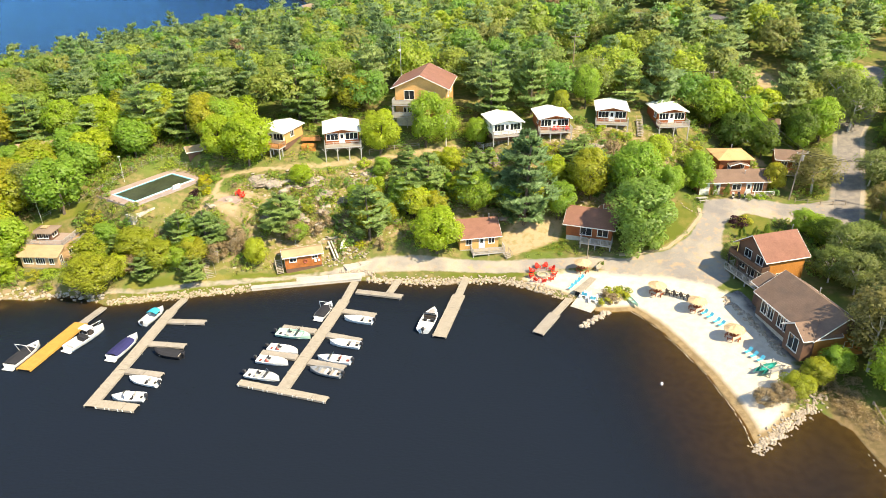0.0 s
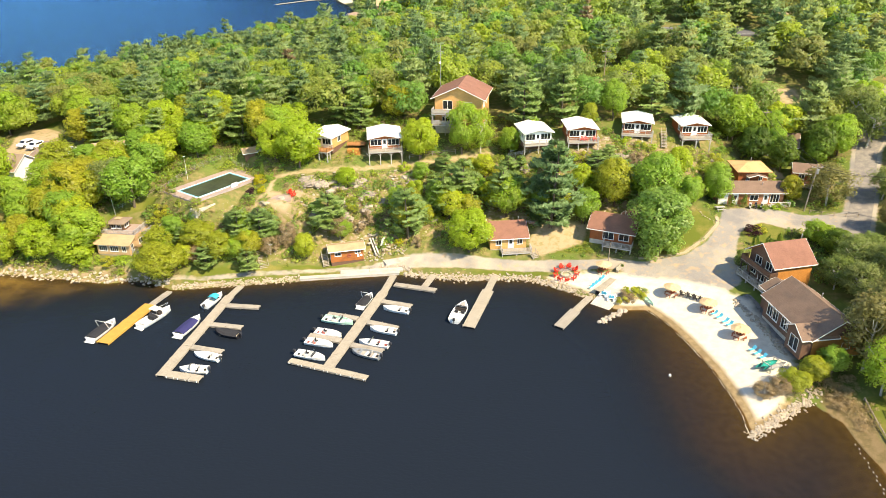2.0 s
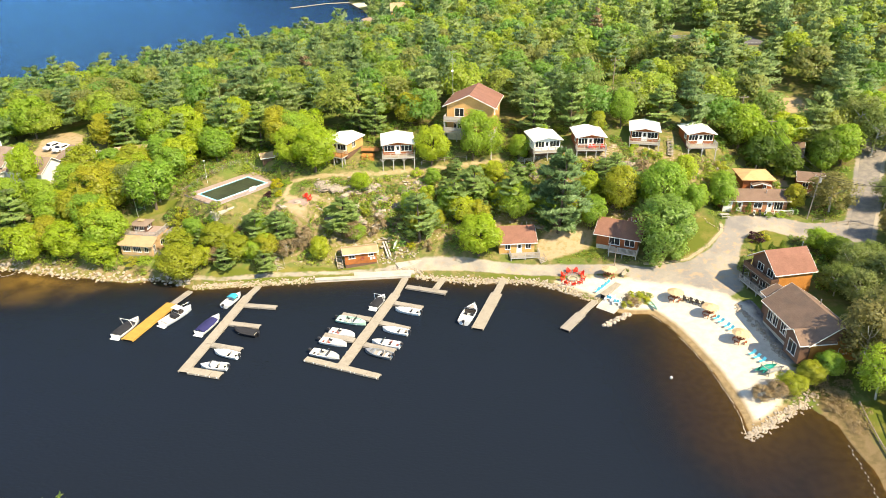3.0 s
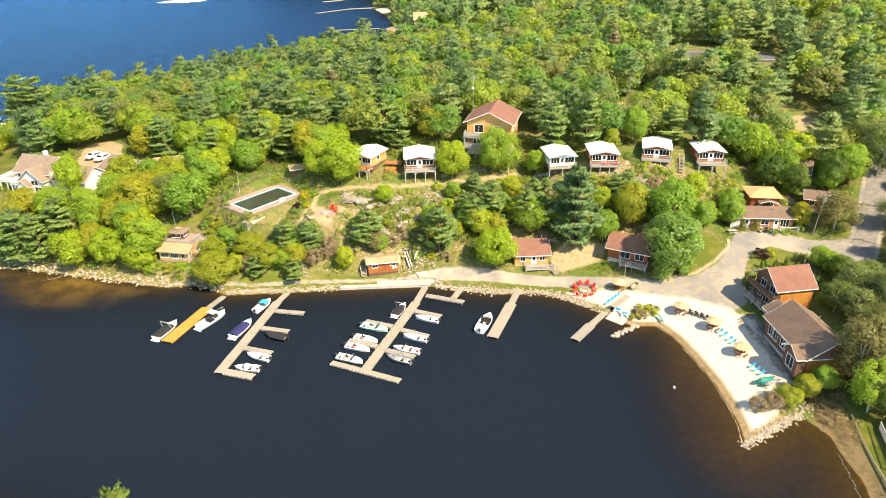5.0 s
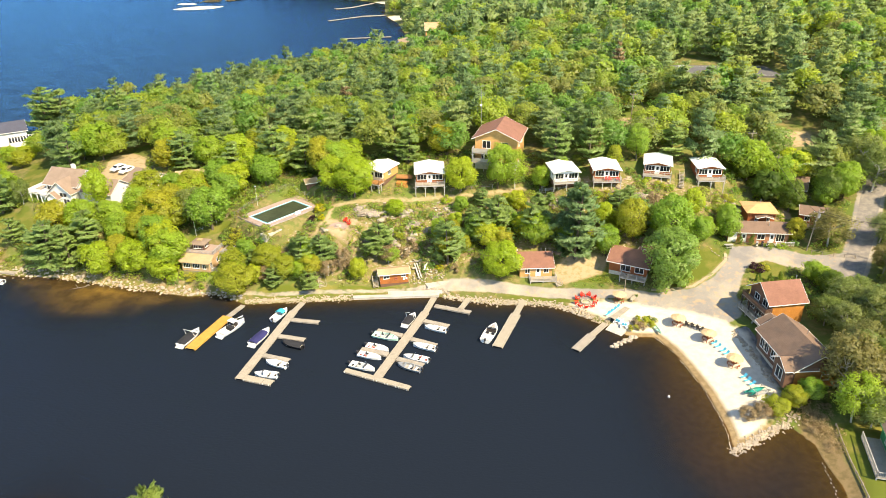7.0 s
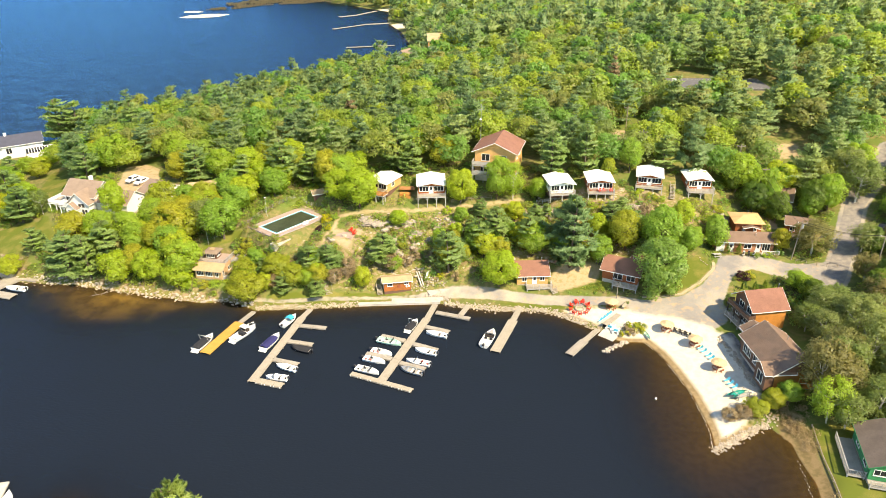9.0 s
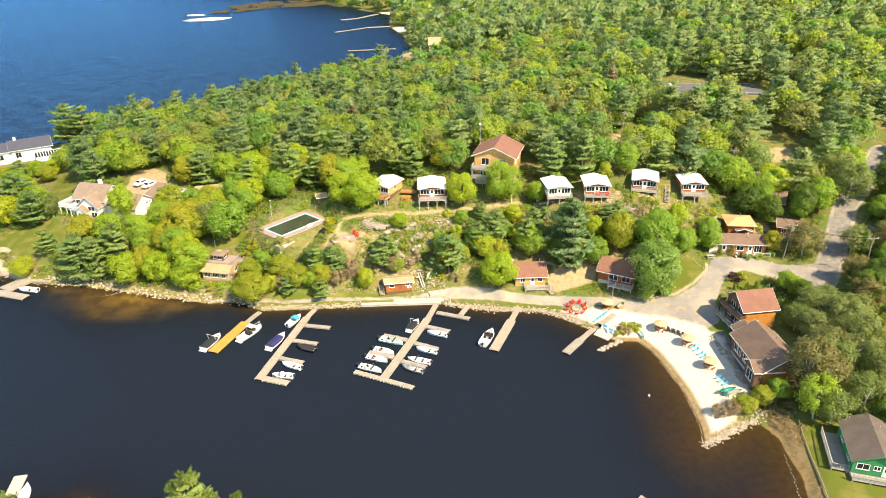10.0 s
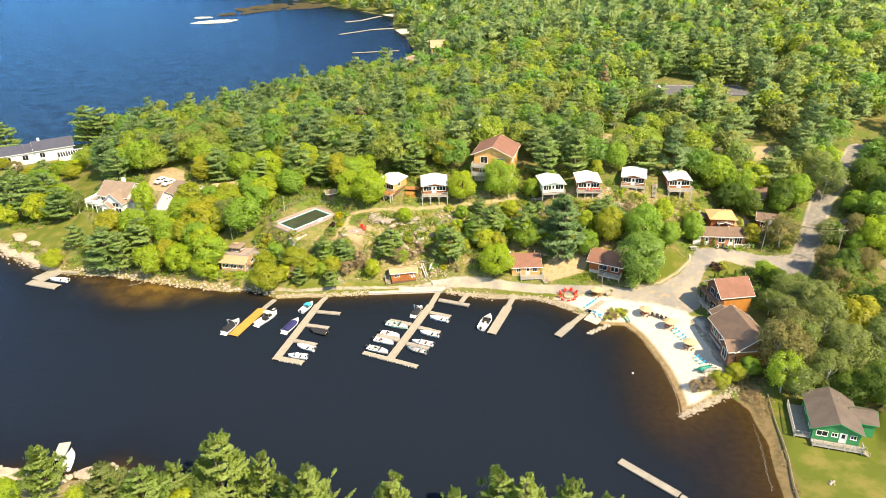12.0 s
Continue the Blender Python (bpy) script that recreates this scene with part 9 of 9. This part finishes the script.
# undergrowth on the slopes
ux = RNG.uniform(-150, 100, 12500)
uy = RNG.uniform(95, 146, 12500)
keep = (np.max([inside(ux, uy, p) for p in ROCKS[:3]], axis=0) > -2.5) | ((uy < 144) & (ux < -40) & (ux > -150)) | ((uy > 128) & (ux > -45) & (ux < 56)) | (ux > 58)
keep &= shore(ux, uy) > 2.2
for zone_polys in (LAWNS, EARTHS[:3], [LOT], [BEACH]):
    keep &= np.max([inside(ux, uy, p) for p in zone_polys], axis=0) < -0.6
for line, width in ((LANE, 5.0), (SHORE_PATH, 3.4), (POOL_PATH, 3.2), (ROAD, 8)):
    keep &= along(ux, uy, line, width) < -0.4
for ob in [o for o in scene.objects if o.get("category") in ("house", "pavilion", "pool", "stairs", "hut")]:
    reach = 8.5 if ob["category"] == "pool" else 3.0 if ob["category"] in ("stairs", "hut") else 6.5
    c = ob.matrix_basis @ Vector((0, 0 if reach != 6.5 else 3.5, 0))
    keep &= np.hypot(ux - c.x, uy - c.y) > reach
patchy = np.array([noise.noise(Vector((a * 0.13, b * 0.13, 5))) for a, b in zip(ux, uy)])
keep &= patchy > -0.36
ux, uy = ux[keep], uy[keep]
third = RNG.random(len(ux))
small_far = lambda rng, n, size: shrub_mesh(int(rng.integers(0, 999)), n, size)
far_woods("undergrowth", ux[third < 0.68], uy[third < 0.68], 100, small_far, (0.7, 2.4), (1.1, 1.7), 0.16, M["far_leaf"], "green and yellowish shrubs over the rocky slope")
far_woods("dry_undergrowth", ux[third >= 0.68], uy[third >= 0.68], 120, small_far, (0.6, 2.0), (1.1, 1.7), 0.1, M["twig"], "dry grey-brown scrub over the rocky slope")
gx, gy = RNG.uniform(-62, 56, 5200), RNG.uniform(101, 140, 5200)
keep = (shore(gx, gy) > 2.5) & (np.max([inside(gx, gy, p) for p in (LOT, BEACH, LAWNS[0], LAWNS[6])], axis=0) < -0.3) & (inside(gx, gy, EARTHS[0]) < -0.3)
for line, width in ((LANE, 4.2), (SHORE_PATH, 2.4), (POOL_PATH, 2.3), (ROAD, 8)):
    keep &= along(gx, gy, line, width) < -0.2
for ob in [o for o in scene.objects if o.get("category") in ("house", "pool", "stairs", "hut", "fire pit")]:
    reach = 8.5 if ob["category"] == "pool" else 2.4 if ob["category"] != "house" else 5.6
    c = ob.matrix_basis @ Vector((0, 3.5 if reach == 5.6 else 0, 0))
    keep &= np.hypot(gx - c.x, gy - c.y) > reach
gx, gy = gx[keep], gy[keep]
far_woods("ground_cover", gx, gy, 50, small_far, (0.3, 1.0), (1.4, 2.4), 0.2, M["far_leaf"], "low ferns, grass tufts and seedlings on the slope")
bx, by = RNG.uniform(44, 53.5, 420), RNG.uniform(38, 76, 420)
ok = (shore(bx, by) > 1.2) & ((by > 60) | (bx < 52)) & (RNG.random(420) < np.where(by > 62, 1, 0.3)) & (inside(bx, by, BEACH) < -0.5) & (np.hypot(bx - 52.5, by - 80) > 6.5)
far_woods("bank_scrub", bx[ok], by[ok], 150, small_far, (0.5, 2.2), (1.0, 1.6), 0.085, M["twig"], "bare brownish scrub on the bank beside the beach hall")

# boulders and ledges on the slope
rnd = random.Random(12)
for k in range(90):
    x, y = rnd.uniform(-50, 44), rnd.uniform(104, 131)
    if inside(np.array([x]), np.array([y]), ROCKS[0])[0] < 1.0 or along(np.array([x]), np.array([y]), POOL_PATH, 3)[0] > -0.5:
        continue
    s = rnd.uniform(0.7, 2.4)
    b = new("boulder", STONES[rnd.randrange(8)])
    b.matrix_basis = Matrix.LocRotScale((x, y, height(x, y) + 0.05), Euler((rnd.uniform(-0.3, 0.3), rnd.uniform(-0.3, 0.3), rnd.uniform(0, 6.28))), (s * 1.4, s, s * 0.7))
    tagged(b, "weathered pale granite boulder on the shrubby slope", "boulder", "boulders on the slope")
